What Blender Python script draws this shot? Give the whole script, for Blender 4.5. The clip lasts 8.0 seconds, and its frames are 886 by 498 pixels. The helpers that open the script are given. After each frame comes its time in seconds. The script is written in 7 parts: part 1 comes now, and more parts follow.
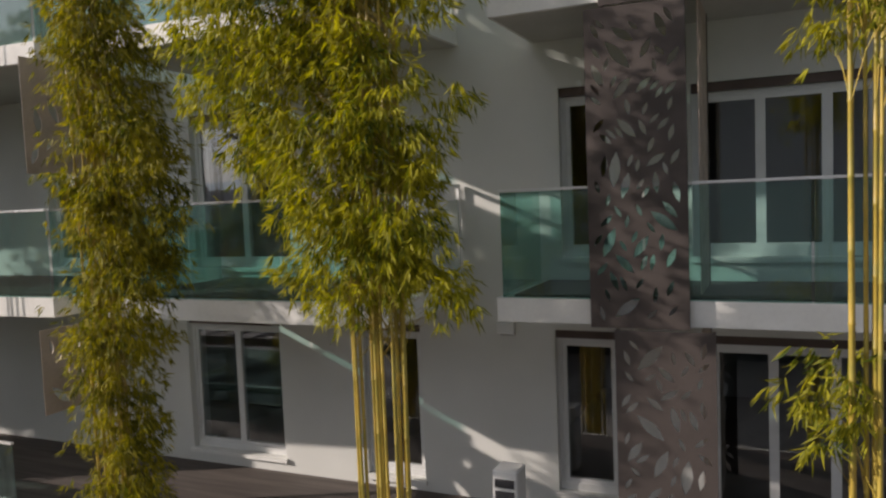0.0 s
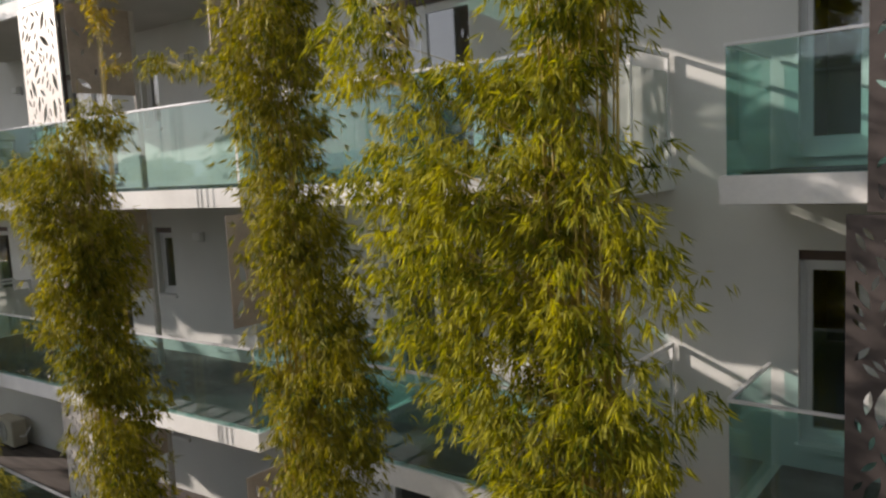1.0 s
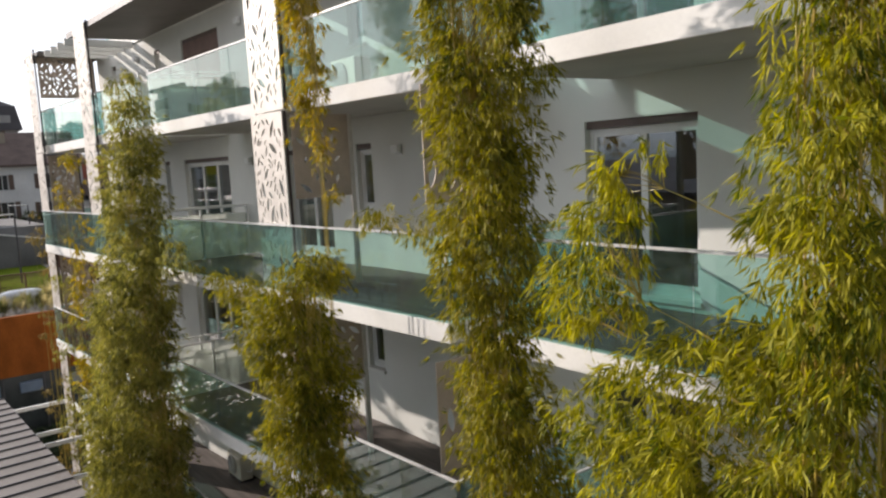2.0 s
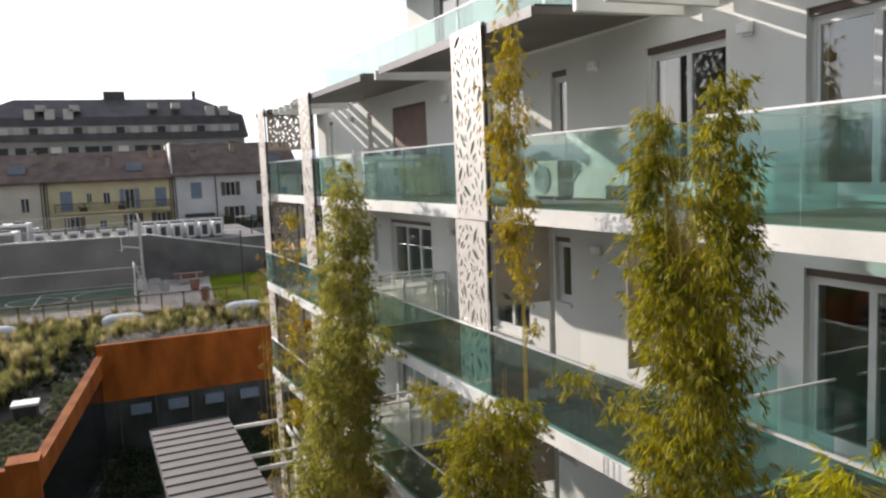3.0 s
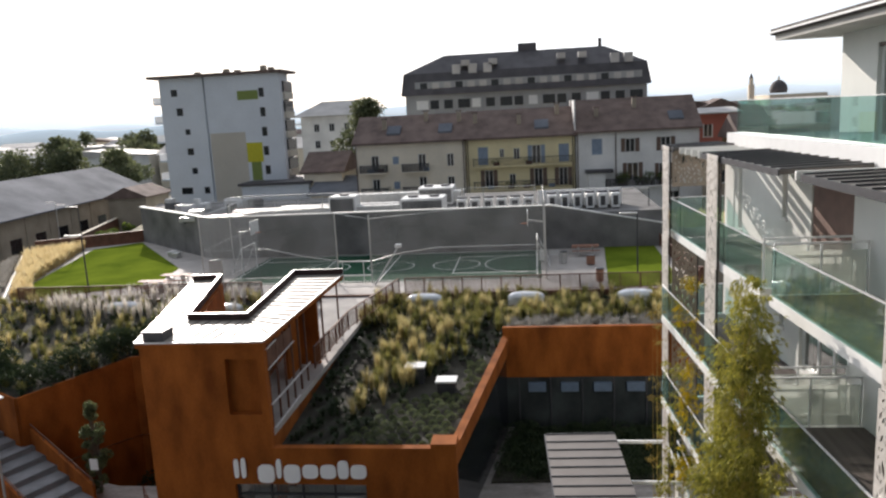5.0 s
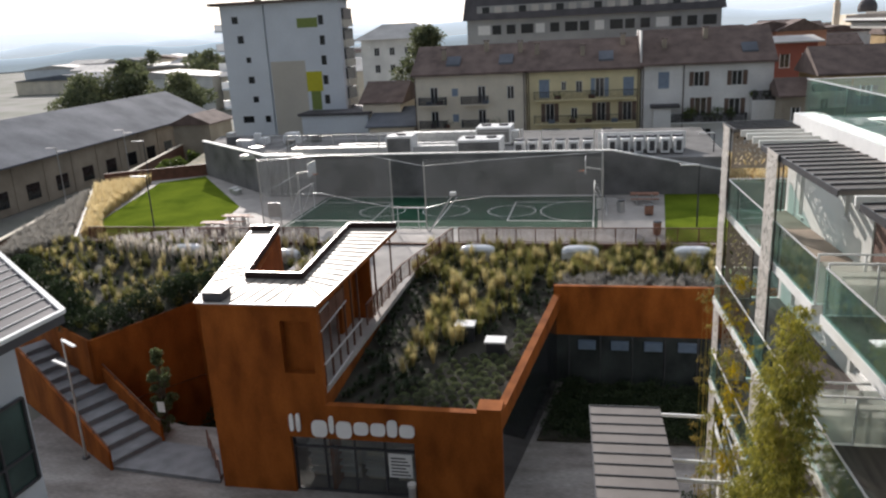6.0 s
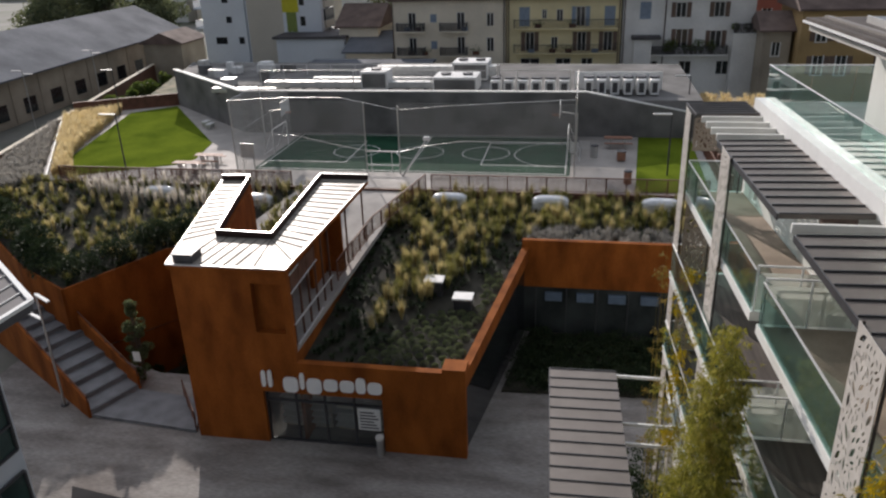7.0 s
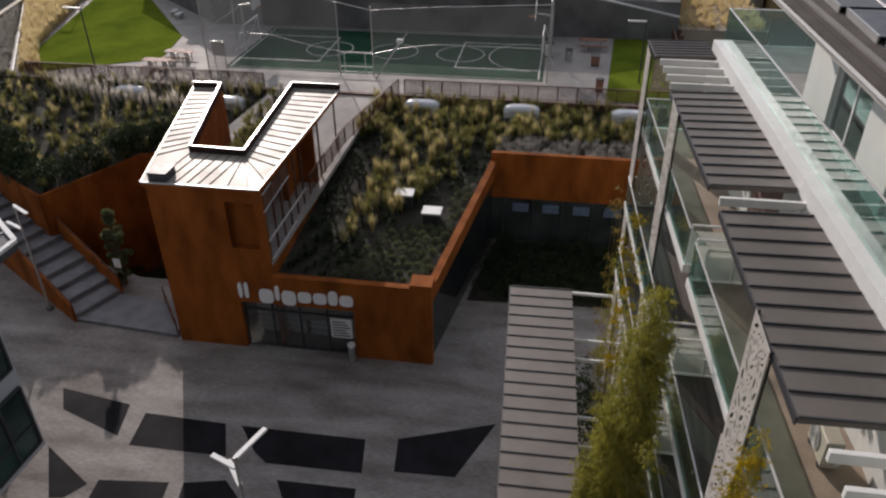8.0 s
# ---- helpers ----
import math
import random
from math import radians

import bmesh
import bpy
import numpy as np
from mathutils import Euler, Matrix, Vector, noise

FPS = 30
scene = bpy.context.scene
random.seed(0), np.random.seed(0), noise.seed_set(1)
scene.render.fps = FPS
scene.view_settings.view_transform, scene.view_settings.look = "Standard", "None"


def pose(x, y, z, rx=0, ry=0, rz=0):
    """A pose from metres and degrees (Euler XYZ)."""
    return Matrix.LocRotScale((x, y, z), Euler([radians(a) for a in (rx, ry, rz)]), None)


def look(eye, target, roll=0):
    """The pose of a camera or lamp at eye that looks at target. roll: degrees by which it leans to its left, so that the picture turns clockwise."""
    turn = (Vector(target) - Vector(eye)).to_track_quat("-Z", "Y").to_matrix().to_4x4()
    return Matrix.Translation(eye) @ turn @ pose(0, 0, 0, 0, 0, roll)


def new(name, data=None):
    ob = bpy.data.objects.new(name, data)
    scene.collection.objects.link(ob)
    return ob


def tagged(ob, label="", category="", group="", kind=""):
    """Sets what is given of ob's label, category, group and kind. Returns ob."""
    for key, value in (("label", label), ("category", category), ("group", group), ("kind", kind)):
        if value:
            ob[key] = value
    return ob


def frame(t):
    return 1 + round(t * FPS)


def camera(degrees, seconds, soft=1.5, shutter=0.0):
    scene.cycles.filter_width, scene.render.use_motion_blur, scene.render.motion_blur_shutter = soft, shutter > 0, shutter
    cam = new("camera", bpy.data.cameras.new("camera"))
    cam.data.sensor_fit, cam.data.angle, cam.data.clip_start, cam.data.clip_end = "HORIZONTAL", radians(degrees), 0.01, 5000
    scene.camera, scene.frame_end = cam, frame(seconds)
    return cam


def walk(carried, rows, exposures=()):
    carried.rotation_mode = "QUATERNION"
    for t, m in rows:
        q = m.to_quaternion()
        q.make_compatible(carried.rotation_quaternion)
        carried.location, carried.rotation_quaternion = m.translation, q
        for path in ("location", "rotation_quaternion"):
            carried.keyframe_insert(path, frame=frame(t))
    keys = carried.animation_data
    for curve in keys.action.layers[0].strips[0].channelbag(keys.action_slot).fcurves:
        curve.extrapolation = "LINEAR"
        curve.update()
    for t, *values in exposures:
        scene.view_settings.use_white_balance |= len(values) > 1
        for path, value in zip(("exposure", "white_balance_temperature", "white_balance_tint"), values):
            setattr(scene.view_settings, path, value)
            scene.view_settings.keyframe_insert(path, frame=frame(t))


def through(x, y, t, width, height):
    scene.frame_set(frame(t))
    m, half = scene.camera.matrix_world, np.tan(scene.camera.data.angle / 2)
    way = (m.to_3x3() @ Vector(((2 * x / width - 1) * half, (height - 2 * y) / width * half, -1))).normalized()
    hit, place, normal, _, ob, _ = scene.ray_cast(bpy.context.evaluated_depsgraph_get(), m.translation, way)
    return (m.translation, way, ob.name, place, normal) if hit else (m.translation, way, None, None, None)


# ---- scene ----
cam = camera(61.0, 8.0, soft=2.3)
PATH = [
    (0, (2.618, 1.62, 7.764), (1.802, 3.441, 7.628), -2.3),
    (0.5, (2.289, 1.999, 8.91), (1.255, 3.702, 8.733), -2.6),
    (1, (2.052, 2.288, 9.954), (0.83, 3.856, 9.737), -2.9),
    (1.5, (1.861, 2.485, 10.924), (0.454, 3.887, 10.685), -2.9),
    (2, (1.589, 2.632, 11.796), (0.004, 3.83, 11.562), -3.2),
    (2.2, (1.533, 2.651, 12.151), (-0.112, 3.764, 11.919), -3.0),
    (3.3, (1.531, 2.551, 14.148), (-0.356, 3.181, 13.935), -2.5),
    (3.5, (1.534, 2.527, 14.508), (-0.382, 3.061, 14.295), -2.6),
    (4, (1.582, 2.474, 15.44), (-0.385, 2.75, 15.211), -2.6),
    (4.5, (1.565, 2.481, 16.365), (-0.416, 2.499, 16.087), -2.8),
    (5, (1.465, 2.562, 17.325), (-0.488, 2.32, 16.968), -3.0),
    (5.2, (1.386, 2.61, 17.708), (-0.55, 2.294, 17.318), -3.1),
    (6.3, (0.815, 3.134, 19.889), (-1.046, 2.74, 19.273), -2.7),
    (6.5, (0.739, 3.244, 20.317), (-1.111, 2.86, 19.662), -2.6),
    (7, (0.656, 3.562, 21.448), (-1.155, 3.217, 20.672), -1.9),
    (7.5, (0.726, 3.89, 22.606), (-1.028, 3.6, 21.689), -1.3),
    (8, (0.875, 4.175, 23.76), (-0.794, 3.903, 22.692), -0.5),
]
walk(cam, [(t, look(eye, target, roll)) for t, eye, target, roll in PATH],
     exposures=[(0, -0.14, 6650, 18), (2, 0.17, 6600, 17), (3.3, 0.22, 6500, 16), (5.2, 0.08, 6450, 15), (6.4, -0.12, 6350, 15), (7.2, -0.44, 6450, 17), (8, -0.66, 6500, 19)])

# ---- world and sun ----
SUN_DIR = Vector((0.90, 0.43, -0.388)).normalized()
world = bpy.data.worlds.new("sky")
scene.world = world
world.use_nodes = True
wn = world.node_tree
wn.nodes.clear()
w_out = wn.nodes.new("ShaderNodeOutputWorld")
w_bg = wn.nodes.new("ShaderNodeBackground")
w_sky = wn.nodes.new("ShaderNodeTexSky")
w_sky.sky_type = "NISHITA"
w_sky.sun_disc = False
w_sky.sun_elevation = math.asin(-SUN_DIR.z)
w_sky.sun_rotation = math.atan2(-SUN_DIR.x, -SUN_DIR.y)
w_sky.dust_density = 1.2
w_sky.air_density = 1.0
w_sky.ozone_density = 2.0
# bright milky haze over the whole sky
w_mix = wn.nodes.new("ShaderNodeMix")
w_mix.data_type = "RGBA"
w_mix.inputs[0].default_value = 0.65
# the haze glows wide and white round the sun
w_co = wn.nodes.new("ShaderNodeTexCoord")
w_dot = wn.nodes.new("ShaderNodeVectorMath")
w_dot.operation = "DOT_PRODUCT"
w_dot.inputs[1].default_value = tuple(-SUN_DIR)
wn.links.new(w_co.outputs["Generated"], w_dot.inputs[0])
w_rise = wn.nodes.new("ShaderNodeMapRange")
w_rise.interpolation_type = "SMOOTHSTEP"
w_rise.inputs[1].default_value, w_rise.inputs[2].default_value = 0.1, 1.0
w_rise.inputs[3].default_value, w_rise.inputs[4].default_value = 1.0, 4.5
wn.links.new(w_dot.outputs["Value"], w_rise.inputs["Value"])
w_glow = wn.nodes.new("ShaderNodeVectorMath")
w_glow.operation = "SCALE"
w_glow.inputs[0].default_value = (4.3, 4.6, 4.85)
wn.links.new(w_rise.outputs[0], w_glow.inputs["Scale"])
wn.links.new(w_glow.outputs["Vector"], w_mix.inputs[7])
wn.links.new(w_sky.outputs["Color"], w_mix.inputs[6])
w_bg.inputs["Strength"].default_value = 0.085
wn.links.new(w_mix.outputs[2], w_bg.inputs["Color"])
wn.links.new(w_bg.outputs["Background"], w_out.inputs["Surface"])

sun_data = bpy.data.lights.new("sun", "SUN")
sun_data.energy = 5.0
sun_data.angle = radians(0.6)
sun_data.color = (1.0, 0.93, 0.83)
sun = new("sun", sun_data)
sun.matrix_world = look((-60, -45, 60), Vector((-60, -45, 60)) + SUN_DIR)

# ---- materials ----
def mat(name, color, rough=0.6, metal=0.0, var=0.25, scale=3.0, fine=40.0, bump=0.15, tint=None, island=0.0, spec=0.5, stretch=(1, 1, 1), rvar=0.1):
    """Two scales of noise over a base colour, fine relief, uneven gloss."""
    m = bpy.data.materials.new(name)
    m.use_nodes = True
    nt = m.node_tree
    b = nt.nodes["Principled BSDF"]
    b.inputs["Roughness"].default_value = rough
    b.inputs["Metallic"].default_value = metal
    b.inputs["Specular IOR Level"].default_value = spec
    co = nt.nodes.new("ShaderNodeTexCoord")
    mp = nt.nodes.new("ShaderNodeMapping")
    mp.inputs["Scale"].default_value = stretch
    geo = nt.nodes.new("ShaderNodeNewGeometry")
    nt.links.new(geo.outputs["Position"], mp.inputs["Vector"])
    n1 = nt.nodes.new("ShaderNodeTexNoise")
    n1.inputs["Scale"].default_value = scale
    n1.inputs["Detail"].default_value = 5
    n2 = nt.nodes.new("ShaderNodeTexNoise")
    n2.inputs["Scale"].default_value = fine
    n2.inputs["Detail"].default_value = 3
    for n in (n1, n2):
        nt.links.new(mp.outputs["Vector"], n.inputs["Vector"])
    c = np.array(color[:3])
    t = np.array(tint[:3]) if tint is not None else c * (1 - var)
    mix = nt.nodes.new("ShaderNodeMix")
    mix.data_type = "RGBA"
    mix.inputs[6].default_value = (*np.clip(c * (1 + var * 0.4), 0, 1), 1)
    mix.inputs[7].default_value = (*t, 1)
    ramp = nt.nodes.new("ShaderNodeMapRange")
    ramp.inputs[1].default_value, ramp.inputs[2].default_value = 0.35, 0.7
    nt.links.new(n1.outputs["Fac"], ramp.inputs["Value"])
    nt.links.new(ramp.outputs[0], mix.inputs[0])
    hsv = nt.nodes.new("ShaderNodeHueSaturation")
    nt.links.new(mix.outputs[2], hsv.inputs["Color"])
    vr = nt.nodes.new("ShaderNodeMapRange")
    vr.inputs[3].default_value, vr.inputs[4].default_value = 1 - var * 0.6, 1 + var * 0.6
    nt.links.new(n2.outputs["Fac"], vr.inputs["Value"])
    last = vr.outputs[0]
    if island:
        ir = nt.nodes.new("ShaderNodeMapRange")
        ir.inputs[3].default_value, ir.inputs[4].default_value = 1 - island, 1 + island
        if island > 0:
            nt.links.new(geo.outputs["Random Per Island"], ir.inputs["Value"])
        mul = nt.nodes.new("ShaderNodeMath")
        mul.operation = "MULTIPLY"
        nt.links.new(last, mul.inputs[0])
        nt.links.new(ir.outputs[0], mul.inputs[1])
        last = mul.outputs[0]
    nt.links.new(last, hsv.inputs["Value"])
    nt.links.new(hsv.outputs["Color"], b.inputs["Base Color"])
    rr = nt.nodes.new("ShaderNodeMapRange")
    rr.inputs[3].default_value, rr.inputs[4].default_value = max(rough - rvar, 0.02), min(rough + rvar, 1)
    nt.links.new(n1.outputs["Fac"], rr.inputs["Value"])
    nt.links.new(rr.outputs[0], b.inputs["Roughness"])
    if bump:
        bp = nt.nodes.new("ShaderNodeBump")
        bp.inputs["Strength"].default_value = bump
        bp.inputs["Distance"].default_value = 0.01
        nt.links.new(n2.outputs["Fac"], bp.inputs["Height"])
        nt.links.new(bp.outputs["Normal"], b.inputs["Normal"])
    return m


def glass_mat(name, color, rough=0.0, ior=1.45):
    m = bpy.data.materials.new(name)
    m.use_nodes = True
    b = m.node_tree.nodes["Principled BSDF"]
    b.inputs["Base Color"].default_value = (*color, 1)
    b.inputs["Transmission Weight"].default_value = 1.0
    b.inputs["Roughness"].default_value = rough
    b.inputs["IOR"].default_value = ior
    return m


def leaf_mat(name, color, tint, through=0.45, scale=1.2, spread=0.5):
    """Leaves: uneven hue from leaf to leaf, light shining through them."""
    m = bpy.data.materials.new(name)
    m.use_nodes = True
    nt = m.node_tree
    nt.nodes.clear()
    out = nt.nodes.new("ShaderNodeOutputMaterial")
    geo = nt.nodes.new("ShaderNodeNewGeometry")
    noi = nt.nodes.new("ShaderNodeTexNoise")
    noi.inputs["Scale"].default_value = scale
    nt.links.new(geo.outputs["Position"], noi.inputs["Vector"])
    add = nt.nodes.new("ShaderNodeMath")
    add.operation = "MULTIPLY_ADD"
    add.inputs[1].default_value = spread
    nt.links.new(geo.outputs["Random Per Island"], add.inputs[0])
    nt.links.new(noi.outputs["Fac"], add.inputs[2])
    mr = nt.nodes.new("ShaderNodeMapRange")
    mr.inputs[1].default_value, mr.inputs[2].default_value = 0.45, 0.45 + spread * 0.9
    nt.links.new(add.outputs[0], mr.inputs["Value"])
    mix = nt.nodes.new("ShaderNodeMix")
    mix.data_type = "RGBA"
    mix.inputs[6].default_value = (*color, 1)
    mix.inputs[7].default_value = (*tint, 1)
    nt.links.new(mr.outputs[0], mix.inputs[0])
    p = nt.nodes.new("ShaderNodeBsdfPrincipled")
    p.inputs["Roughness"].default_value = 0.6
    p.inputs["Specular IOR Level"].default_value = 0.2
    nt.links.new(mix.outputs[2], p.inputs["Base Color"])
    tr = nt.nodes.new("ShaderNodeBsdfTranslucent")
    hs = nt.nodes.new("ShaderNodeHueSaturation")
    hs.inputs["Saturation"].default_value = 1.15
    hs.inputs["Value"].default_value = 1.5
    nt.links.new(mix.outputs[2], hs.inputs["Color"])
    nt.links.new(hs.outputs["Color"], tr.inputs["Color"])
    ms = nt.nodes.new("ShaderNodeMixShader")
    ms.inputs[0].default_value = through
    nt.links.new(p.outputs[0], ms.inputs[1])
    nt.links.new(tr.outputs[0], ms.inputs[2])
    nt.links.new(ms.outputs[0], out.inputs["Surface"])
    return m


M = {}
M["plaster"] = mat("plaster", (0.70, 0.70, 0.66), 0.85, var=0.08, scale=0.7, fine=60, bump=0.12)
M["concrete_white"] = mat("painted_concrete", (0.78, 0.77, 0.73), 0.7, var=0.10, scale=1.5, fine=30, bump=0.1)
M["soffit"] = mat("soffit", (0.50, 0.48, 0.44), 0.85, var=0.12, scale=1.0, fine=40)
M["deck"] = mat("deck", (0.10, 0.081, 0.07), 0.7, var=0.35, scale=2.0, fine=25, stretch=(0.3, 4, 1))
M["terrace"] = mat("terrace_tile", (0.33, 0.26, 0.195), 0.75, var=0.3, scale=1.2, fine=20)
M["terrace_grey"] = mat("terrace_grey", (0.27, 0.26, 0.24), 0.75, var=0.25, scale=1.0, fine=15)
M["roof_brown"] = mat("roof_brown", (0.060, 0.047, 0.040), 0.85, 0.0, var=0.3, scale=1.0, fine=20)
def sheet_glass(name, tint, milk=0.0, gloss=0.045):
    """Thin tinted sheet glass: light passes straight on, with a glossy face and, if frosted, a milky share."""
    m = bpy.data.materials.new(name)
    m.use_nodes = True
    nt = m.node_tree
    nt.nodes.clear()
    out = nt.nodes.new("ShaderNodeOutputMaterial")
    tr = nt.nodes.new("ShaderNodeBsdfTransparent")
    tr.inputs[0].default_value = (*tint, 1)
    body = tr
    if milk:
        df = nt.nodes.new("ShaderNodeBsdfDiffuse")
        df.inputs[0].default_value = (0.75, 0.76, 0.72, 1)
        tl = nt.nodes.new("ShaderNodeBsdfTranslucent")
        tl.inputs[0].default_value = (0.75, 0.76, 0.72, 1)
        mk = nt.nodes.new("ShaderNodeMixShader")
        mk.inputs[0].default_value = 0.45
        nt.links.new(df.outputs[0], mk.inputs[1])
        nt.links.new(tl.outputs[0], mk.inputs[2])
        body = nt.nodes.new("ShaderNodeMixShader")
        body.inputs[0].default_value = milk
        nt.links.new(tr.outputs[0], body.inputs[1])
        nt.links.new(mk.outputs[0], body.inputs[2])
    gl = nt.nodes.new("ShaderNodeBsdfGlossy")
    gl.inputs["Roughness"].default_value = 0.02
    lw = nt.nodes.new("ShaderNodeLayerWeight")
    pw = nt.nodes.new("ShaderNodeMath")
    pw.operation = "POWER"
    pw.inputs[1].default_value = 3.6
    nt.links.new(lw.outputs["Facing"], pw.inputs[0])
    fr = nt.nodes.new("ShaderNodeMath")
    fr.operation = "MULTIPLY_ADD"
    fr.inputs[1].default_value = 0.85
    fr.inputs[2].default_value = gloss
    nt.links.new(pw.outputs[0], fr.inputs[0])
    mx = nt.nodes.new("ShaderNodeMixShader")
    nt.links.new(fr.outputs[0], mx.inputs[0])
    nt.links.new(body.outputs[0], mx.inputs[1])
    nt.links.new(gl.outputs[0], mx.inputs[2])
    nt.links.new(mx.outputs[0], out.inputs[0])
    return m


M["rail_glass"] = sheet_glass("rail_glass", (0.70, 0.87, 0.845), 0.04, 0.075)
M["frosted_glass"] = sheet_glass("frosted_glass", (0.85, 0.88, 0.85), 0.42)
M["rail_edge"] = glass_mat("rail_edge", (0.10, 0.55, 0.45), 0.15)
M["pane"] = sheet_glass("window_pane", (0.84, 0.87, 0.87), 0.0, 0.13)
M["rail_cap"] = mat("rail_cap", (0.80, 0.80, 0.79), 0.32, 0.25, var=0.06, bump=0.02)
M["frame_white"] = mat("window_frame", (0.72, 0.72, 0.70), 0.4, var=0.06, bump=0.03)
M["frame_dark"] = mat("dark_frame", (0.05, 0.05, 0.055), 0.45, var=0.2, bump=0.03)
M["lintel"] = mat("lintel_box", (0.10, 0.065, 0.05), 0.5, var=0.2)
M["room"] = mat("room_wall", (0.30, 0.28, 0.25), 0.9, var=0.1, bump=0)
M["screen"] = mat("screen_metal", (0.62, 0.58, 0.53), 0.5, 0.2, var=0.18, scale=4, fine=30, bump=0.05)
M["screen_dark"] = mat("screen_brown", (0.07, 0.056, 0.050), 0.75, 0.1, var=0.2, scale=3, fine=30, bump=0.05)
M["screen_mid"] = mat("screen_bronze", (0.50, 0.41, 0.33), 0.6, 0.1, var=0.2, scale=3, fine=30, bump=0.05)
M["corten"] = mat("corten", (0.31, 0.092, 0.016), 0.85, 0.0, var=0.35, scale=0.9, fine=14, bump=0.2, tint=(0.17, 0.046, 0.008), stretch=(1, 1, 0.45), spec=0.15)
M["corten_dark"] = mat("corten_rail", (0.14, 0.06, 0.035), 0.7, var=0.3, scale=2, fine=20)
M["zinc_grey"] = mat("seam_roof_grey", (0.145, 0.127, 0.113), 0.55, 0.2, var=0.15, scale=0.8, fine=12, bump=0.04)
M["zinc_light"] = mat("seam_roof_light", (0.20, 0.182, 0.16), 0.6, 0.1, var=0.12, scale=0.8, fine=12, bump=0.04)
M["steel"] = mat("steel", (0.55, 0.55, 0.54), 0.4, 0.7, var=0.1, bump=0.02)
M["paving"] = mat("plaza_paving", (0.25, 0.235, 0.22), 0.85, var=0.8, scale=0.35, fine=4.5, bump=0.8, tint=(0.16, 0.142, 0.13), stretch=(2.6, 0.8, 1), spec=0.4)
M["asphalt_black"] = mat("black_inlay", (0.016, 0.016, 0.019), 0.8, var=0.4, scale=0.8, fine=50, spec=0.12)
M["paver_light"] = mat("podium_paving", (0.42, 0.39, 0.36), 0.8, var=0.2, scale=0.6, fine=12)
M["turf"] = mat("sports_turf", (0.026, 0.078, 0.046), 0.95, var=0.3, scale=0.5, fine=40, spec=0.05)
M["line_white"] = mat("court_line", (0.75, 0.75, 0.72), 0.7, var=0.1)
M["lawn"] = mat("lawn", (0.125, 0.165, 0.018), 1.0, var=0.5, scale=0.35, fine=7, bump=0.3, tint=(0.085, 0.125, 0.014), spec=0.0, rvar=0)
M["soil"] = mat("soil", (0.036, 0.033, 0.022), 0.95, var=0.4, scale=1.5, fine=20, bump=0.5)
M["straw"] = leaf_mat("straw_grass", (0.55, 0.44, 0.23), (0.72, 0.62, 0.40), 0.4)
M["plume"] = leaf_mat("golden_grass", (0.34, 0.29, 0.14), (0.54, 0.47, 0.26), 0.45)
M["grass"] = leaf_mat("tall_grass", (0.070, 0.088, 0.030), (0.34, 0.31, 0.115), 0.42, 0.9, 0.6)
M["grass_grey"] = leaf_mat("grey_grass", (0.28, 0.265, 0.24), (0.40, 0.38, 0.34), 0.3)
M["shrub_tuft"] = leaf_mat("shrub_tuft", (0.052, 0.070, 0.034), (0.17, 0.20, 0.10), 0.25, 2.5)
M["pampas"] = leaf_mat("pampas_plume", (0.50, 0.47, 0.42), (0.62, 0.58, 0.52), 0.4)
M["shrub"] = leaf_mat("low_shrub", (0.016, 0.030, 0.014), (0.050, 0.070, 0.033), 0.15, 1.5)
M["bamboo_leaf"] = leaf_mat("bamboo_leaf", (0.058, 0.088, 0.008), (0.40, 0.365, 0.030), 0.40, 2.6, 0.6)
M["bamboo_leaf_dry"] = leaf_mat("bamboo_leaf_dry", (0.15, 0.155, 0.026), (0.42, 0.30, 0.04), 0.45, 2.0, 0.7)
M["bamboo_leaf_deep"] = leaf_mat("bamboo_leaf_deep", (0.055, 0.074, 0.010), (0.33, 0.285, 0.03), 0.38, 2.6, 0.6)
M["bamboo_leaf_grey"] = leaf_mat("bamboo_leaf_grey", (0.076, 0.092, 0.022), (0.35, 0.32, 0.085), 0.46, 1.6, 0.7)
M["bamboo_leaf_brown"] = leaf_mat("bamboo_leaf_brown", (0.10, 0.085, 0.03), (0.30, 0.22, 0.075), 0.4, 2.0, 0.7)
M["leaf_green"] = leaf_mat("tree_leaf", (0.06, 0.10, 0.03), (0.13, 0.16, 0.05), 0.35, 0.8)
M["leaf_far"] = leaf_mat("far_tree_leaf", (0.075, 0.095, 0.055), (0.17, 0.185, 0.10), 0.3, 0.5)
M["zinc_pale"] = mat("pale_seam_roof", (0.33, 0.30, 0.255), 0.5, 0.05, var=0.14, scale=0.8, fine=12, bump=0.04, spec=0.3)
M["roof_seam"] = mat("roof_seam", (0.17, 0.155, 0.14), 0.9, var=0.2, bump=0.0, spec=0.1)
M["upstand"] = mat("dark_upstand", (0.055, 0.035, 0.03), 0.8, var=0.2, spec=0.1)
M["cane"] = mat("bamboo_cane", (0.42, 0.29, 0.05), 0.4, var=0.3, scale=6, fine=30, bump=0.05, tint=(0.30, 0.26, 0.05))
M["bark"] = mat("bark", (0.14, 0.11, 0.08), 0.9, var=0.35, scale=6, fine=40, bump=0.5)
M["wall_grey"] = mat("grey_wall", (0.20, 0.195, 0.19), 0.9, var=0.35, scale=0.35, fine=10, tint=(0.10, 0.10, 0.095), spec=0.2)
M["hvac"] = mat("duct_metal", (0.62, 0.62, 0.60), 0.45, 0.4, var=0.12, bump=0.02)
M["roof_tile"] = mat("clay_tile", (0.165, 0.118, 0.10), 0.9, var=0.35, scale=0.6, fine=6, stretch=(1, 1, 1))
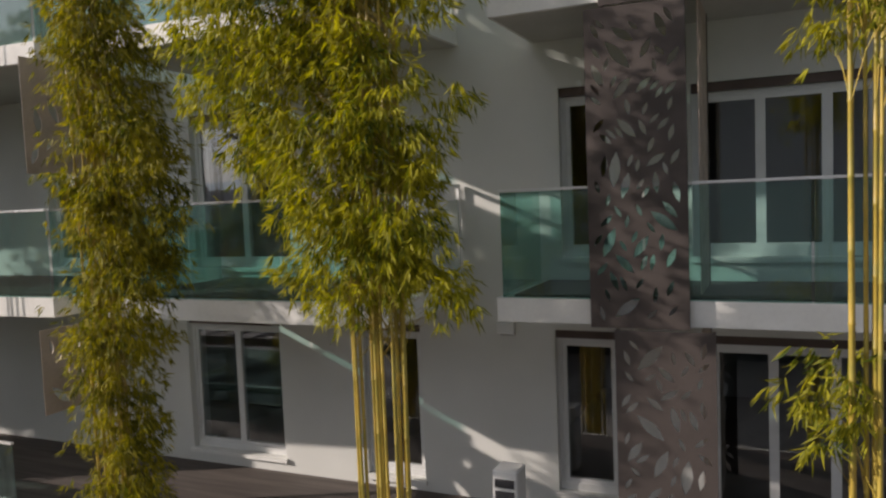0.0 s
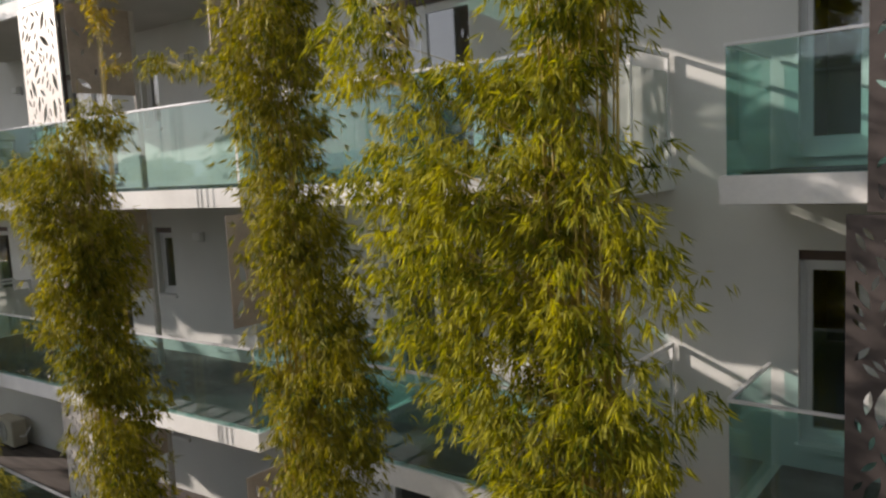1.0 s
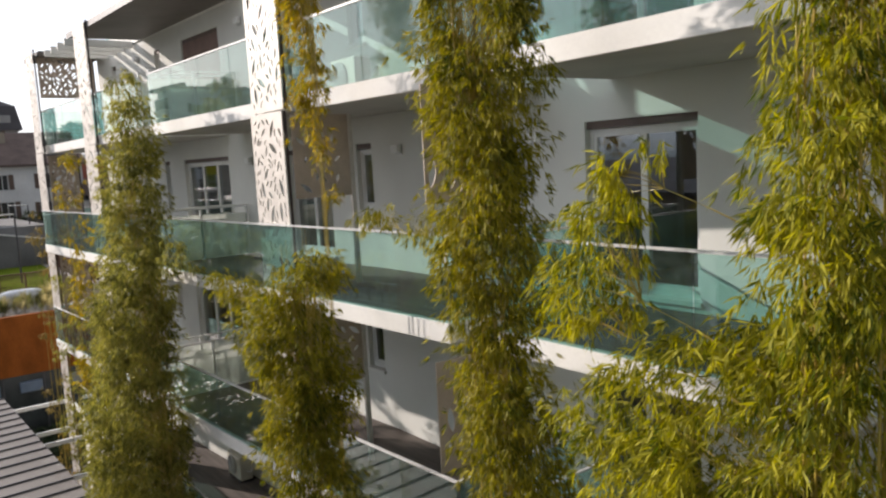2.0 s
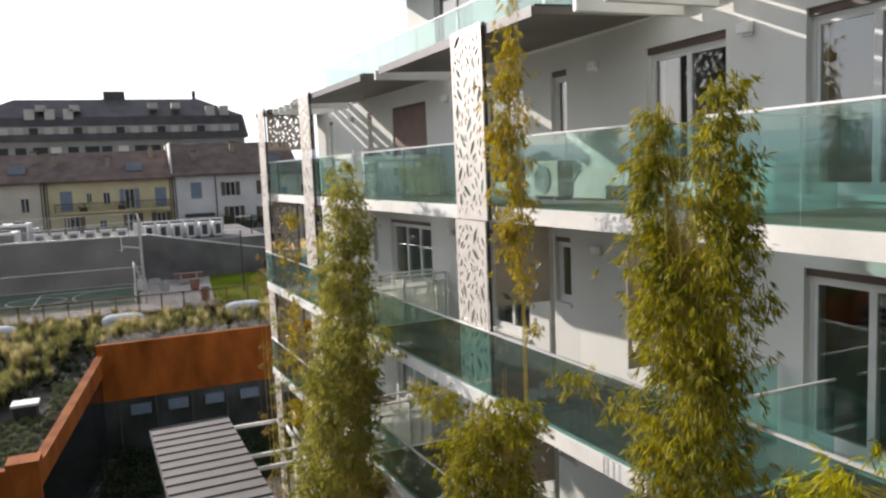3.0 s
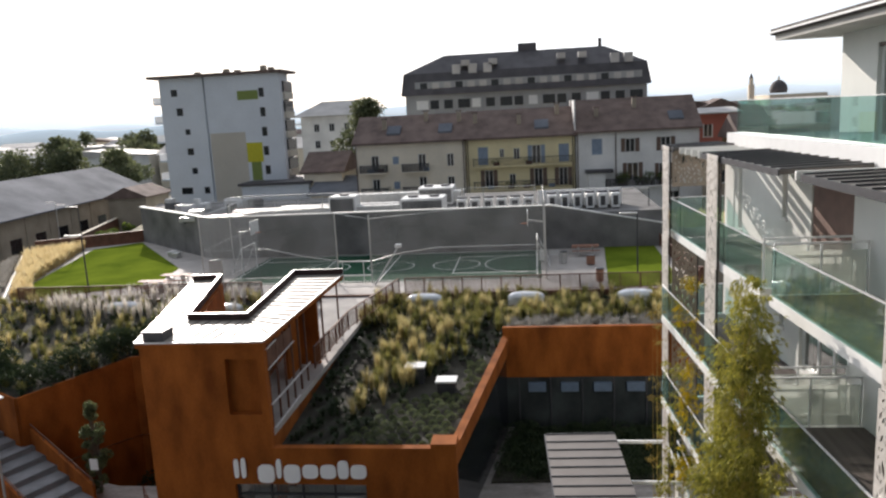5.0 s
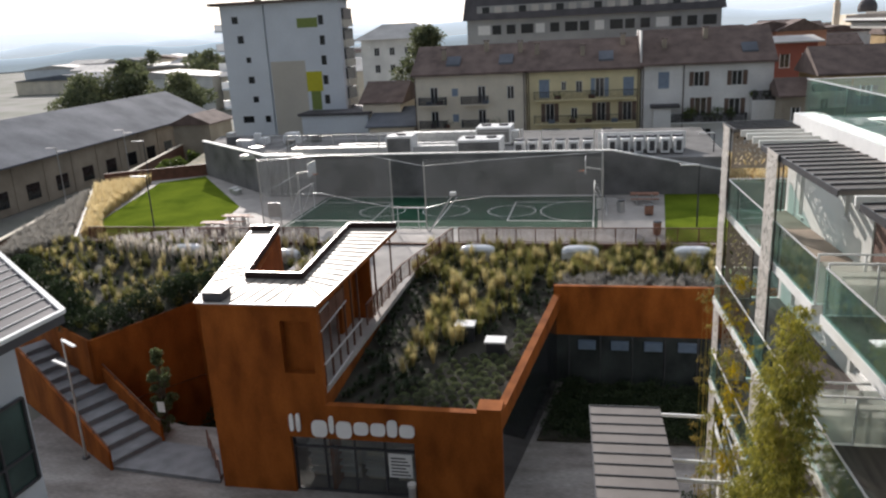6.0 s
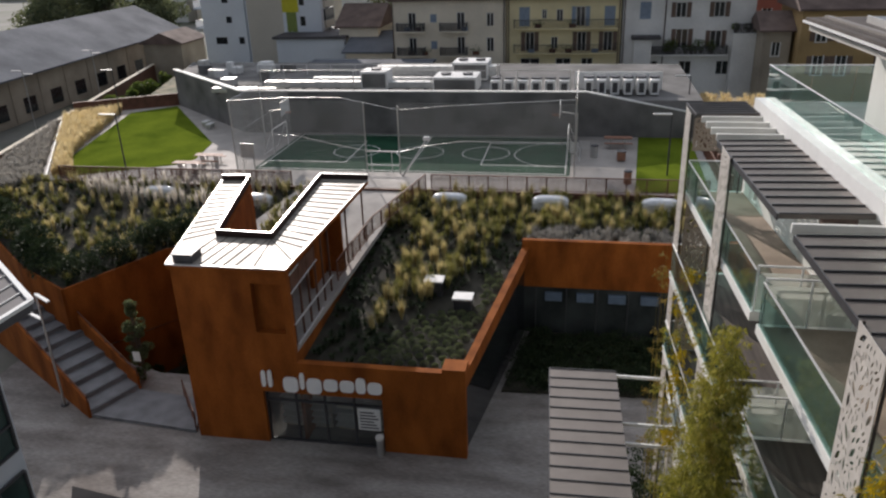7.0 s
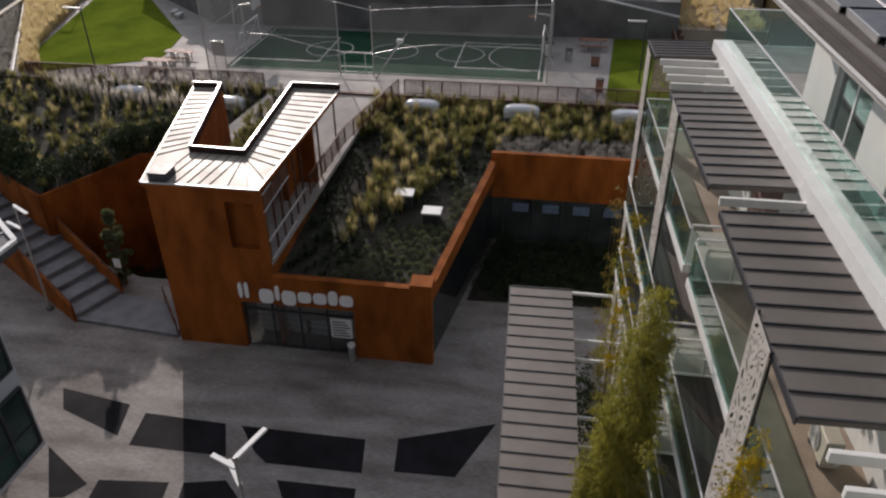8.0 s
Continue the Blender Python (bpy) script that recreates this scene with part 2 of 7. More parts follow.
M["slate"] = mat("dark_roof", (0.085, 0.08, 0.085), 0.7, var=0.25, scale=0.5, fine=5)
M["house_cream"] = mat("cream_render", (0.80, 0.72, 0.58), 0.9, var=0.15, scale=0.3, fine=4)
M["house_yellow"] = mat("yellow_render", (0.79, 0.69, 0.42), 0.9, var=0.15, scale=0.3, fine=4)
M["house_white"] = mat("white_render", (0.81, 0.80, 0.77), 0.9, var=0.15, scale=0.3, fine=4)
M["house_red"] = mat("red_render", (0.36, 0.12, 0.085), 0.9, var=0.15, scale=0.3, fine=4)
M["house_ochre"] = mat("ochre_render", (0.40, 0.27, 0.12), 0.9, var=0.2, scale=0.3, fine=4)
M["tower_white"] = mat("tower_render", (0.72, 0.76, 0.80), 0.8, var=0.08, scale=0.2, fine=3)
M["tower_beige"] = mat("tower_beige", (0.58, 0.54, 0.46), 0.8, var=0.08, scale=0.2, fine=3)
M["lime"] = mat("lime_paint", (0.60, 0.55, 0.03), 0.7, var=0.1)
M["olive"] = mat("olive_paint", (0.22, 0.28, 0.07), 0.7, var=0.1)
M["far_glass"] = mat("far_window", (0.02, 0.023, 0.026), 0.12, var=0.4, bump=0)
M["shutter_blue"] = mat("shutter_blue", (0.24, 0.30, 0.38), 0.7, var=0.15)
M["shutter_brown"] = mat("shutter_brown", (0.15, 0.10, 0.075), 0.7, var=0.2)
M["brown_roller"] = mat("roller_shutter", (0.20, 0.12, 0.095), 0.6, var=0.15)
M["warehouse_roof"] = mat("fibre_roof", (0.155, 0.17, 0.195), 0.9, var=0.3, scale=0.2, fine=3, spec=0.15)
M["warehouse_wall"] = mat("old_render", (0.36, 0.31, 0.24), 0.9, var=0.25, scale=0.3, fine=4)
M["ground_far"] = mat("town_ground", (0.17, 0.165, 0.15), 0.9, var=0.45, scale=0.05, fine=1.0, tint=(0.10, 0.12, 0.07))
M["white_paint"] = mat("white_paint", (0.80, 0.80, 0.78), 0.5, var=0.05, bump=0.02)
M["wood_bench"] = mat("bench_wood", (0.34, 0.17, 0.11), 0.65, var=0.25, scale=3, fine=40)
M["dome"] = mat("skylight_acrylic", (0.72, 0.75, 0.78), 0.2, var=0.06, bump=0.0)

M["roof_pale"] = mat("pale_roof_sheet", (0.52, 0.50, 0.47), 0.7, var=0.2, scale=0.3, fine=4)
M["house_salmon"] = mat("salmon_render", (0.55, 0.28, 0.18), 0.9, var=0.15, scale=0.3, fine=4)
M["soil_dry"] = mat("dry_garden", (0.24, 0.20, 0.12), 0.95, var=0.5, scale=0.6, fine=6, bump=0.6, tint=(0.07, 0.09, 0.04))
M["stone_step"] = mat("stone_step", (0.205, 0.212, 0.225), 0.7, var=0.25, scale=1.2, fine=30, bump=0.15)
M["net"] = mat("net_cord", (0.50, 0.50, 0.48), 0.7, var=0.1, bump=0)
M["nb_wall"] = mat("pale_blue_panel", (0.55, 0.58, 0.62), 0.5, var=0.08, scale=0.6, fine=20)
M["nb_glass"] = mat("green_glazing", (0.045, 0.085, 0.075), 0.08, var=0.5, scale=0.5, bump=0, spec=0.8)
M["block_grey"] = mat("block_grey_render", (0.34, 0.345, 0.34), 0.9, var=0.2, scale=0.2, fine=3)
M["court_glass"] = mat("court_glass", (0.05, 0.058, 0.058), 0.15, var=0.5, scale=0.8, bump=0)
M["sign_white"] = mat("sign_white", (0.90, 0.90, 0.89), 0.4, var=0.03, bump=0.0)
M["hopper_blue"] = mat("hopper_blue", (0.13, 0.18, 0.25), 0.4, var=0.15, bump=0.02)
M["machine_beige"] = mat("machine_beige", (0.58, 0.54, 0.44), 0.5, var=0.1, bump=0.02)
M["solar"] = mat("solar_cell", (0.012, 0.013, 0.018), 0.35, var=0.3, bump=0)
M["orange"] = mat("orange_paint", (0.70, 0.18, 0.03), 0.5, var=0.1, bump=0)


# distance haze put into the base colour, with an even glow added
def painted_haze_mat(name, color, strength):
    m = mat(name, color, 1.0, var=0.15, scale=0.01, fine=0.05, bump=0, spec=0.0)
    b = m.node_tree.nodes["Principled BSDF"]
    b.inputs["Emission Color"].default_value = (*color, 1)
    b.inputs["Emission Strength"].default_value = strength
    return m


M["haze_near"] = painted_haze_mat("hazy_woods", (0.36, 0.43, 0.47), 0.9)
M["haze_mid"] = painted_haze_mat("hazy_hill", (0.52, 0.59, 0.63), 1.0)
M["haze_far"] = painted_haze_mat("hazy_far_hill", (0.70, 0.76, 0.79), 1.05)

# ---- building helpers ----
def thing(name, label, category, group="", kind="", at=(0, 0, 0)):
    ob = new(name)
    ob.location = at
    ob.empty_display_size = 0.2
    return tagged(ob, label, category, group, kind)


def part(name, bm, material, parent=None, label=""):
    me = bpy.data.meshes.new(name)
    bm.to_mesh(me)
    bm.free()
    me.materials.append(material)
    ob = new(name, me)
    if parent is not None:
        ob.parent = parent
        ob.matrix_parent_inverse = Matrix.Translation(-parent.location)
    if label:
        ob["label"] = label
    return ob


def raw(name, verts, faces, material, parent=None, label="", smooth=False):
    me = bpy.data.meshes.new(name)
    me.from_pydata(verts, [], faces)
    me.materials.append(material)
    if smooth:
        me.polygons.foreach_set("use_smooth", [True] * len(me.polygons))
    ob = new(name, me)
    if parent is not None:
        ob.parent = parent
        ob.matrix_parent_inverse = Matrix.Translation(-parent.location)
    if label:
        ob["label"] = label
    return ob


def box(bm, x0, x1, y0, y1, z0, z1, bevel=0.0):
    v = [bm.verts.new(p) for p in ((x0, y0, z0), (x1, y0, z0), (x1, y1, z0), (x0, y1, z0), (x0, y0, z1), (x1, y0, z1), (x1, y1, z1), (x0, y1, z1))]
    fs = [bm.faces.new([v[i] for i in q]) for q in ((0, 3, 2, 1), (4, 5, 6, 7), (0, 1, 5, 4), (1, 2, 6, 5), (2, 3, 7, 6), (3, 0, 4, 7))]
    if bevel:
        es = list({e for f in fs for e in f.edges})
        bmesh.ops.bevel(bm, geom=es, offset=bevel, segments=1, affect="EDGES")
    return bm


def B(x0, x1, y0, y1, z0, z1, bevel=0.0):
    return box(bmesh.new(), x0, x1, y0, y1, z0, z1, bevel)


def prism(bm, poly, z0, z1):
    """An upright block over a plan polygon; z0, z1: heights, or a height for each corner."""
    n = len(poly)
    if sum(poly[i][0] * poly[(i + 1) % n][1] - poly[(i + 1) % n][0] * poly[i][1] for i in range(n)) < 0:
        poly = poly[::-1]
        z0 = z0[::-1] if isinstance(z0, (list, tuple)) else z0
        z1 = z1[::-1] if isinstance(z1, (list, tuple)) else z1
    lo = z0 if isinstance(z0, (list, tuple)) else [z0] * n
    hi = z1 if isinstance(z1, (list, tuple)) else [z1] * n
    a = [bm.verts.new((p[0], p[1], h)) for p, h in zip(poly, lo)]
    b = [bm.verts.new((p[0], p[1], h)) for p, h in zip(poly, hi)]
    bm.faces.new(a[::-1])
    bm.faces.new(b)
    for i in range(n):
        bm.faces.new((a[i], a[(i + 1) % n], b[(i + 1) % n], b[i]))
    return bm


def PR(poly, z0, z1):
    return prism(bmesh.new(), poly, z0, z1)


def bar(bm, p, q, r, sides=6, r2=None):
    """A round bar from p to q."""
    p, q = Vector(p), Vector(q)
    d = (q - p).normalized()
    u = d.orthogonal().normalized()
    w = d.cross(u)
    r2 = r if r2 is None else r2
    ra = [bm.verts.new(p + (u * math.cos(a) + w * math.sin(a)) * r) for a in [2 * math.pi * i / sides for i in range(sides)]]
    rb = [bm.verts.new(q + (u * math.cos(a) + w * math.sin(a)) * r2) for a in [2 * math.pi * i / sides for i in range(sides)]]
    for i in range(sides):
        bm.faces.new((ra[i], ra[(i + 1) % sides], rb[(i + 1) % sides], rb[i]))
    bm.faces.new(ra[::-1])
    bm.faces.new(rb)
    return bm


def BAR(p, q, r, sides=6, r2=None):
    return bar(bmesh.new(), p, q, r, sides, r2)


def beam(bm, p, q, w, h):
    """A square beam from p to q, w wide and h high."""
    p, q = Vector(p), Vector(q)
    d = (q - p).normalized()
    s = d.cross(Vector((0, 0, 1)))
    s = s.normalized() if s.length > 1e-4 else Vector((1, 0, 0))
    t = s.cross(d).normalized()
    c = [s * a * w / 2 + t * b * h / 2 for a, b in ((-1, -1), (1, -1), (1, 1), (-1, 1))]
    A = [bm.verts.new(p + o) for o in c]
    Z = [bm.verts.new(q + o) for o in c]
    for i in range(4):
        bm.faces.new((A[i], A[(i + 1) % 4], Z[(i + 1) % 4], Z[i]))
    bm.faces.new(A[::-1])
    bm.faces.new(Z)
    return bm


def BM(p, q, w, h):
    return beam(bmesh.new(), p, q, w, h)


def walled(axis, a, b, u0, u1, z0, z1, holes):
    """One closed wall mesh with openings right through it. axis: the wall's normal; a, b: its two faces; u0, u1: its run; holes: (u0, u1, z0, z1)."""
    bm = bmesh.new()
    us = sorted({u0, u1, *[min(max(h[i], u0), u1) for h in holes for i in (0, 1)]})
    zs = sorted({z0, z1, *[min(max(h[i], z0), z1) for h in holes for i in (2, 3)]})
    solid = {(i, j) for i in range(len(us) - 1) for j in range(len(zs) - 1)
             if not any(h[0] < (us[i] + us[i + 1]) / 2 < h[1] and h[2] < (zs[j] + zs[j + 1]) / 2 < h[3] for h in holes)}
    seen = {}

    def vert(i, j, c):
        if (i, j, c) not in seen:
            seen[i, j, c] = bm.verts.new((c, us[i], zs[j]) if axis == "x" else (us[i], c, zs[j]))
        return seen[i, j, c]

    def face(*k):
        bm.faces.new([vert(*q) for q in k])

    for i, j in solid:
        face((i, j, a), (i + 1, j, a), (i + 1, j + 1, a), (i, j + 1, a))
        face((i, j, b), (i, j + 1, b), (i + 1, j + 1, b), (i + 1, j, b))
        if (i - 1, j) not in solid:
            face((i, j, a), (i, j + 1, a), (i, j + 1, b), (i, j, b))
        if (i + 1, j) not in solid:
            face((i + 1, j, a), (i + 1, j, b), (i + 1, j + 1, b), (i + 1, j + 1, a))
        if (i, j - 1) not in solid:
            face((i, j, a), (i, j, b), (i + 1, j, b), (i + 1, j, a))
        if (i, j + 1) not in solid:
            face((i, j + 1, a), (i + 1, j + 1, a), (i + 1, j + 1, b), (i, j + 1, b))
    bmesh.ops.recalc_face_normals(bm, faces=bm.faces[:])
    return bm

# ---- ground ----
PIT = [(-30.9, -18.2), (-32.6, -23.4), (-37.0, -20.25), (-37.4, -16.5), (-30.9, -14.95)]


def pierced(name, outer, holes, z0, z1, material):
    """A slab over a plan polygon with openings right through it."""
    bm = bmesh.new()
    es = []
    for lp in [outer] + holes:
        vs = [bm.verts.new((*p, z1)) for p in lp]
        es += [bm.edges.new((vs[i], vs[(i + 1) % len(vs)])) for i in range(len(vs))]
    bmesh.ops.triangle_fill(bm, use_beauty=True, use_dissolve=False, edges=es, normal=(0, 0, 1))
    if z0 < z1:
        ext = bmesh.ops.extrude_face_region(bm, geom=bm.faces[:])
        for v in [g for g in ext["geom"] if isinstance(g, bmesh.types.BMVert)]:
            v.co.z = z0
    bmesh.ops.recalc_face_normals(bm, faces=bm.faces[:])
    return part(name, bm, material)


ground = pierced("ground", [(-3000, -3000), (3000, -3000), (3000, 3000), (-3000, 3000)], [PIT], -0.06, -0.06, M["ground_far"])
tagged(ground, "flat town ground with asphalt and dry grass", "ground", kind="structure")
plaza = pierced("pavement", [(-45, -27), (12, -27), (12, 30), (-45, 30)], [PIT], -0.05, 0.0, M["paving"])
tagged(plaza, "grey stone paving of the sloping plaza", "pavement", kind="structure")

# ---- apartment building ----
FLOORS = [3.95, 6.73, 9.83, 12.93]
S4 = 16.03
WALL = 10.2
BEND = -10.2


def wy(x):
    """The facade's line: straight in the east, running slightly askew west of the bend."""
    return WALL + 0.070 * min(0.0, x - BEND)


def askew(ob):
    """Lay a thing that was built on the straight wall along the askew part of it."""
    for m in [ob] + list(ob.children_recursive):
        if m.type == "MESH":
            for v in m.data.vertices:
                v.co.y += wy(v.co.x) - WALL
    return ob



def front(x, f=3):
    """The line of the balcony fronts, which runs askew to the wall."""
    return 7.25 + (x + 25) * 0.052 - (0.25 if f in (1, 2) else 0.0)


WINDOWS = []  # floor, x0, x1, z0, z1, panes, shut
for f, zf in enumerate(FLOORS):
    head = zf + (2.36 if f else 2.2)
    WINDOWS += [(f, -5.2, -3.5, zf + 0.16, head, 2, 0) if f else (f, -5.46, -3.78, zf + 0.22, head, 2, 0), (f, -10.95, -10.45, zf + 1.1, head, 1, 0)]
    if f:
        WINDOWS += [(f, -8.2, -6.5, zf + 0.16, head, 2, 0), (f, -13.52, -11.9, zf + 0.16, head, 2, 0)]
        WINDOWS += [(f, -18.55 if f == 3 else -19.05, -16.38, zf + 0.16, head, 2 if f == 3 else 3, 1 if f == 3 else 0), (f, -20.42, -20.05, zf + 1.0, head, 1, 0)]
        lift = 0.28 if f == 1 else 0.1
        WINDOWS += [(f, 0.30, 0.92, zf + lift, zf + 2.24, 1, 0), (f, 1.76, 4.4, zf + lift, zf + 2.15, 4, 0)]
    else:
        WINDOWS += [(f, 0.18, 0.92, zf + 0.24, head, 1, 0), (f, 1.90, 4.4, zf + 0.16, head, 4, 0), (f, -2.45, -1.6, zf + 0.16, head, 1, 0)]
    WINDOWS += [(f, -24.0, -23.62, zf + 0.16, head, 1, 0)]

for x0, x1 in ((-25.35, BEND), (BEND, 9.0)):
    wall_south = part("wall_south", walled("y", WALL, WALL + 0.38, x0, x1, 0.0, S4 - 0.3, [(w[1], w[2], w[3], w[4]) for w in WINDOWS if x0 < w[1] < x1]), M["plaster"])
    tagged(askew(wall_south), "pale grey rendered facade wall of the apartment building", "wall", kind="structure")
for nm, x0, x1, y0, y1 in (("wall_north", -25.35, 9.0, 16.0, 16.3), ("wall_west", -25.35, -25.05, wy(-25.35) + 0.4, 16.0), ("wall_east", 8.7, 9.0, WALL + 0.38, 16.0)):
    tagged(part(nm, B(x0, x1, y0, y1, 0.0, S4 - 0.3), M["plaster"]), "pale grey rendered side wall", "wall", kind="structure")
for i, zf in enumerate(FLOORS):
    tagged(part("floor", PR([(-25.05, wy(-25.05) + 0.38), (BEND, WALL + 0.38), (8.7, WALL + 0.38), (8.7, 16.0), (-25.05, 16.0)], zf - 0.25, zf), M["room"]), "floor slab of the apartments", "floor", kind="structure")
for i, x in enumerate((-24.0, -15.5, -11.5, -9.3, -6.0, -2.9, -0.6, 1.6)):
    tagged(part("wall_partition", B(x - 0.06, x + 0.06, wy(x) + 0.395, 15.99, FLOORS[0] + 0.005, S4 - 0.3), M["room"]), "plain inner partition wall", "wall", kind="structure")


def window(f, x0, x1, z0, z1, panes, shut):
    w = thing("window", "white-framed balcony door with dark glass" if z1 - z0 > 1.6 else "narrow white-framed window", "window", kind="structure", at=((x0 + x1) / 2, WALL, z0))
    y0, y1 = WALL + 0.10, WALL + 0.17
    part("lintel", B(x0, x1, WALL + 0.04, WALL + 0.2, z1 - 0.10, z1), M["lintel"], w, "dark brown shutter box")
    zt = z1 - 0.10
    bm = bmesh.new()
    t = 0.055
    box(bm, x0, x0 + t, y0, y1, z0, zt)
    box(bm, x1 - t, x1, y0, y1, z0, zt)
    box(bm, x0 + t, x1 - t, y0, y1, zt - t, zt)
    box(bm, x0 + t, x1 - t, y0, y1, z0, z0 + t * 1.6)
    part("window_frame", bm, M["frame_white"], w)
    part("window_sill", B(x0 - 0.03, x1 + 0.03, WALL - 0.05, WALL + 0.1, z0 - 0.06, z0 - 0.003), M["concrete_white"], w)
    a, b = x0 + t, x1 - t
    for i in range(panes):
        p, q = a + (b - a) * i / panes, a + (b - a) * (i + 1) / panes
        bm = bmesh.new()
        s = 0.05
        box(bm, p, p + s, y0 + 0.015, y1 + 0.02, z0 + t * 1.6, zt - t)
        box(bm, q - s, q, y0 + 0.015, y1 + 0.02, z0 + t * 1.6, zt - t)
        box(bm, p + s, q - s, y0 + 0.015, y1 + 0.02, zt - t - s, zt - t)
        box(bm, p + s, q - s, y0 + 0.015, y1 + 0.02, z0 + t * 1.6, z0 + t * 1.6 + s)
        sash = part("sash", bm, M["frame_white"], w)
        if not shut:
            g = part("pane", B(p + s, q - s, y0 + 0.035, y0 + 0.05, z0 + t * 1.6 + s, zt - t - s), M["pane"], w)
            g.visible_shadow = False
    if shut:
        bm = bmesh.new()
        z = z0 + 0.02
        while z < zt - 0.03:
            box(bm, x0 + 0.01, x1 - 0.01, WALL + 0.03, WALL + 0.055, z, z + 0.045)
            box(bm, x0 + 0.01, x1 - 0.01, WALL + 0.04, WALL + 0.05, z + 0.045, z + 0.06)
            z += 0.06
        part("roller_shutter", bm, M["brown_roller"], w, "closed brown roller shutter")
    return w


for w in WINDOWS:
    askew(window(*w))


# ---- balconies ----
def glass_run(parent, p, q, z, height=1.08, panel=1.35):
    """A row of glass panels with a steel top rail from p to q."""
    p, q = Vector((*p, 0)), Vector((*q, 0))
    d = q - p
    n = max(1, round(d.length / panel))
    u = d.normalized()
    s = Vector((-u.y, u.x, 0)) * 0.009
    for i in range(n):
        a, b = p + d * (i / n) + u * 0.012, p + d * ((i + 1) / n) - u * 0.012
        bm = bmesh.new()
        prism(bm, [(a + s)[:2], (b + s)[:2], (b - s)[:2], (a - s)[:2]], z - 0.10, z + height - 0.02)
        part("glass_panel", bm, M["rail_glass"], parent)
    part("top_rail", BM((p.x, p.y, z + height), (q.x, q.y, z + height), 0.04, 0.024), M["rail_cap"], parent)


def frosted_end(parent, x, ya, yb, z):
    """The frosted glass end of a balcony in a white tube frame."""
    for y in (ya, (ya + yb) / 2, yb):
        part("post", BM((x, y, z - 0.05), (x, y, z + 1.16), 0.04, 0.04), M["white_paint"], parent)
    for p, q in ((ya + 0.022, (ya + yb) / 2 - 0.022), ((ya + yb) / 2 + 0.022, yb - 0.022)):
        part("frosted_panel", B(x - 0.006, x + 0.006, p, q, z + 0.03, z + 1.0), M["frosted_glass"], parent, "frosted pale glass panel")
    part("top_tube", BM((x, ya - 0.02, z + 1.17), (x, yb + 0.02, z + 1.17), 0.05, 0.04), M["white_paint"], parent)


def bend(x0, x1, gap):
    """The corner in a balcony's back edge where the facade bends."""
    return [(BEND, WALL - gap)] if x0 < BEND < x1 else []


def balcony(x0, x1, f, ends=(1, 1), yfix=None, lift=0.0):
    zf = FLOORS[f] + lift
    y0 = yfix if yfix is not None else front(x0, f)
    y1 = yfix if yfix is not None else front(x1, f)
    b = thing("balcony", "white concrete balcony with green-tinted glass railing", "balcony", "balconies", at=((x0 + x1) / 2, WALL, zf - 0.24))
    part("slab", PR([(x0, y0), (x1, y1), (x1, wy(x1) - 0.003), *bend(x0, x1, 0.003), (x0, wy(x0) - 0.003)], zf - 0.24, zf), M["concrete_white"], b)
    part("deck", PR([(x0 + 0.15, y0 + 0.12), (x1 - 0.15, y1 + 0.12), (x1 - 0.15, wy(x1) - 0.01), *bend(x0, x1, 0.01), (x0 + 0.15, wy(x0) - 0.01)], zf, zf + 0.02), M["deck"] if f < 3 else M["terrace"], b, "dark floor tiles" if f < 3 else "tan floor tiles")
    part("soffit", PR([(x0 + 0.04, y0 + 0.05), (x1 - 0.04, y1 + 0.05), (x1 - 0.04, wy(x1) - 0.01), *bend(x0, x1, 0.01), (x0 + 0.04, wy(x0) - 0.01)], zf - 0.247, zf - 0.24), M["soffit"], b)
    glass_run(b, (x0 + 0.05, y0 + 0.03), (x1 - 0.05, y1 + 0.03), zf)
    if ends[0] == 2:
        frosted_end(b, x0 + 0.05, y0 + 0.08, wy(x0) - 0.06, zf)
    elif ends[0]:
        glass_run(b, (x0 + 0.05, wy(x0) - 0.05), (x0 + 0.05, y0 + 0.06), zf)
    if ends[1] == 2:
        frosted_end(b, x1 - 0.05, y1 + 0.08, wy(x1) - 0.06, zf)
    elif ends[1]:
        glass_run(b, (x1 - 0.05, y1 + 0.06), (x1 - 0.05, wy(x1) - 0.05), zf)
    return b


for f in (1, 2, 3):
    balcony(-25.3, -16.2, f, (1, 2))
    balcony(-15.6, -5.95 if f == 3 else -5.5, f, (2, 1))
    balcony(-4.75, -0.92, f, (1, 2), 8.15)
    balcony(0.0, 8.6, f, (1, 0), 8.75, -0.07 if f == 2 else 0.0)

# ground terrace of the building
terr = part("floor_terrace", PR([(-25.35, 7.5), (9.0, 7.5), (9.0, WALL - 0.003), (BEND, WALL - 0.003), (-25.35, wy(-25.35) - 0.003)], 0.0, FLOORS[0]), M["concrete_white"])
tagged(terr, "raised ground-floor terrace of pale concrete", "terrace", kind="structure")
tagged(part("floor_deck", PR([(-25.2, 7.6), (8.9, 7.6), (8.9, WALL - 0.01), (BEND, WALL - 0.01), (-25.2, wy(-25.2) - 0.01)], FLOORS[0], FLOORS[0] + 0.02), M["deck"]), "dark brown timber decking", "deck", kind="structure")
tr = thing("terrace_railing", "green-tinted glass railing along the ground terrace", "railing", at=(-10, 7.55, FLOORS[0]))
glass_run(tr, (-25.2, 7.55), (-5.8, 7.55), FLOORS[0])


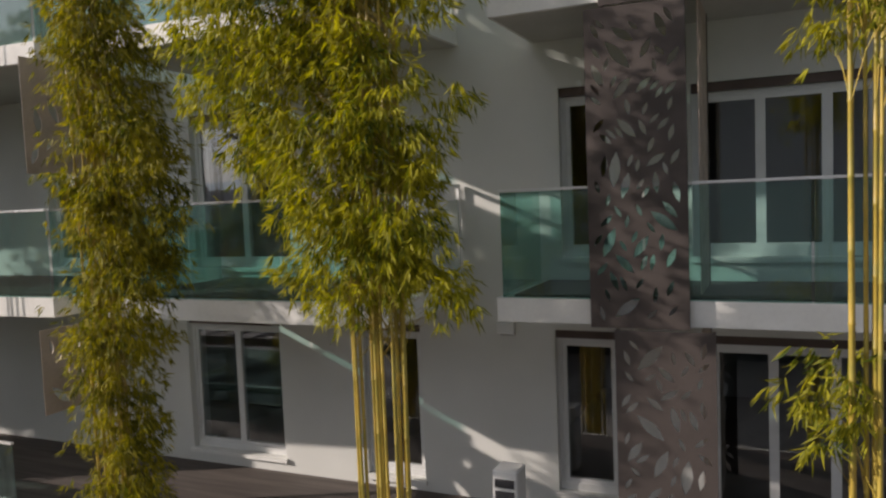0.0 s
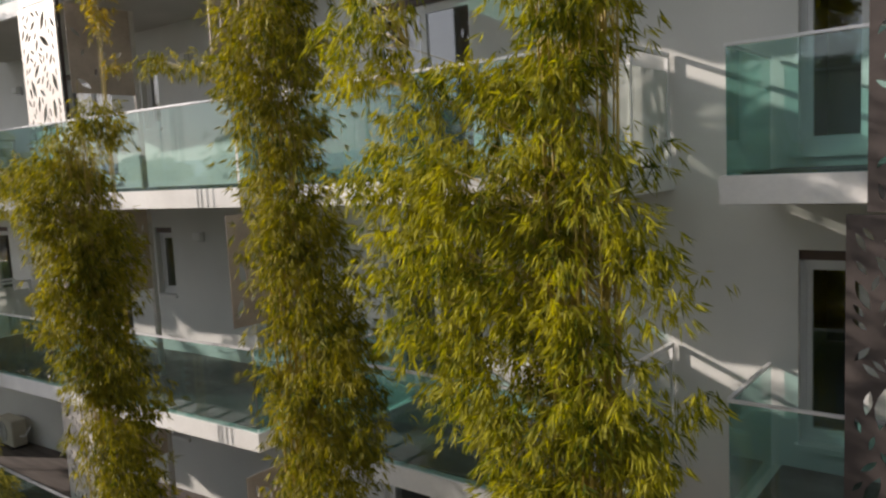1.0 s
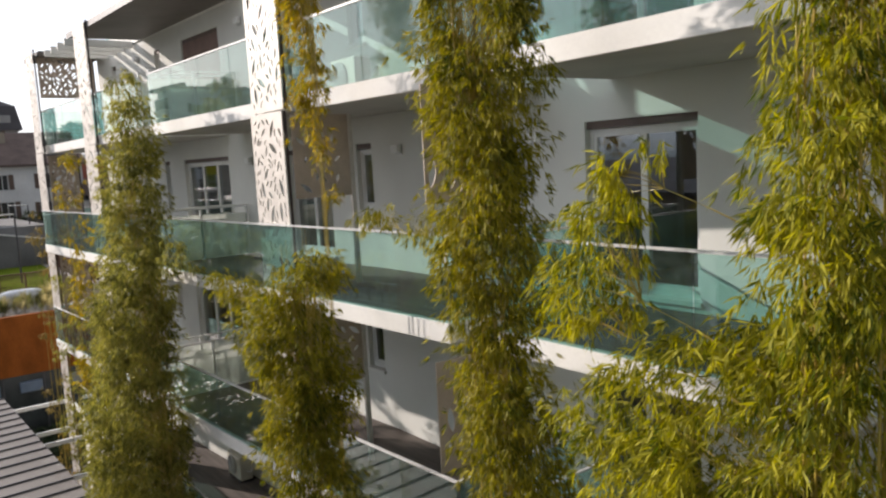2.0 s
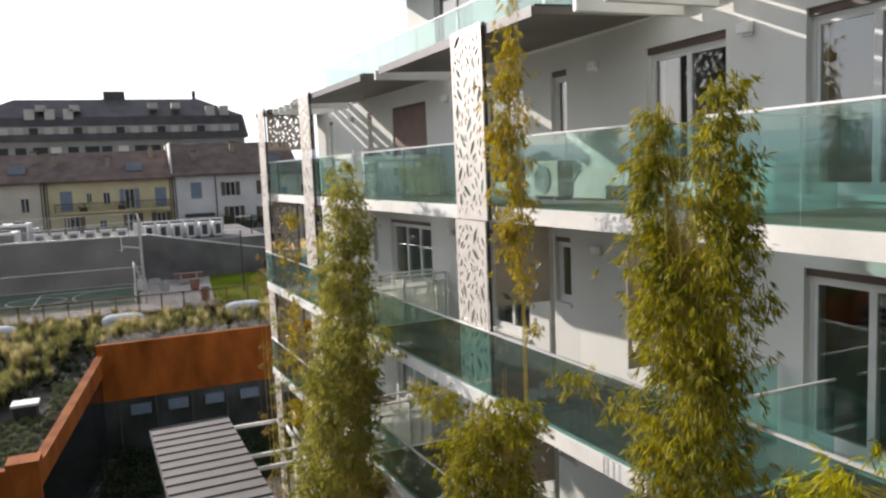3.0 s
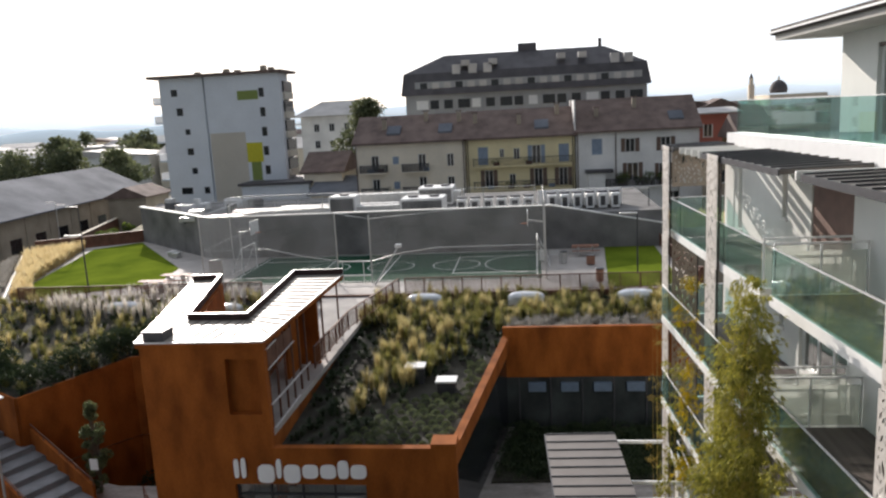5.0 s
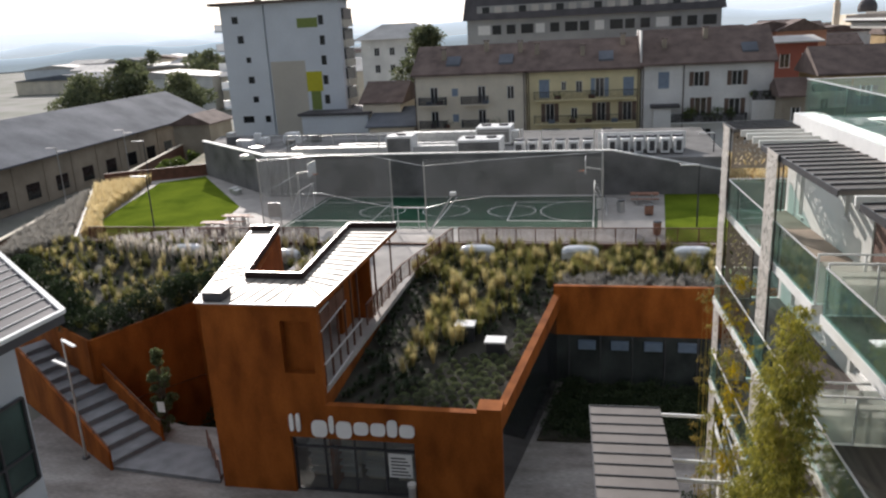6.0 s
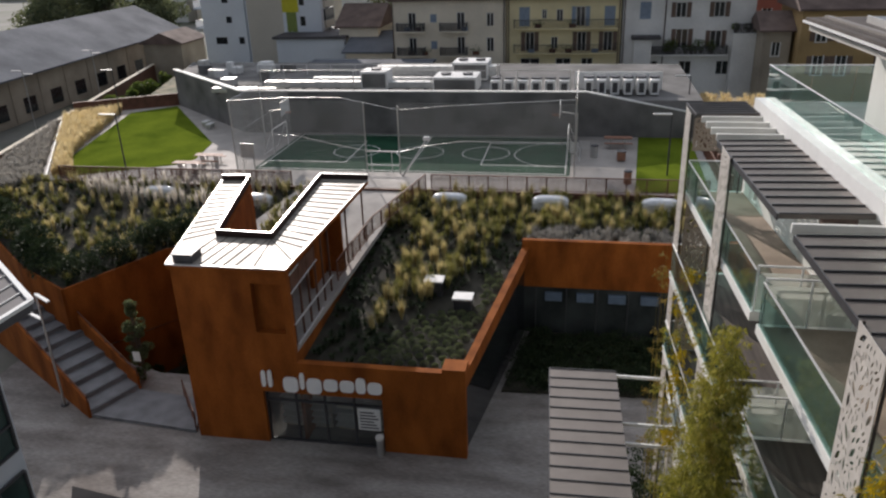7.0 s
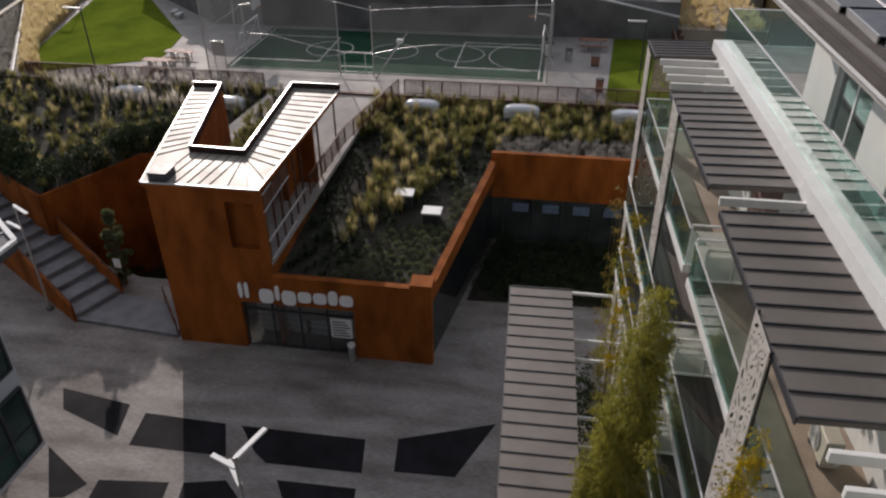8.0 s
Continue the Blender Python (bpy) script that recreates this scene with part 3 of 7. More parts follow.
# ---- leaf-cut metal screens ----
def leaf_screen(x0, x1, z0, z1, place, seed, sizes=(0.13, 0.16, 0.2, 0.26, 0.32), most=2600):
    """A sheet with leaf-shaped holes cut right through it, in a plane set by place(u, v, depth)."""
    rng = random.Random(seed)
    w, h = x1 - x0, z1 - z0
    leaves, tries = [], 0
    while tries < most:
        tries += 1
        L = rng.choice(sizes)
        u, v = rng.uniform(0.09, w - 0.09), rng.uniform(0.12, h - 0.12)
        ang = rng.choice((1, -1)) * rng.uniform(0.05, 1.0)
        dots = [(u + k * L * math.sin(ang), v + k * L * math.cos(ang), L * 0.17) for k in (-0.42, -0.21, 0, 0.21, 0.42)]
        if all(math.hypot(p[0] - q[0], p[1] - q[1]) > p[2] + q[2] + 0.006 for a in leaves for p in dots for q in a[4]):
            du, dv = abs(math.sin(ang)) * L / 2, abs(math.cos(ang)) * L / 2
            if du + 0.04 < u < w - du - 0.04 and dv + 0.06 < v < h - dv - 0.06:
                leaves.append((u, v, L, ang, dots))
    bm = bmesh.new()
    edges = []

    def loop(pts):
        vs = [bm.verts.new((p[0], p[1], 0)) for p in pts]
        for i in range(len(vs)):
            edges.append(bm.edges.new((vs[i], vs[(i + 1) % len(vs)])))

    loop([(0, 0), (w, 0), (w, h), (0, h)])
    for u, v, L, ang, _ in leaves:
        pts = []
        k = 4
        for i in range(2 * k):
            s = (i / k) if i <= k else (2 - i / k)
            side = 1 if i < k else -1
            a = (s - 0.5) * L
            b = side * 0.16 * L * math.sin(math.pi * s) if 0 < s < 1 else 0
            pts.append((u + a * math.sin(ang) + b * math.cos(ang), v + a * math.cos(ang) - b * math.sin(ang)))
        loop(pts)
    bmesh.ops.triangle_fill(bm, use_beauty=True, use_dissolve=False, edges=edges, normal=(0, 0, 1))
    drop = []
    for f in bm.faces:
        c = f.calc_center_median()
        for u, v, L, ang, _ in leaves:
            a = (c.x - u) * math.sin(ang) + (c.y - v) * math.cos(ang)
            b = (c.x - u) * math.cos(ang) - (c.y - v) * math.sin(ang)
            if abs(a) < L / 2 and abs(b) < 0.16 * L * math.sin(math.pi * (a / L + 0.5)):
                drop.append(f)
                break
    bmesh.ops.delete(bm, geom=drop, context="FACES_ONLY")
    ext = bmesh.ops.extrude_face_region(bm, geom=bm.faces[:])
    for v in [g for g in ext["geom"] if isinstance(g, bmesh.types.BMVert)]:
        v.co.z += 0.012
    for v in bm.verts:
        v.co = place(v.co.x, v.co.y, v.co.z)
    bmesh.ops.recalc_face_normals(bm, faces=bm.faces[:])
    return bm


def column_screen(x0, x1, y, levels, material, label, seed, sizes=(0.13, 0.16, 0.2, 0.26, 0.32)):
    s = thing("metal_screen", label, "metal screen", "leaf-cut screens", at=((x0 + x1) / 2, y, levels[0][0]))
    for i, (z0, z1, dx) in enumerate(levels):
        part("panel", leaf_screen(x0, x1, z0, z1, lambda u, v, d, z0=z0, dx=dx: (x0 + dx + u, y - d, z0 + v), seed + i, sizes), material, s)
        part("edge_frame", BM((x1 + dx - 0.02, y + 0.05, z0), (x1 + dx - 0.02, y + 0.05, z1), 0.03, 0.04), M["screen_dark"], s)
        part("edge_frame", BM((x0 + dx + 0.02, y + 0.05, z0), (x0 + dx + 0.02, y + 0.05, z1), 0.03, 0.04), M["screen_dark"], s)
    return s


LEVELS = [(0.3, 3.4, 0.0), (3.42, 6.50, 0.0), (6.52, 9.60, -0.02), (9.62, 12.70, -0.05), (12.72, 15.82, 0.03)]
column_screen(-10.42, -9.25, 7.88, LEVELS, M["screen"], "pale metal screen cut with leaf shapes", 3)
column_screen(-20.5, -19.3, 7.45, LEVELS, M["screen"], "pale metal screen cut with leaf shapes", 13)
column_screen(-25.55, -24.4, 7.08, LEVELS, M["screen"], "pale metal screen cut with leaf shapes", 23)
column_screen(0.98, 1.88, 8.66, [(3.42, 6.46, 0.22), (6.48, 9.44, 0.0), (9.46, 12.6, 0.14), (12.62, 15.8, 0.0)], M["screen_dark"], "dark brown metal screen cut with leaf shapes", 33, (0.13, 0.16, 0.2, 0.25, 0.3, 0.34))
PRIV = M["screen_mid"]
for k, (x, f0, f1) in enumerate(((-9.2, 0, 2), (-25.0, 1, 3), (-19.2, 0, 1), (1.95, 0, 1), (-5.12, 0, 2))):
    for f in range(f0, f1 + 1):
        z0, z1 = FLOORS[f] + 0.04, (FLOORS[f + 1] if f < 3 else S4) - 0.3
        ya = {-5.12: 7.5, -9.2: 7.96, -25.0: 7.3, -19.2: 7.6, 1.95: 8.95}[x]
        few = x in (-9.2, -5.12)  # these are almost closed, with a handful of cut leaves
        wide = 1.6 if (x, f) == (-25.0, 3) else 1.02 if few else 0.85
        z0 = z0 + 1.45 if wide > 1 else z0
        side = thing("privacy_screen", "taupe metal privacy screen with a few cut leaves" if few else "dark brown perforated privacy screen beside a balcony", "metal screen", "privacy screens", at=(x, ya, z0))
        part("panel", leaf_screen(0, wide, z0, z1, lambda u, v, d, z0=z0, x=x, ya=ya: (x + d, ya + u, z0 + v), 50 + k * 5 + f, most=26 if few else 2600), PRIV, side)
        part("post", BM((x, ya + wide + 0.02, FLOORS[f] + 0.02), (x, ya + wide + 0.02, z1), 0.07 if few else 0.04, 0.07 if few else 0.04), M["screen" if few else "screen_dark"], side)


# ---- roof edge, sun roofs and top terrace ----
def edge4(x):
    return 9.2 + (x + 25.1) * 0.048


def seam_roof(name, label, x0, x1, yf, yb, zf, zb, step, material, thick=0.10, along="y"):
    """A sheet-metal roof with standing seams; yf, yb: lines of its front and back edge."""
    r = thing(name, label, "roof", at=((x0 + x1) / 2, (yf(x0) + yb(x0)) / 2, zf))
    part("sheet", PR([(x0, yf(x0)), (x1, yf(x1)), (x1, yb(x1)), (x0, yb(x0))], [zf - thick, zf - thick, zb - thick, zb - thick], [zf, zf, zb, zb]), material, r)
    n = max(1, round((x1 - x0) / step))
    for i in range(n + 1):
        x = x0 + 0.02 + (x1 - x0 - 0.04) * i / n
        part("seam", BM((x, yf(x) + 0.01, zf + 0.02), (x, yb(x) - 0.01, zb + 0.02), 0.035, 0.035), M["frame_dark"], r)
    part("fascia", BM((x0, yf(x0) - 0.02, zf - 0.06), (x1, yf(x1) - 0.02, zf - 0.06), 0.03, 0.15), M["frame_dark"], r)
    return r


RF = lambda x: 7.25 + (x + 25) * 0.052 if x < -14.5 else 7.796 + (x + 14.5) * 0.03
RB = lambda x: edge4(x) - 0.02
seam_roof("sun_roof", "dark grey standing-seam roof over a balcony", -26.3, -24.5, RF, RB, 15.76, 15.80, 0.3, M["zinc_grey"])
seam_roof("sun_roof", "dark grey standing-seam roof over a balcony", -21.2, -15.2, RF, RB, 15.76, 15.80, 0.55, M["zinc_grey"])
seam_roof("sun_roof", "dark grey standing-seam roof over a balcony", -14.0, -7.8, RF, RB, 15.76, 15.80, 0.55, M["zinc_grey"])
seam_roof("sun_roof", "dark grey standing-seam roof over a balcony", -4.7, 1.6, RF, RB, 15.76, 15.80, 0.55, M["zinc_grey"])
for x in (-24.2, -23.45, -22.7, -21.95, -14.62, -7.2, -6.55, -5.9, -5.25):
    pb = thing("pergola_beam", "white painted pergola beam", "beam", "pergola beams", at=(x, WALL, 15.7))
    part("beam", B(x - 0.05, x + 0.05, front(x) + 0.1, edge4(x), 15.58, 15.78, 0.006), M["concrete_white"], pb)
roof4 = part("floor_roof_terrace", PR([(-25.3, edge4(-25.3)), (9, edge4(9)), (9, 16.3), (-25.3, 16.3)], S4 - 0.3, S4), M["concrete_white"])
tagged(roof4, "pale tiled roof terrace slab", "terrace", kind="structure")
tagged(part("floor_terrace_tiles", PR([(-25.2, edge4(-25.2) + 0.4), (8.9, edge4(8.9) + 0.4), (8.9, 16.2), (-25.2, 16.2)], S4, S4 + 0.02), M["terrace_grey"]), "grey stone tiles of the roof terrace", "tiles", kind="structure")
par = part("parapet", PR([(-25.35, edge4(-25.35) - 0.01), (9, edge4(9) - 0.01), (9, edge4(9) + 0.38), (-25.35, edge4(-25.35) + 0.38)], S4 - 0.31, S4 + 0.12), M["white_paint"])
tagged(par, "broad white parapet edge of the roof terrace", "parapet", kind="structure")
tr4 = thing("terrace_railing", "green-tinted glass railing round the roof terrace", "railing", at=(-10, 9.8, S4))
glass_run(tr4, (-25.3, edge4(-25.3) + 0.3), (8.9, edge4(8.9) + 0.3), S4 + 0.14, 1.05)
glass_run(tr4, (-25.25, 15.9), (-25.25, edge4(-25.3) + 0.35), S4 + 0.1, 1.08)

PW = [(-17.9, -15.45, S4 + 0.1, 18.42, 2, 0), (-13.65, -11.0, S4 + 0.1, 18.42, 2, 0), (-9.0, -6.5, S4 + 0.1, 18.42, 2, 0), (-4.0, -1.5, S4 + 0.1, 18.42, 2, 0)]
PY = 10.75
pent = part("wall_penthouse", walled("y", PY, PY + 0.3, -20.0, 9.0, S4, 18.8, [(w[0], w[1], w[2], w[3]) for w in PW]), M["plaster"])
tagged(pent, "pale rendered penthouse wall set back behind the terrace", "wall", kind="structure")
tagged(part("wall_penthouse_side", B(-20.0, -19.7, PY + 0.3, 16.3, S4, 18.8), M["plaster"]), "pale rendered penthouse side wall", "wall", kind="structure")
tagged(part("wall_penthouse_back", B(-19.7, 9.0, 16.0, 16.3, S4, 18.8), M["room"]), "penthouse back wall", "wall", kind="structure")
WALL_KEEP = WALL
WALL = PY
for w in PW:
    window(4, *w)
WALL = WALL_KEEP
pr = thing("penthouse_roof", "broad flat overhanging penthouse roof with pale fascia", "roof", at=(-6, 12, 18.8))
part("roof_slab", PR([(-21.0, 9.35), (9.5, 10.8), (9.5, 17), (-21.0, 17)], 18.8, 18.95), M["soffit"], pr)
part("roof_edge", PR([(-21.1, 9.25), (9.5, 10.7), (9.5, 17.1), (-21.1, 17.1)], 18.95, 19.12), M["roof_brown"], pr, "dark brown metal roof edge")

# ---- black inlays of the plaza ----
INLAYS = [[(-21.9, -17.3), (-21.36, -13.7), (-19.5, -13.28), (-20.63, -16.5)], [(-20.97, -12.75), (-20.88, -8.98), (-19.12, -8.24), (-19.1, -12.54)],
          [(-20.86, -8.25), (-20.89, -2.76), (-19.09, -2.48), (-19.02, -6.49), (-19.53, -7.17)], [(-21.12, -1.4), (-22.6, 2.6), (-19.45, 1.26), (-19.36, -1.21)],
          [(-18.54, -15.86), (-16.93, -13.13), (-16.15, -13.7), (-16.07, -14.26)], [(-17.56, -9.37), (-17.94, -7.75), (-16.6, -6.3), (-15.6, -9.0)],
          [(-18.25, -5.74), (-18.31, -2.51), (-16.2, -2.2), (-16.4, -4.6)], [(-17.2, -12.8), (-17.5, -9.95), (-15.2, -9.6), (-15.0, -12.6)]]
for poly in INLAYS:
    i = part("pavement_inlay", PR(poly, -0.04, 0.004), M["asphalt_black"])
    tagged(i, "black paving inlay in the plaza", "paving inlay", "plaza inlays", "structure")

# ---- rust-clad market hall ----
XF = -26.0
hall = thing("market_hall", "rust-brown steel-clad market hall with planted roof", "building", at=(-32, -7, 0))
DOOR = (-9.95, -4.45, 0.0, 2.75)
part("front_wall", walled("x", XF - 0.35, XF, -8.2, -0.75, 0.0, 4.32, [DOOR]), M["corten"], hall)
part("front_wall", walled("x", XF - 0.35, XF, -13.4, -8.2, 0.0, 8.62, [DOOR, (-9.85, -8.5, 5.75, 8.1)]), M["corten"], hall)
part("niche", B(XF - 0.42, XF - 0.352, -10.0, -8.35, 5.6, 8.25), M["corten"], hall)
part("side_wall", PR([(XF - 0.35, -0.75), (XF, -0.75), (-37.7, 1.05), (-37.7, 0.7), (-26.4, -1.05)], [3.55, 3.55, 4.45, 4.45, 3.55], [4.32, 4.32, 5.3, 5.3, 4.32]), M["corten"], hall)
part("side_glazing", PR([(-26.4, -0.9), (-37.6, 0.85), (-37.6, 0.75), (-26.4, -1.0)], 0.0, [3.55, 4.45, 4.45, 3.55]), M["far_glass"], hall, "dark side glazing")
part("court_wall", B(-38.0, -37.7, 0.7, 12.0, 2.95, 5.75), M["corten"], hall)
part("court_glazing", B(-37.95, -37.85, 0.7, 12.0, 0.0, 2.95), M["court_glass"], hall, "dark glazing of the courtyard")
for y in np.arange(1.5, 12, 1.7):
    part("mullion", B(-37.85, -37.78, y - 0.04, y + 0.04, 0.0, 2.95), M["frame_dark"], hall)
part("roof_fill", PR([(-26.35, -8.2), (-26.35, -1.1), (-37.7, 0.65), (-38.0, 12), (-45.6, 12), (-45.6, -8.2)], 3.2, [3.95, 3.95, 4.8, 5.2, 5.2, 5.2]), M["soil"], hall)
for i in range(5):
    part("hopper_window", B(-37.85, -37.62, 2.0 + i * 1.75, 2.95 + i * 1.75, 2.12, 2.62, 0.02), M["hopper_blue"], hall, "tilted blue-grey hopper window")
part("parapet_step", B(XF - 0.9, XF + 0.004, -1.75, -0.745, 4.322, 4.5), M["corten"], hall)
# entrance
part("entrance", B(XF - 0.30, XF - 0.27, -9.95, -4.45, 0.0, 2.75), M["pane"], hall, "glazed entrance with dark frames")
part("entrance_back", B(XF - 2.6, XF - 2.5, -10.2, -4.2, 0.0, 3.0), M["white_paint"], hall)
for y in (-9.95, -8.55, -7.2, -5.85, -4.52):
    part("door_post", B(XF - 0.32, XF - 0.2, y, y + 0.07, 0.0, 2.75), M["frame_dark"], hall)
for z in (0.0, 2.15, 2.68):
    part("door_rail", B(XF - 0.315, XF - 0.21, -9.88, -4.52, z, z + 0.08), M["frame_dark"], hall)
# tower
part("tower_side", PR([(XF - 0.35, -13.4), (XF, -13.4), (-37.5, -16.2), (-37.5, -15.9), (-26.4, -13.1)], 0.0, 8.62), M["corten"], hall)
part("tower_floor", PR([(-26.35, -13.1), (-26.35, -8.2), (-45.6, -7.4), (-45.6, -14.9), (-37.5, -15.9)], [4.7, 4.7, 5.5, 5.5, 5.5], [4.95, 4.95, 5.78, 5.78, 5.6]), M["paver_light"], hall)
part("tower_base", PR([(-45.6, -8.35), (-26.36, -8.35), (-26.36, -8.21), (-45.6, -8.21)], 0.0, [5.4, 4.85, 4.85, 5.4]), M["corten"], hall)
part("tower_inner", PR([(-29.2, -12.6), (-29.2, -10.1), (-38.0, -10.8), (-38.0, -11.0), (-29.4, -10.4), (-29.4, -12.5), (-37.4, -14.6), (-37.4, -14.8)], 4.9, 8.62), M["corten"], hall)
for x in (-26.5, -27.5, -28.5, -29.5, -30.5, -31.5, -34.5, -37.6):
    part("tower_post", B(x - 0.04, x + 0.04, -8.3, -8.22, 5.0, 8.62), M["corten_dark"], hall)
part("tower_wall", B(-33.6, -31.6, -9.4, -9.2, 5.0, 8.62), M["corten"], hall)
part("tower_wall", B(-33.8, -33.6, -9.4, -8.25, 5.0, 8.62), M["corten"], hall)
part("tower_sill", BM((-26.4, -8.15, 5.03), (-31.6, -8.15, 5.1), 0.08, 0.05), M["rail_cap"], hall, "pale metal sill")
part("tower_rail", BM((-26.3, -8.15, 6.08), (-31.6, -8.15, 6.02), 0.07, 0.06), M["rail_cap"], hall, "white handrail")
part("tower_blind", B(-29.6, -26.4, -8.27, -8.24, 7.6, 8.4), M["corten_dark"], hall, "dark panel under the roof edge")
for za, zb, x1 in ((7.55, 7.7, -29.6), (8.4, 8.45, -27.4)):
    part("tower_rail", BM((-26.3, -8.18, za), (x1, -8.18, zb), 0.04, 0.05), M["rail_cap"], hall, "white rail")
U = [(-25.9, -13.5), (-25.9, -8.15), (-38.1, -7.95), (-38.1, -10.7), (-29.1, -10.0), (-29.2, -12.7), (-37.5, -14.7), (-37.4, -16.3)]
roofm = bmesh.new()
for quad in ([U[0], U[1], U[4], U[5]], [U[1], U[2], U[3], U[4]], [U[0], U[5], U[6], U[7]]):
    prism(roofm, quad, 8.80, 8.86)
troof = part("tower_roof", roofm, M["zinc_pale"], hall, "pale standing-seam roof")
roofm = bmesh.new()
for quad in ([U[0], U[1], U[4], U[5]], [U[1], U[2], U[3], U[4]], [U[0], U[5], U[6], U[7]]):
    prism(roofm, quad, 8.62, 8.798)
part("roof_slab", roofm, M["corten"], troof, "rust-brown roof edge")
bm = bmesh.new()
for (a, b) in ((U[2], U[3]), (U[3], U[4]), (U[4], U[5]), (U[5], U[6]), (U[6], U[7])):
    beam(bm, (*a, 8.98), (*b, 8.98), 0.14, 0.34)
part("upstand", bm, M["upstand"], troof, "dark upstand round the open court")
bm = bmesh.new()
for (a, b) in ((U[2], U[3]), (U[3], U[4]), (U[4], U[5]), (U[5], U[6]), (U[6], U[7])):
    beam(bm, (*a, 9.165), (*b, 9.165), 0.10, 0.026)
part("upstand_cap", bm, M["steel"], troof, "pale metal cap")
bm = bmesh.new()
for (a, b) in ((U[7], U[0]), (U[0], U[1]), (U[1], U[2])):
    beam(bm, (*a, 8.85), (*b, 8.85), 0.06, 0.07)
part("edge_trim", bm, M["steel"], troof, "pale metal edge")


def seam(a, b):
    part("seam", BM((*a, 8.875), (*b, 8.87), 0.022, 0.04), M["roof_seam"], troof)


for i in range(14):  # across the east arm
    t = 0.16 + 0.82 * (i + 0.5) / 14
    seam(Vector(U[1]).lerp(Vector(U[2]), t), Vector(U[4]).lerp(Vector(U[3]), max(0.0, (t - 0.2) / 0.8)))
for i in range(13):  # across the west arm
    t = 0.2 + 0.78 * (i + 0.5) / 13
    seam(Vector(U[0]).lerp(Vector(U[7]), t), Vector(U[5]).lerp(Vector(U[6]), max(0.0, (t - 0.18) / 0.82)))
for i in range(6):  # along the front
    seam((-25.95, -13.0 + 0.52 * i), (-29.05, -12.62 + 0.5 * i))
for a in ((-25.95, -9.55), (-25.95, -8.6), (-26.9, -8.25)):  # fan at the corner
    seam(a, (-29.0, -9.98))

# sign of plain white shapes
sign = thing("wall_sign", "white raised lettering sign over the entrance", "sign", at=(XF, -7.2, 3.0))
SIGN = ((0.0, 0.16, 0.0, 0.82), (0.24, 0.16, 0.0, 0.86), (0.80, 0.56, -0.2, 0.58), (1.43, 0.17, 0.0, 0.82), (1.67, 0.56, -0.2, 0.58), (2.30, 0.52, 0.0, 0.58), (2.89, 0.52, 0.0, 0.58), (3.47, 0.36, 0.0, 0.76), (3.89, 0.52, 0.0, 0.58))
def plate(y0, y1, z0, z1, n=24):
    """A raised plate with strongly rounded corners, standing off the wall."""
    yc, zc, a, b = (y0 + y1) / 2, (z0 + z1) / 2, (y1 - y0) / 2, (z1 - z0) / 2
    ang = [2 * math.pi * i / n for i in range(n)]
    rim = [(yc + a * math.copysign(abs(math.cos(g)) ** 0.6, math.cos(g)), zc + b * math.copysign(abs(math.sin(g)) ** 0.6, math.sin(g))) for g in ang]
    vs = [(XF + 0.02, *p) for p in rim] + [(XF + 0.10, *p) for p in rim]
    fs = [tuple(range(n))[::-1], tuple(range(n, 2 * n))] + [(i, (i + 1) % n, n + (i + 1) % n, n + i) for i in range(n)]
    return vs, fs


k = 5.5 / 4.4
for o, wd, z0, z1 in SIGN:
    vs, fs = plate(-9.9 + o * k, -9.9 + (o + wd) * k, 3.05 + z0, 3.05 + z1)
    raw("sign_block", vs, fs, M["sign_white"], sign)

# ---- podium with sports court ----
PZ = 5.80
podium = part("podium", PR([(-45.6, -36), (-45.6, 13), (-60.2, 13), (-60.2, -25.3), (-71, -37), (-66, -46)], 0.0, PZ), M["paver_light"])
tagged(podium, "pale paved podium deck with sports court", "podium", kind="structure")
court = part("floor_court", B(-59.9, -49.4, -20.0, 3.0, PZ, PZ + 0.012), M["turf"])
tagged(court, "green sports court with white lines", "court", kind="structure")


def cline(p, q, w=0.09):
    return BM((*p, PZ + 0.018), (*q, PZ + 0.018), w, 0.008)


for p, q in (((-49.7, -19.7), (-49.7, 2.7)), ((-59.6, -19.7), (-59.6, 2.7)), ((-49.7, -19.7), (-59.6, -19.7)), ((-49.7, 2.7), (-59.6, 2.7)), ((-49.7, -8.5), (-59.6, -8.5)),
             ((-51.6, -3.4), (-57.6, -3.4)), ((-51.6, -3.4), (-51.6, 2.7)), ((-57.6, -3.4), (-57.6, 2.7)), ((-51.6, -13.6), (-57.6, -13.6)), ((-51.6, -13.6), (-51.6, -19.7)), ((-57.6, -13.6), (-57.6, -19.7))):
    part("court_line", cline(p, q), M["line_white"], court)
for cx, cy, r, a0, a1 in ((-54.65, -8.5, 1.8, 0, 360), (-54.65, -3.4, 1.8, 0, 360), (-54.65, -13.6, 1.8, 0, 360), (-54.65, 2.0, 3.2, 180, 360)):
    bm = bmesh.new()
    n = 28
    for i in range(n):
        a, b = radians(a0 + (a1 - a0) * i / n), radians(a0 + (a1 - a0) * (i + 1) / n)
        beam(bm, (cx + r * math.cos(a), cy + r * math.sin(a), PZ + 0.02), (cx + r * math.cos(b), cy + r * math.sin(b), PZ + 0.02), 0.08, 0.006)
    part("court_line", bm, M["line_white"], court)
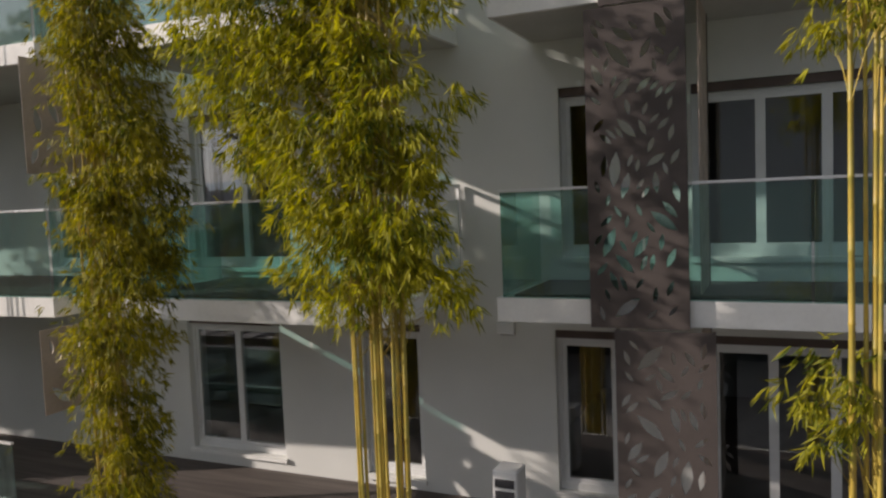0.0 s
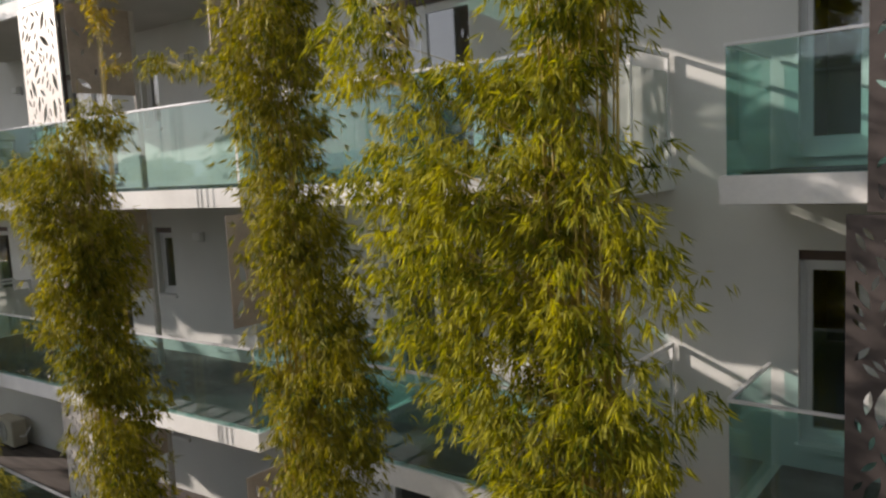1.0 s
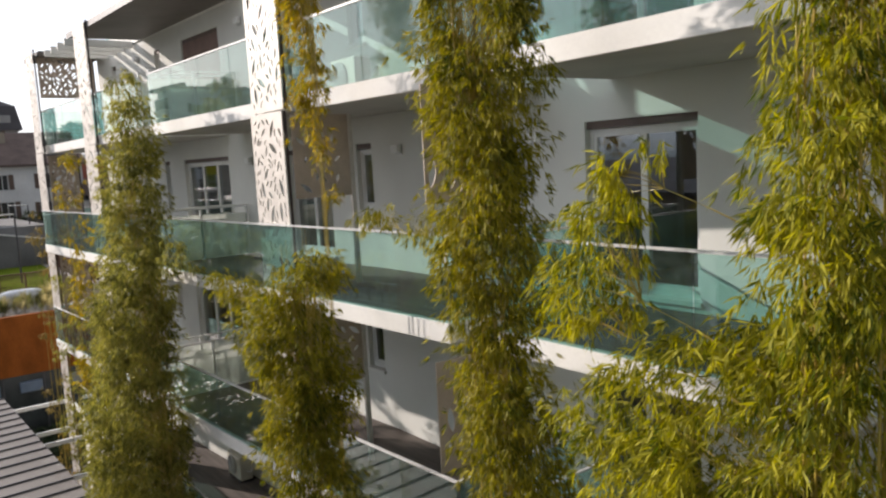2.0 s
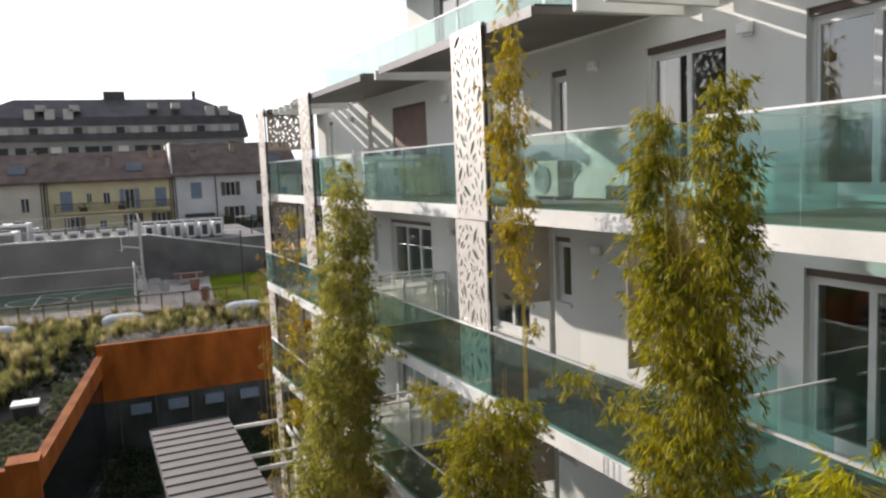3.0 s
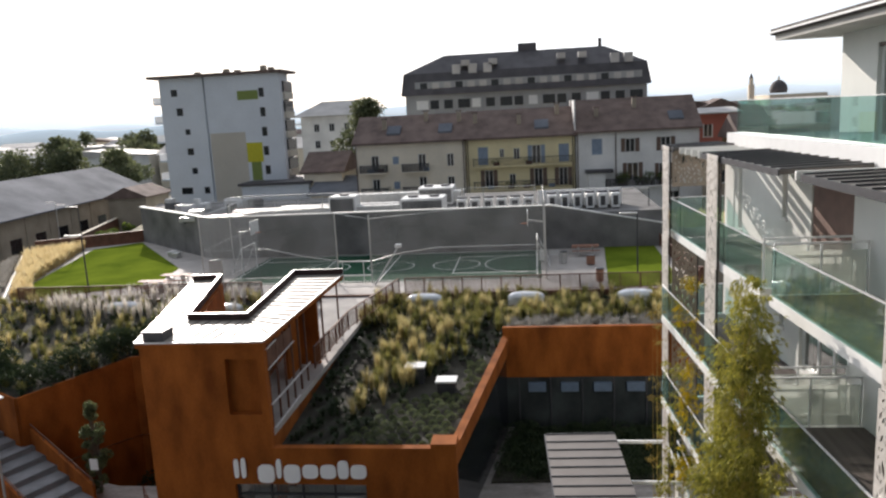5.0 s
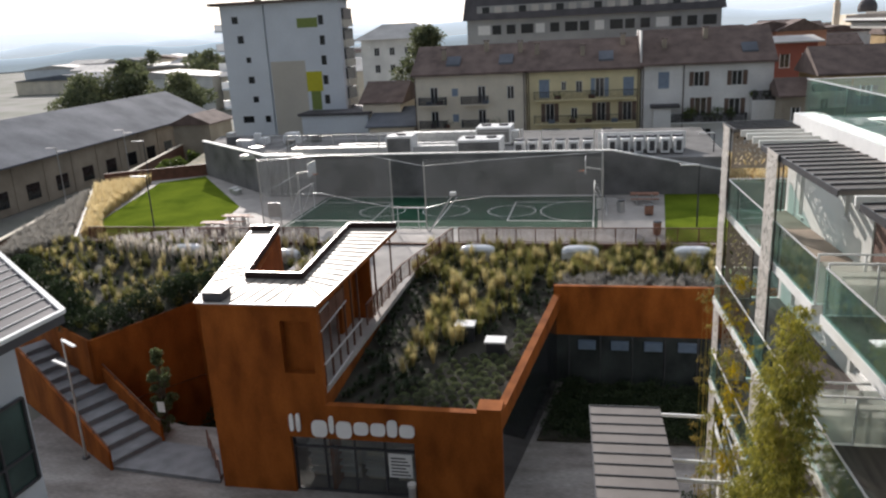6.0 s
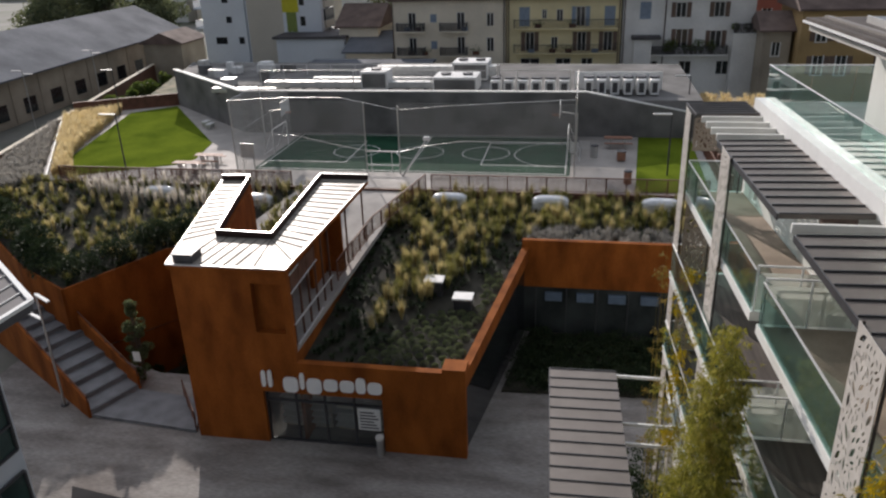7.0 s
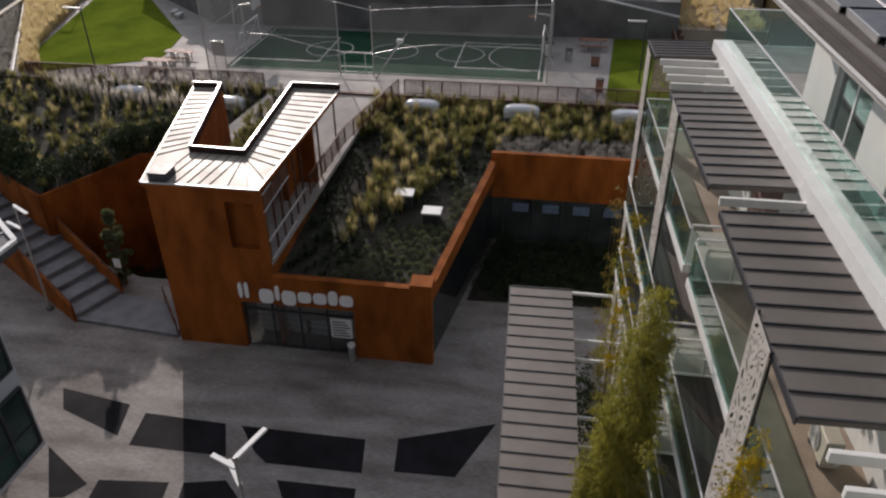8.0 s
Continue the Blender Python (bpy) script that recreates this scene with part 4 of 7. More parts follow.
for nm, lab, poly in (("lawn", "bright green lawn beside the court", [(-46.3, 7.2), (-46.3, 11.8), (-60.1, 12.2), (-60.1, 8.2)]), ("lawn", "bright green sloping lawn", [(-46.5, -33.4), (-50.5, -25.5), (-56.3, -26.6), (-70.2, -37.2), (-67.0, -40.5), (-52, -36.5)])):
    tagged(part(nm, PR(poly, PZ, PZ + 0.04), M["lawn"]), lab, "lawn", kind="structure")
back = part("wall_court", B(-60.6, -60.2, -25.4, 4.0, PZ, 9.35), M["wall_grey"])
tagged(back, "grey concrete wall behind the sports court", "wall", kind="structure")
tagged(part("wall_court_west", PR([(-60.2, -25.4), (-60.6, -25.4), (-71.4, -37.4), (-71.0, -37.4)], PZ, 9.3), M["wall_grey"]), "grey concrete wall beside the path", "wall", kind="structure")
tagged(part("wall_court_east", PR([(-60.2, 4.0), (-60.6, 4.0), (-60.6, 13), (-60.2, 13)], PZ, [9.35, 9.35, 7.6, 7.6]), M["wall_grey"]), "grey wall with sloping top behind the lawn", "wall", kind="structure")
plant = part("roof_plant", PR([(-60.6, -25.4), (-60.6, 13), (-78, 13), (-80, -40), (-71.4, -37.4)], 0.0, 8.7), M["wall_grey"])
tagged(plant, "flat grey service roof behind the court", "roof", kind="structure")

# ---- canopy walk in front of the apartments ----
canopy = seam_roof("canopy", "grey standing-seam walkway canopy", -26.15, -3.0, lambda x: 2.75 + (x + 26) * 0.045, lambda x: 5.4 + (x + 26) * 0.036, 4.85, 4.9, 0.68, M["zinc_grey"], 0.18)
for x in np.arange(-25.8, -3, 3.6):
    part("post", BAR((x, 3.1 + (x + 26) * 0.045, 0.0), (x, 3.1 + (x + 26) * 0.045, 4.68), 0.06, 8), M["steel"], canopy)

# ---- far houses ----
def house(name, label, poly_x, y0, y1, depth, eave, ridge, wallm, roofm, wins, hip=0.0, base=0.0, bal=(), slat=0.03):
    """A row house seen from the court: front wall at x = poly_x, gabled or hipped roof, framed openings set into the wall."""
    h = thing(name, label, "house", at=(poly_x - depth / 2, (y0 + y1) / 2, base))
    holes = [(w[0], w[0] + w[2], w[1], w[1] + w[3]) for w in wins]
    part("wall", walled("x", poly_x - 0.3, poly_x, y0, y1, base, eave, holes), wallm, h)
    part("wall", PR([(poly_x - 0.32, y0), (poly_x - 0.32, y1), (poly_x - depth, y1), (poly_x - depth, y0)], base, eave), wallm, h)
    o = 0.7
    xm = poly_x - depth / 2
    v = [(poly_x + o, y0 - 0.3, eave), (poly_x + o, y1 + 0.3, eave), (poly_x - depth - o, y1 + 0.3, eave), (poly_x - depth - o, y0 - 0.3, eave), (xm, y0 - 0.3 + hip, ridge), (xm, y1 + 0.3 - hip, ridge)]
    lo = [(p[0], p[1], p[2] - 0.25) for p in v[:4]]
    fs = [(0, 1, 5, 4), (2, 3, 4, 5), (1, 2, 5), (3, 0, 4), (6, 9, 8, 7), (0, 6, 7, 1), (1, 7, 8, 2), (2, 8, 9, 3), (3, 9, 6, 0)]
    part_r = raw("roof", v + lo, fs, roofm, h)
    for i, w in enumerate(wins):
        a, z, ww, hh = w[:4]
        kind = w[4] if len(w) > 4 else "w"
        g = part("window", B(poly_x - 0.26, poly_x - 0.2, a, a + ww, z, z + hh), M["far_glass"], h)
        bm = bmesh.new()
        box(bm, poly_x - 0.2, poly_x - 0.14, a + ww / 2 - 0.04, a + ww / 2 + 0.04, z, z + hh)
        box(bm, poly_x - 0.2, poly_x - 0.14, a, a + 0.07, z, z + hh)
        box(bm, poly_x - 0.2, poly_x - 0.14, a + ww - 0.07, a + ww, z, z + hh)
        box(bm, poly_x - 0.2, poly_x - 0.14, a + 0.07, a + ww - 0.07, z + hh - 0.07, z + hh)
        part("window_frame", bm, M["frame_white"], g)
        part("sill", B(poly_x - 0.1, poly_x + 0.1, a - 0.1, a + ww + 0.1, z - 0.1, z - 0.003), wallm, g)
        if kind in ("b", "n"):
            sm = M["shutter_blue"] if kind == "b" else M["shutter_brown"]
            for s in (a - 0.55, a + ww + 0.03):
                part("shutter", B(poly_x + 0.003, poly_x + 0.05, s, s + 0.52, z - 0.02, z + hh), sm, g)
        if kind == "s":
            part("shutter", B(poly_x - 0.13, poly_x - 0.05, a, a + ww, z, z + hh), M["shutter_blue"], g)
    for (a, b, z) in bal:
        bc = part("balcony", B(poly_x + 0.003, poly_x + 1.1, a, b, z - 0.16, z), wallm, h)
        bm = bmesh.new()
        n = max(2, int((b - a) / 0.14))
        for i in range(n + 1):
            yy = a + 0.06 + (b - a - 0.12) * i / n
            box(bm, poly_x + 1.03, poly_x + 1.06, yy - slat / 2, yy + slat / 2, z, z + 0.95)
        box(bm, poly_x + 1.02, poly_x + 1.07, a, b, z + 0.95, z + 1.02)
        for yy in (a, b - 0.05):
            box(bm, poly_x + 0.01, poly_x + 1.02, yy, yy + 0.05, z + 0.95, z + 1.02)
            for i in range(6):
                box(bm, poly_x + 0.1 + 0.15 * i, poly_x + 0.1 + 0.15 * i + slat, yy, yy + 0.03, z, z + 0.95)
        part("railing", bm, M["frame_dark"], bc)
    return h


house("row_house", "cream rendered row house with small balconies", -97.0, -20.7, -6.1, 11, 13.8, 17.2, M["house_cream"], M["roof_tile"],
      [(-18.6, 10.0, 1.0, 2.1), (-15.7, 10.9, 0.8, 1.0, "s"), (-12.3, 10.0, 1.0, 2.1), (-8.5, 10.4, 0.9, 1.6), (-18.6, 7.0, 1.0, 2.0), (-15.7, 7.6, 0.8, 1.0, "s"), (-12.3, 7.0, 1.0, 2.1), (-8.5, 7.3, 0.9, 1.7), (-18.6, 4.0, 1.2, 1.8), (-10.8, 4.0, 1.1, 1.8), (-8.2, 4.0, 1.0, 1.6)],
      bal=[(-20.0, -16.4, 9.9), (-14.4, -10.9, 9.9), (-20.0, -16.4, 6.9), (-14.4, -10.9, 6.9)], slat=0.09)
house("row_house", "yellow rendered row house with shutters and long balconies", -97.0, -5.9, 8.0, 11, 13.8, 17.3, M["house_yellow"], M["roof_tile"],
      [(-4.4, 10.3, 1.3, 2.3, "s"), (-1.6, 11.2, 0.6, 1.1), (0.2, 10.9, 0.8, 1.4), (2.6, 10.3, 1.1, 2.3, "b"), (6.0, 10.3, 1.3, 2.3, "s"), (-3.6, 7.3, 1.1, 2.3, "n"), (-0.4, 7.6, 0.8, 1.4), (2.8, 7.3, 1.1, 2.3, "n"), (6.0, 7.3, 1.1, 2.3, "n"), (-4.2, 4.2, 2.4, 2.2), (0.2, 4.2, 1.9, 2.2), (3.4, 4.2, 1.4, 2.2)],
      bal=[(-5.0, 7.6, 10.15), (-5.0, 7.6, 7.15)])
house("row_house", "whitewashed row house with a roof garden", -97.0, 8.2, 23.5, 12, 14.0, 18.0, M["house_white"], M["roof_tile"],
      [(10.2, 11.0, 1.3, 2.0, "s"), (14.4, 11.2, 1.2, 1.7, "n"), (18.8, 11.2, 1.2, 1.7, "n"), (14.6, 7.6, 1.4, 2.2, "n"), (18.6, 7.6, 1.3, 2.0, "n"), (11.2, 4.4, 1.5, 1.6), (15.2, 4.4, 1.5, 1.6), (19.6, 4.4, 1.5, 1.6)],
      bal=[(11.8, 20.6, 6.9)], slat=0.09)

# white apartment tower with coloured panels
tw = thing("apartment_tower", "white apartment tower with yellow and olive panels", "apartment building", at=(-112, -42, 0))
TX = -106.0
TWIN = [(y, z, 0.8, 1.3) for z in (6.9, 9.7, 12.5, 15.3, 18.1, 20.9) for y in (-36.4,)] + [(-49.8, 7.2, 1.8, 1.0), (-46.2, 7.2, 0.9, 1.0), (-47.8, 10.2, 0.9, 0.9), (-48.2, 13.0, 1.0, 1.0), (-48.2, 16.0, 0.8, 0.8), (-49.2, 18.8, 1.0, 1.1), (-49.8, 21.6, 1.0, 1.0)]
part("wall", walled("x", TX - 0.4, TX, -51.5, -44.8, 0, 24.2, [(w[0], w[0] + w[2], w[1], w[1] + w[3]) for w in TWIN]), M["tower_white"], tw)
part("wall", walled("x", TX - 0.2, TX + 0.2, -44.4, -33.2, 0, 24.2, [(w[0], w[0] + w[2], w[1], w[1] + w[3]) for w in TWIN]), M["tower_white"], tw)
part("recess", B(TX - 1.2, TX - 1.0, -44.8, -44.4, 0, 24.2), M["tower_beige"], tw)
part("core", PR([(TX - 0.42, -51.5), (TX - 0.42, -33.2), (TX - 6, -33.9), (TX - 6, -51.5)], 0, 24.2), M["tower_white"], tw)
part("band", B(TX + 0.203, TX + 0.23, -44.3, -38.95, 2.0, 16.0), M["tower_beige"], tw, "beige lower panel")
part("colour_panel", B(TX + 0.235, TX + 0.27, -38.9, -36.5, 11.6, 14.4), M["lime"], tw, "bright yellow-green panel")
part("colour_panel", B(TX + 0.205, TX + 0.24, -38.4, -36.9, 8.9, 11.6), M["olive"], tw, "olive green panel")
part("colour_panel", B(TX + 0.205, TX + 0.24, -39.6, -36.5, 20.6, 21.9), M["olive"], tw, "olive green panel")
for y, z, a, b in TWIN:
    xx = TX + 0.2 if y > -44.4 else TX
    part("window", B(xx - 0.25, xx - 0.15, y, y + a, z, z + b), M["far_glass"], tw)
part("roof", B(TX - 6.3, TX + 0.8, -53.0, -32.6, 24.2, 24.6), M["roof_tile"], tw)
for z in (9.5, 12.3, 15.1, 17.9, 20.7):
    bl = part("balcony", B(TX - 4, TX - 0.6, -53.0, -51.5, z - 0.2, z), M["tower_white"], tw)
    part("railing", B(TX - 4, TX - 0.6, -53.0, -52.95, z, z + 1.0), M["steel"], bl)
    # solid dark block, painted for the shade inside the loggia opening
    bl = part("loggia", B(TX - 5.3, TX - 1.3, -34.0, -33.05, z + 0.75, z + 2.35), M["far_glass"], tw, "dark block standing for the shade in a loggia")
    part("parapet", B(TX - 5.3, TX - 1.3, -34.0, -32.98, z - 0.25, z + 0.75), M["tower_beige"], bl)
for y, hh in ((-47.0, 0.5), (-42.5, 0.7), (-40.8, 0.5), (-36.8, 0.9), (-35.6, 0.6)):
    part("roof_vent", B(TX - 3.2, TX - 2.4, y, y + 0.8, 24.6, 24.6 + hh), M["warehouse_wall"], tw)
annex = thing("annex_building", "low pale blue annex with a flat dark roof edge", "building", at=(-104, -34, 0))
part("wall", B(-112, -101, -38.4, -28.6, 0, 8.5), M["tower_white"], annex)
part("roof", B(-112.3, -100.6, -38.8, -28.2, 8.5, 8.85), M["slate"], annex)

# dark mansard block
mb = thing("apartment_block", "large block with dark mansard roof and attic windows", "apartment building", at=(-147, 1, 0))
AX = -140.0
part("wall", B(AX - 14, AX, -20.5, 23.5, 0, 20.6), M["block_grey"], mb)
for i in range(16):
    y = -18.5 + i * 2.6
    g = part("window", B(AX + 0.003, AX + 0.06, y, y + (1.6 if i % 3 else 2.2), 18.0, 19.6), M["far_glass"] if i % 4 else M["frame_white"], mb)
raw("roof", [(AX + 0.7, -21.2, 20.6), (AX + 0.7, 24.2, 20.6), (AX - 15, 24.2, 20.6), (AX - 15, -21.2, 20.6), (AX - 0.8, -20.8, 24.6), (AX - 0.8, 23.6, 24.6), (AX - 13, 23.6, 24.6), (AX - 13, -20.8, 24.6), (AX - 6, -13.5, 28.0), (AX - 6, 16.5, 28.0), (AX - 9, 16.5, 28.0), (AX - 9, -13.5, 28.0)],
    [(0, 1, 5, 4), (1, 2, 6, 5), (2, 3, 7, 6), (3, 0, 4, 7), (4, 5, 9, 8), (5, 6, 10, 9), (6, 7, 11, 10), (7, 4, 8, 11), (8, 9, 10, 11), (3, 2, 1, 0)], M["slate"], mb)
part("attic_band", B(AX - 0.35, AX + 0.25, -18.6, 22.6, 21.6, 23.0), M["block_grey"], mb, "pale band of attic windows")
for i in range(18):
    y = -17.6 + i * 2.2
    part("window", B(AX + 0.253, AX + 0.3, y, y + 1.3, 21.75, 22.8), M["far_glass"] if i % 3 == 0 else M["roof_pale"], mb)
for y, z in [(-11.6, 24.5), (-8.6, 24.5), (-5.8, 24.5), (17.2, 24.9), (19.6, 24.9)] + [(-15.0 + i * 1.7, 25.9) for i in (3, 6)] + [(7.6 + i * 1.9, 26.2) for i in (0, 2)]:
    part("dormer", B(AX - 2.6, AX - 0.5, y, y + 1.5, z - 0.3, z + (1.4 if z < 25 else 0.7)), M["roof_pale"], mb, "pale roof window")
part("lift_house", B(AX - 9, AX - 6, 0.5, 4.0, 27.9, 29.4), M["slate"], mb)
part("chimney", B(AX - 8, AX - 7.3, 15.6, 16.2, 27.9, 29.6), M["slate"], mb)

# long sheds
shed = thing("warehouse", "long old rendered warehouse with grey fibre-cement roof", "warehouse", at=(-97, -78, 0))
part("wall", PR([(-55, -66), (-136, -72.5), (-136, -90), (-55, -84)], 0, 6.0), M["warehouse_wall"], shed)
raw("roof", [(-54, -65, 6.0), (-137, -71.6, 6.0), (-137, -81, 10.4), (-54, -75, 10.4), (-54, -85, 6.0), (-137, -91, 6.0), (-54, -65, 5.8), (-137, -71.6, 5.8), (-137, -91, 5.8), (-54, -85, 5.8)], [(0, 3, 2, 1), (3, 4, 5, 2), (0, 4, 3), (1, 2, 5), (6, 7, 8, 9), (0, 1, 7, 6), (4, 9, 8, 5), (1, 5, 8, 7), (0, 6, 9, 4)], M["warehouse_roof"], shed)
for x in np.arange(-60, -134, -6.2):
    y = -66 - (-55 - x) * 6.5 / 81
    part("pilaster", B(x - 0.25, x + 0.25, y - 0.1, y + 0.12, 0, 5.8), M["warehouse_wall"], shed)
    part("window", B(x - 4.4, x - 2.0, y - 0.35, y - 0.12, 1.0, 3.0), M["far_glass"], shed)

# neighbouring glass-fronted block on the plaza
nb = thing("neighbour_block", "white framed block with green glass front and metal roof", "building", at=(-6, -18, 0))
part("body", PR([(-15.6, -12.9), (5.8, -14.1), (5.8, -25.8), (-25.4, -25.8)], 3.7, 12.45), M["nb_wall"], nb)
part("base", PR([(-13.5, -16), (5.0, -16.5), (5, -25), (-22, -25)], 0.0, 3.7), M["far_glass"], nb)
part("roof", PR([(-15.0, -10.6), (7, -11.8), (7, -27), (-28, -27)], 12.45, 12.74), M["slate"], nb, "dark grey metal roof")

# ---- plants ----
def leaf_mesh(name, base, along, side, length, width, material, parent=None, fold=0.18):
    """Lance-shaped leaves, one small folded face pair each, from arrays of places and directions."""
    n = len(base)
    along = along / np.maximum(np.linalg.norm(along, axis=1, keepdims=True), 1e-6)
    side = side - (side * along).sum(1, keepdims=True) * along
    side = side / np.maximum(np.linalg.norm(side, axis=1, keepdims=True), 1e-6)
    up = np.cross(along, side)
    L, W = length[:, None], width[:, None]
    mid = base + along * L * 0.42
    v = np.stack([base, mid + side * W / 2 + up * W * fold, base + along * L - up * L * 0.10, mid - side * W / 2 + up * W * fold], 1).reshape(-1, 3)
    me = bpy.data.meshes.new(name)
    me.vertices.add(4 * n)
    me.vertices.foreach_set("co", v.astype(np.float32).ravel())
    me.loops.add(4 * n)
    me.loops.foreach_set("vertex_index", np.arange(4 * n, dtype=np.int32))
    me.polygons.add(n)
    me.polygons.foreach_set("loop_start", np.arange(0, 4 * n, 4, dtype=np.int32))
    me.update(calc_edges=True)
    me.materials.append(material)
    ob = new(name, me)
    if parent is not None:
        ob.parent = parent
        ob.matrix_parent_inverse = Matrix.Translation(-parent.location)
    return ob


def bamboo(label, x, y, canes, top, rows, seed, material, cane_r=0.022, spread=0.3, base=0.0, lobes=(), density=69, lsize=1.0, lean=(0, 0), ry=None, fore=0.0, drift=(0.0, 0.0)):
    """A bamboo clump: jointed canes with drooping leaf clumps. rows: (height, middle, half-width) of the foliage; ry: its half-depth, or that at the foot and at the top; drift: its shift in y at the foot and at the top; lobes: (x, z, rx, rz, clumps) of side boughs."""
    rng = np.random.RandomState(seed)
    clump = thing("bamboo", label, "bamboo", "bamboo clumps", at=(x, y, base))
    bases, alongs, lens = [], [], []
    twigs = bmesh.new()
    feet = []
    for c in range(canes):
        a, r = rng.uniform(0, 2 * math.pi), 0.65 * spread * math.sqrt(rng.uniform(0, 1))
        p0 = np.array([x + r * math.cos(a), y + 0.7 * r * math.sin(a), base])
        h = top * rng.uniform(0.86, 1.0) - base
        bend = np.array([math.cos(a), 0.6 * math.sin(a)]) * rng.uniform(0.05, 0.5) * spread + np.array(lean) * rng.uniform(0.6, 1.2)
        cr = cane_r * rng.uniform(0.75, 1.15)
        feet.append((p0, bend, h))

        def at(t, p0=p0, bend=bend, h=h):
            return np.array([p0[0] + bend[0] * t ** 2.2, p0[1] + bend[1] * t ** 2.2, p0[2] + h * t])

        n = max(8, int(h / 0.42))
        rings, faces = [], []
        for i in range(n):
            for t0, f in ((i / n, 1.0), ((i + 0.955) / n, 0.95), ((i + 0.975) / n, 1.2)):
                q, r0 = at(t0), cr * (1 - 0.85 * t0) * f
                rings += [(q[0] + r0 * math.cos(w), q[1] + r0 * math.sin(w), q[2]) for w in (0, 1.047, 2.094, 3.142, 4.189, 5.236)]
        for i in range(len(rings) // 6 - 1):
            faces += [(6 * i + j, 6 * i + (j + 1) % 6, 6 * i + 6 + (j + 1) % 6, 6 * i + 6 + j) for j in range(6)]
        raw("cane", rings, faces, M["cane"], clump, smooth=True)

    def clumplet(q, size, hub=None):
        p0, bend, h = feet[rng.randint(len(feet))]
        zc = max(base + 0.3, q[2] - rng.uniform(0.25, 0.5) - 0.3 * abs(q[0] - x))
        t = min(0.97, (zc - base) / h)
        root = np.array([p0[0] + bend[0] * t ** 2.2, p0[1] + bend[1] * t ** 2.2, base + h * t])
        if hub is not None:
            root = hub
        out = q - root
        prev = root
        for k in (0.35, 0.7, 1.0):
            nxt = root + out * np.array([k, k, k ** 0.55])
            bar(twigs, prev, nxt, 0.0045 * (1.2 - k), 3, 0.0045 * (1.05 - k))
            prev = nxt
        d = np.array([q[0] - root[0], q[1] - root[1], 0.0])
        d = d / max(np.linalg.norm(d), 0.05)
        for k_ in range(rng.randint(8, 14)):
            o = rng.normal(0, 0.55, 3) * size * np.array([1, 1, 0.8])
            fan = d * rng.uniform(0.1, 0.7) + o / size * 0.5 + np.array([0, 0, rng.uniform(-1.8, -0.4)])
            for j_ in range(rng.randint(4, 8)):
                bases.append(q + o + rng.normal(0, 0.012, 3))
                alongs.append(fan + rng.normal(0, 0.42, 3) * np.array([1, 1, 0.7]))

    for (za, ca, ra), (zb, cb, rb) in zip(rows, rows[1:]):
        rm = (ra + rb) / 2
        lift = (za - rows[0][0]) / (rows[-1][0] - rows[0][0])
        dep = rm if ry is None else ry[0] + (ry[1] - ry[0]) * lift if isinstance(ry, tuple) else ry
        yc = y + drift[0] + (drift[1] - drift[0]) * lift
        num = int(density * math.pi * rm * dep * (zb - za)) + 1
        for i in range(num):
            k = rng.uniform()
            z, cx, r = za + (zb - za) * k, ca + (cb - ca) * k, ra + (rb - ra) * k
            g, rr = rng.uniform(0, 2 * math.pi), rng.uniform(0, 1) ** 0.42
            r *= 0.84 + 0.2 * math.sin(4.1 * z + seed + 2 * math.sin(g)) + 0.16 * math.sin(9.7 * z + 1.7 * seed + 3 * math.cos(g))
            clumplet(np.array([cx + r * rr * math.cos(g), yc + (dep if ry else r) * rr * math.sin(g), z]), rng.uniform(0.10, 0.21))
    for lx, lz, rx, rz, num in lobes:
        hub = None
        if abs(lx - x) > 0.9:
            # a long side bough that carries the lobe
            hub = np.array([lx + 0.2 * (x - lx), y - fore, lz - 0.7 * rz])
            prev = np.array([x, y, hub[2] - 0.35 * abs(lx - x) - 0.25])
            out = hub - prev
            foot = prev
            for k in (0.25, 0.5, 0.75, 1.0):
                nxt = foot + out * np.array([k, k, k ** 0.6])
                bar(twigs, prev, nxt, 0.010 * (1.25 - k), 5, 0.010 * (1.0 - 0.75 * k))
                prev = nxt
        for i in range(num):
            u = rng.normal(0, 1, 3)
            u *= rng.uniform(0.2, 1.0) ** 0.5 / np.linalg.norm(u)
            clumplet(np.array([lx, y - fore, lz]) + u * np.array([rx, min(rx, 0.35), rz]), rng.uniform(0.09, 0.16), hub)
    tagged(part("twig", twigs, M["cane"], clump), kind="stuff")
    bases, alongs = np.array(bases), np.array(alongs)
    n = len(bases)
    leaf_mesh("foliage", bases, alongs, rng.normal(0, 1, (n, 3)), rng.uniform(0.08, 0.15, n) * lsize, rng.uniform(0.0115, 0.0185, n) * lsize, material, clump)
    return clump


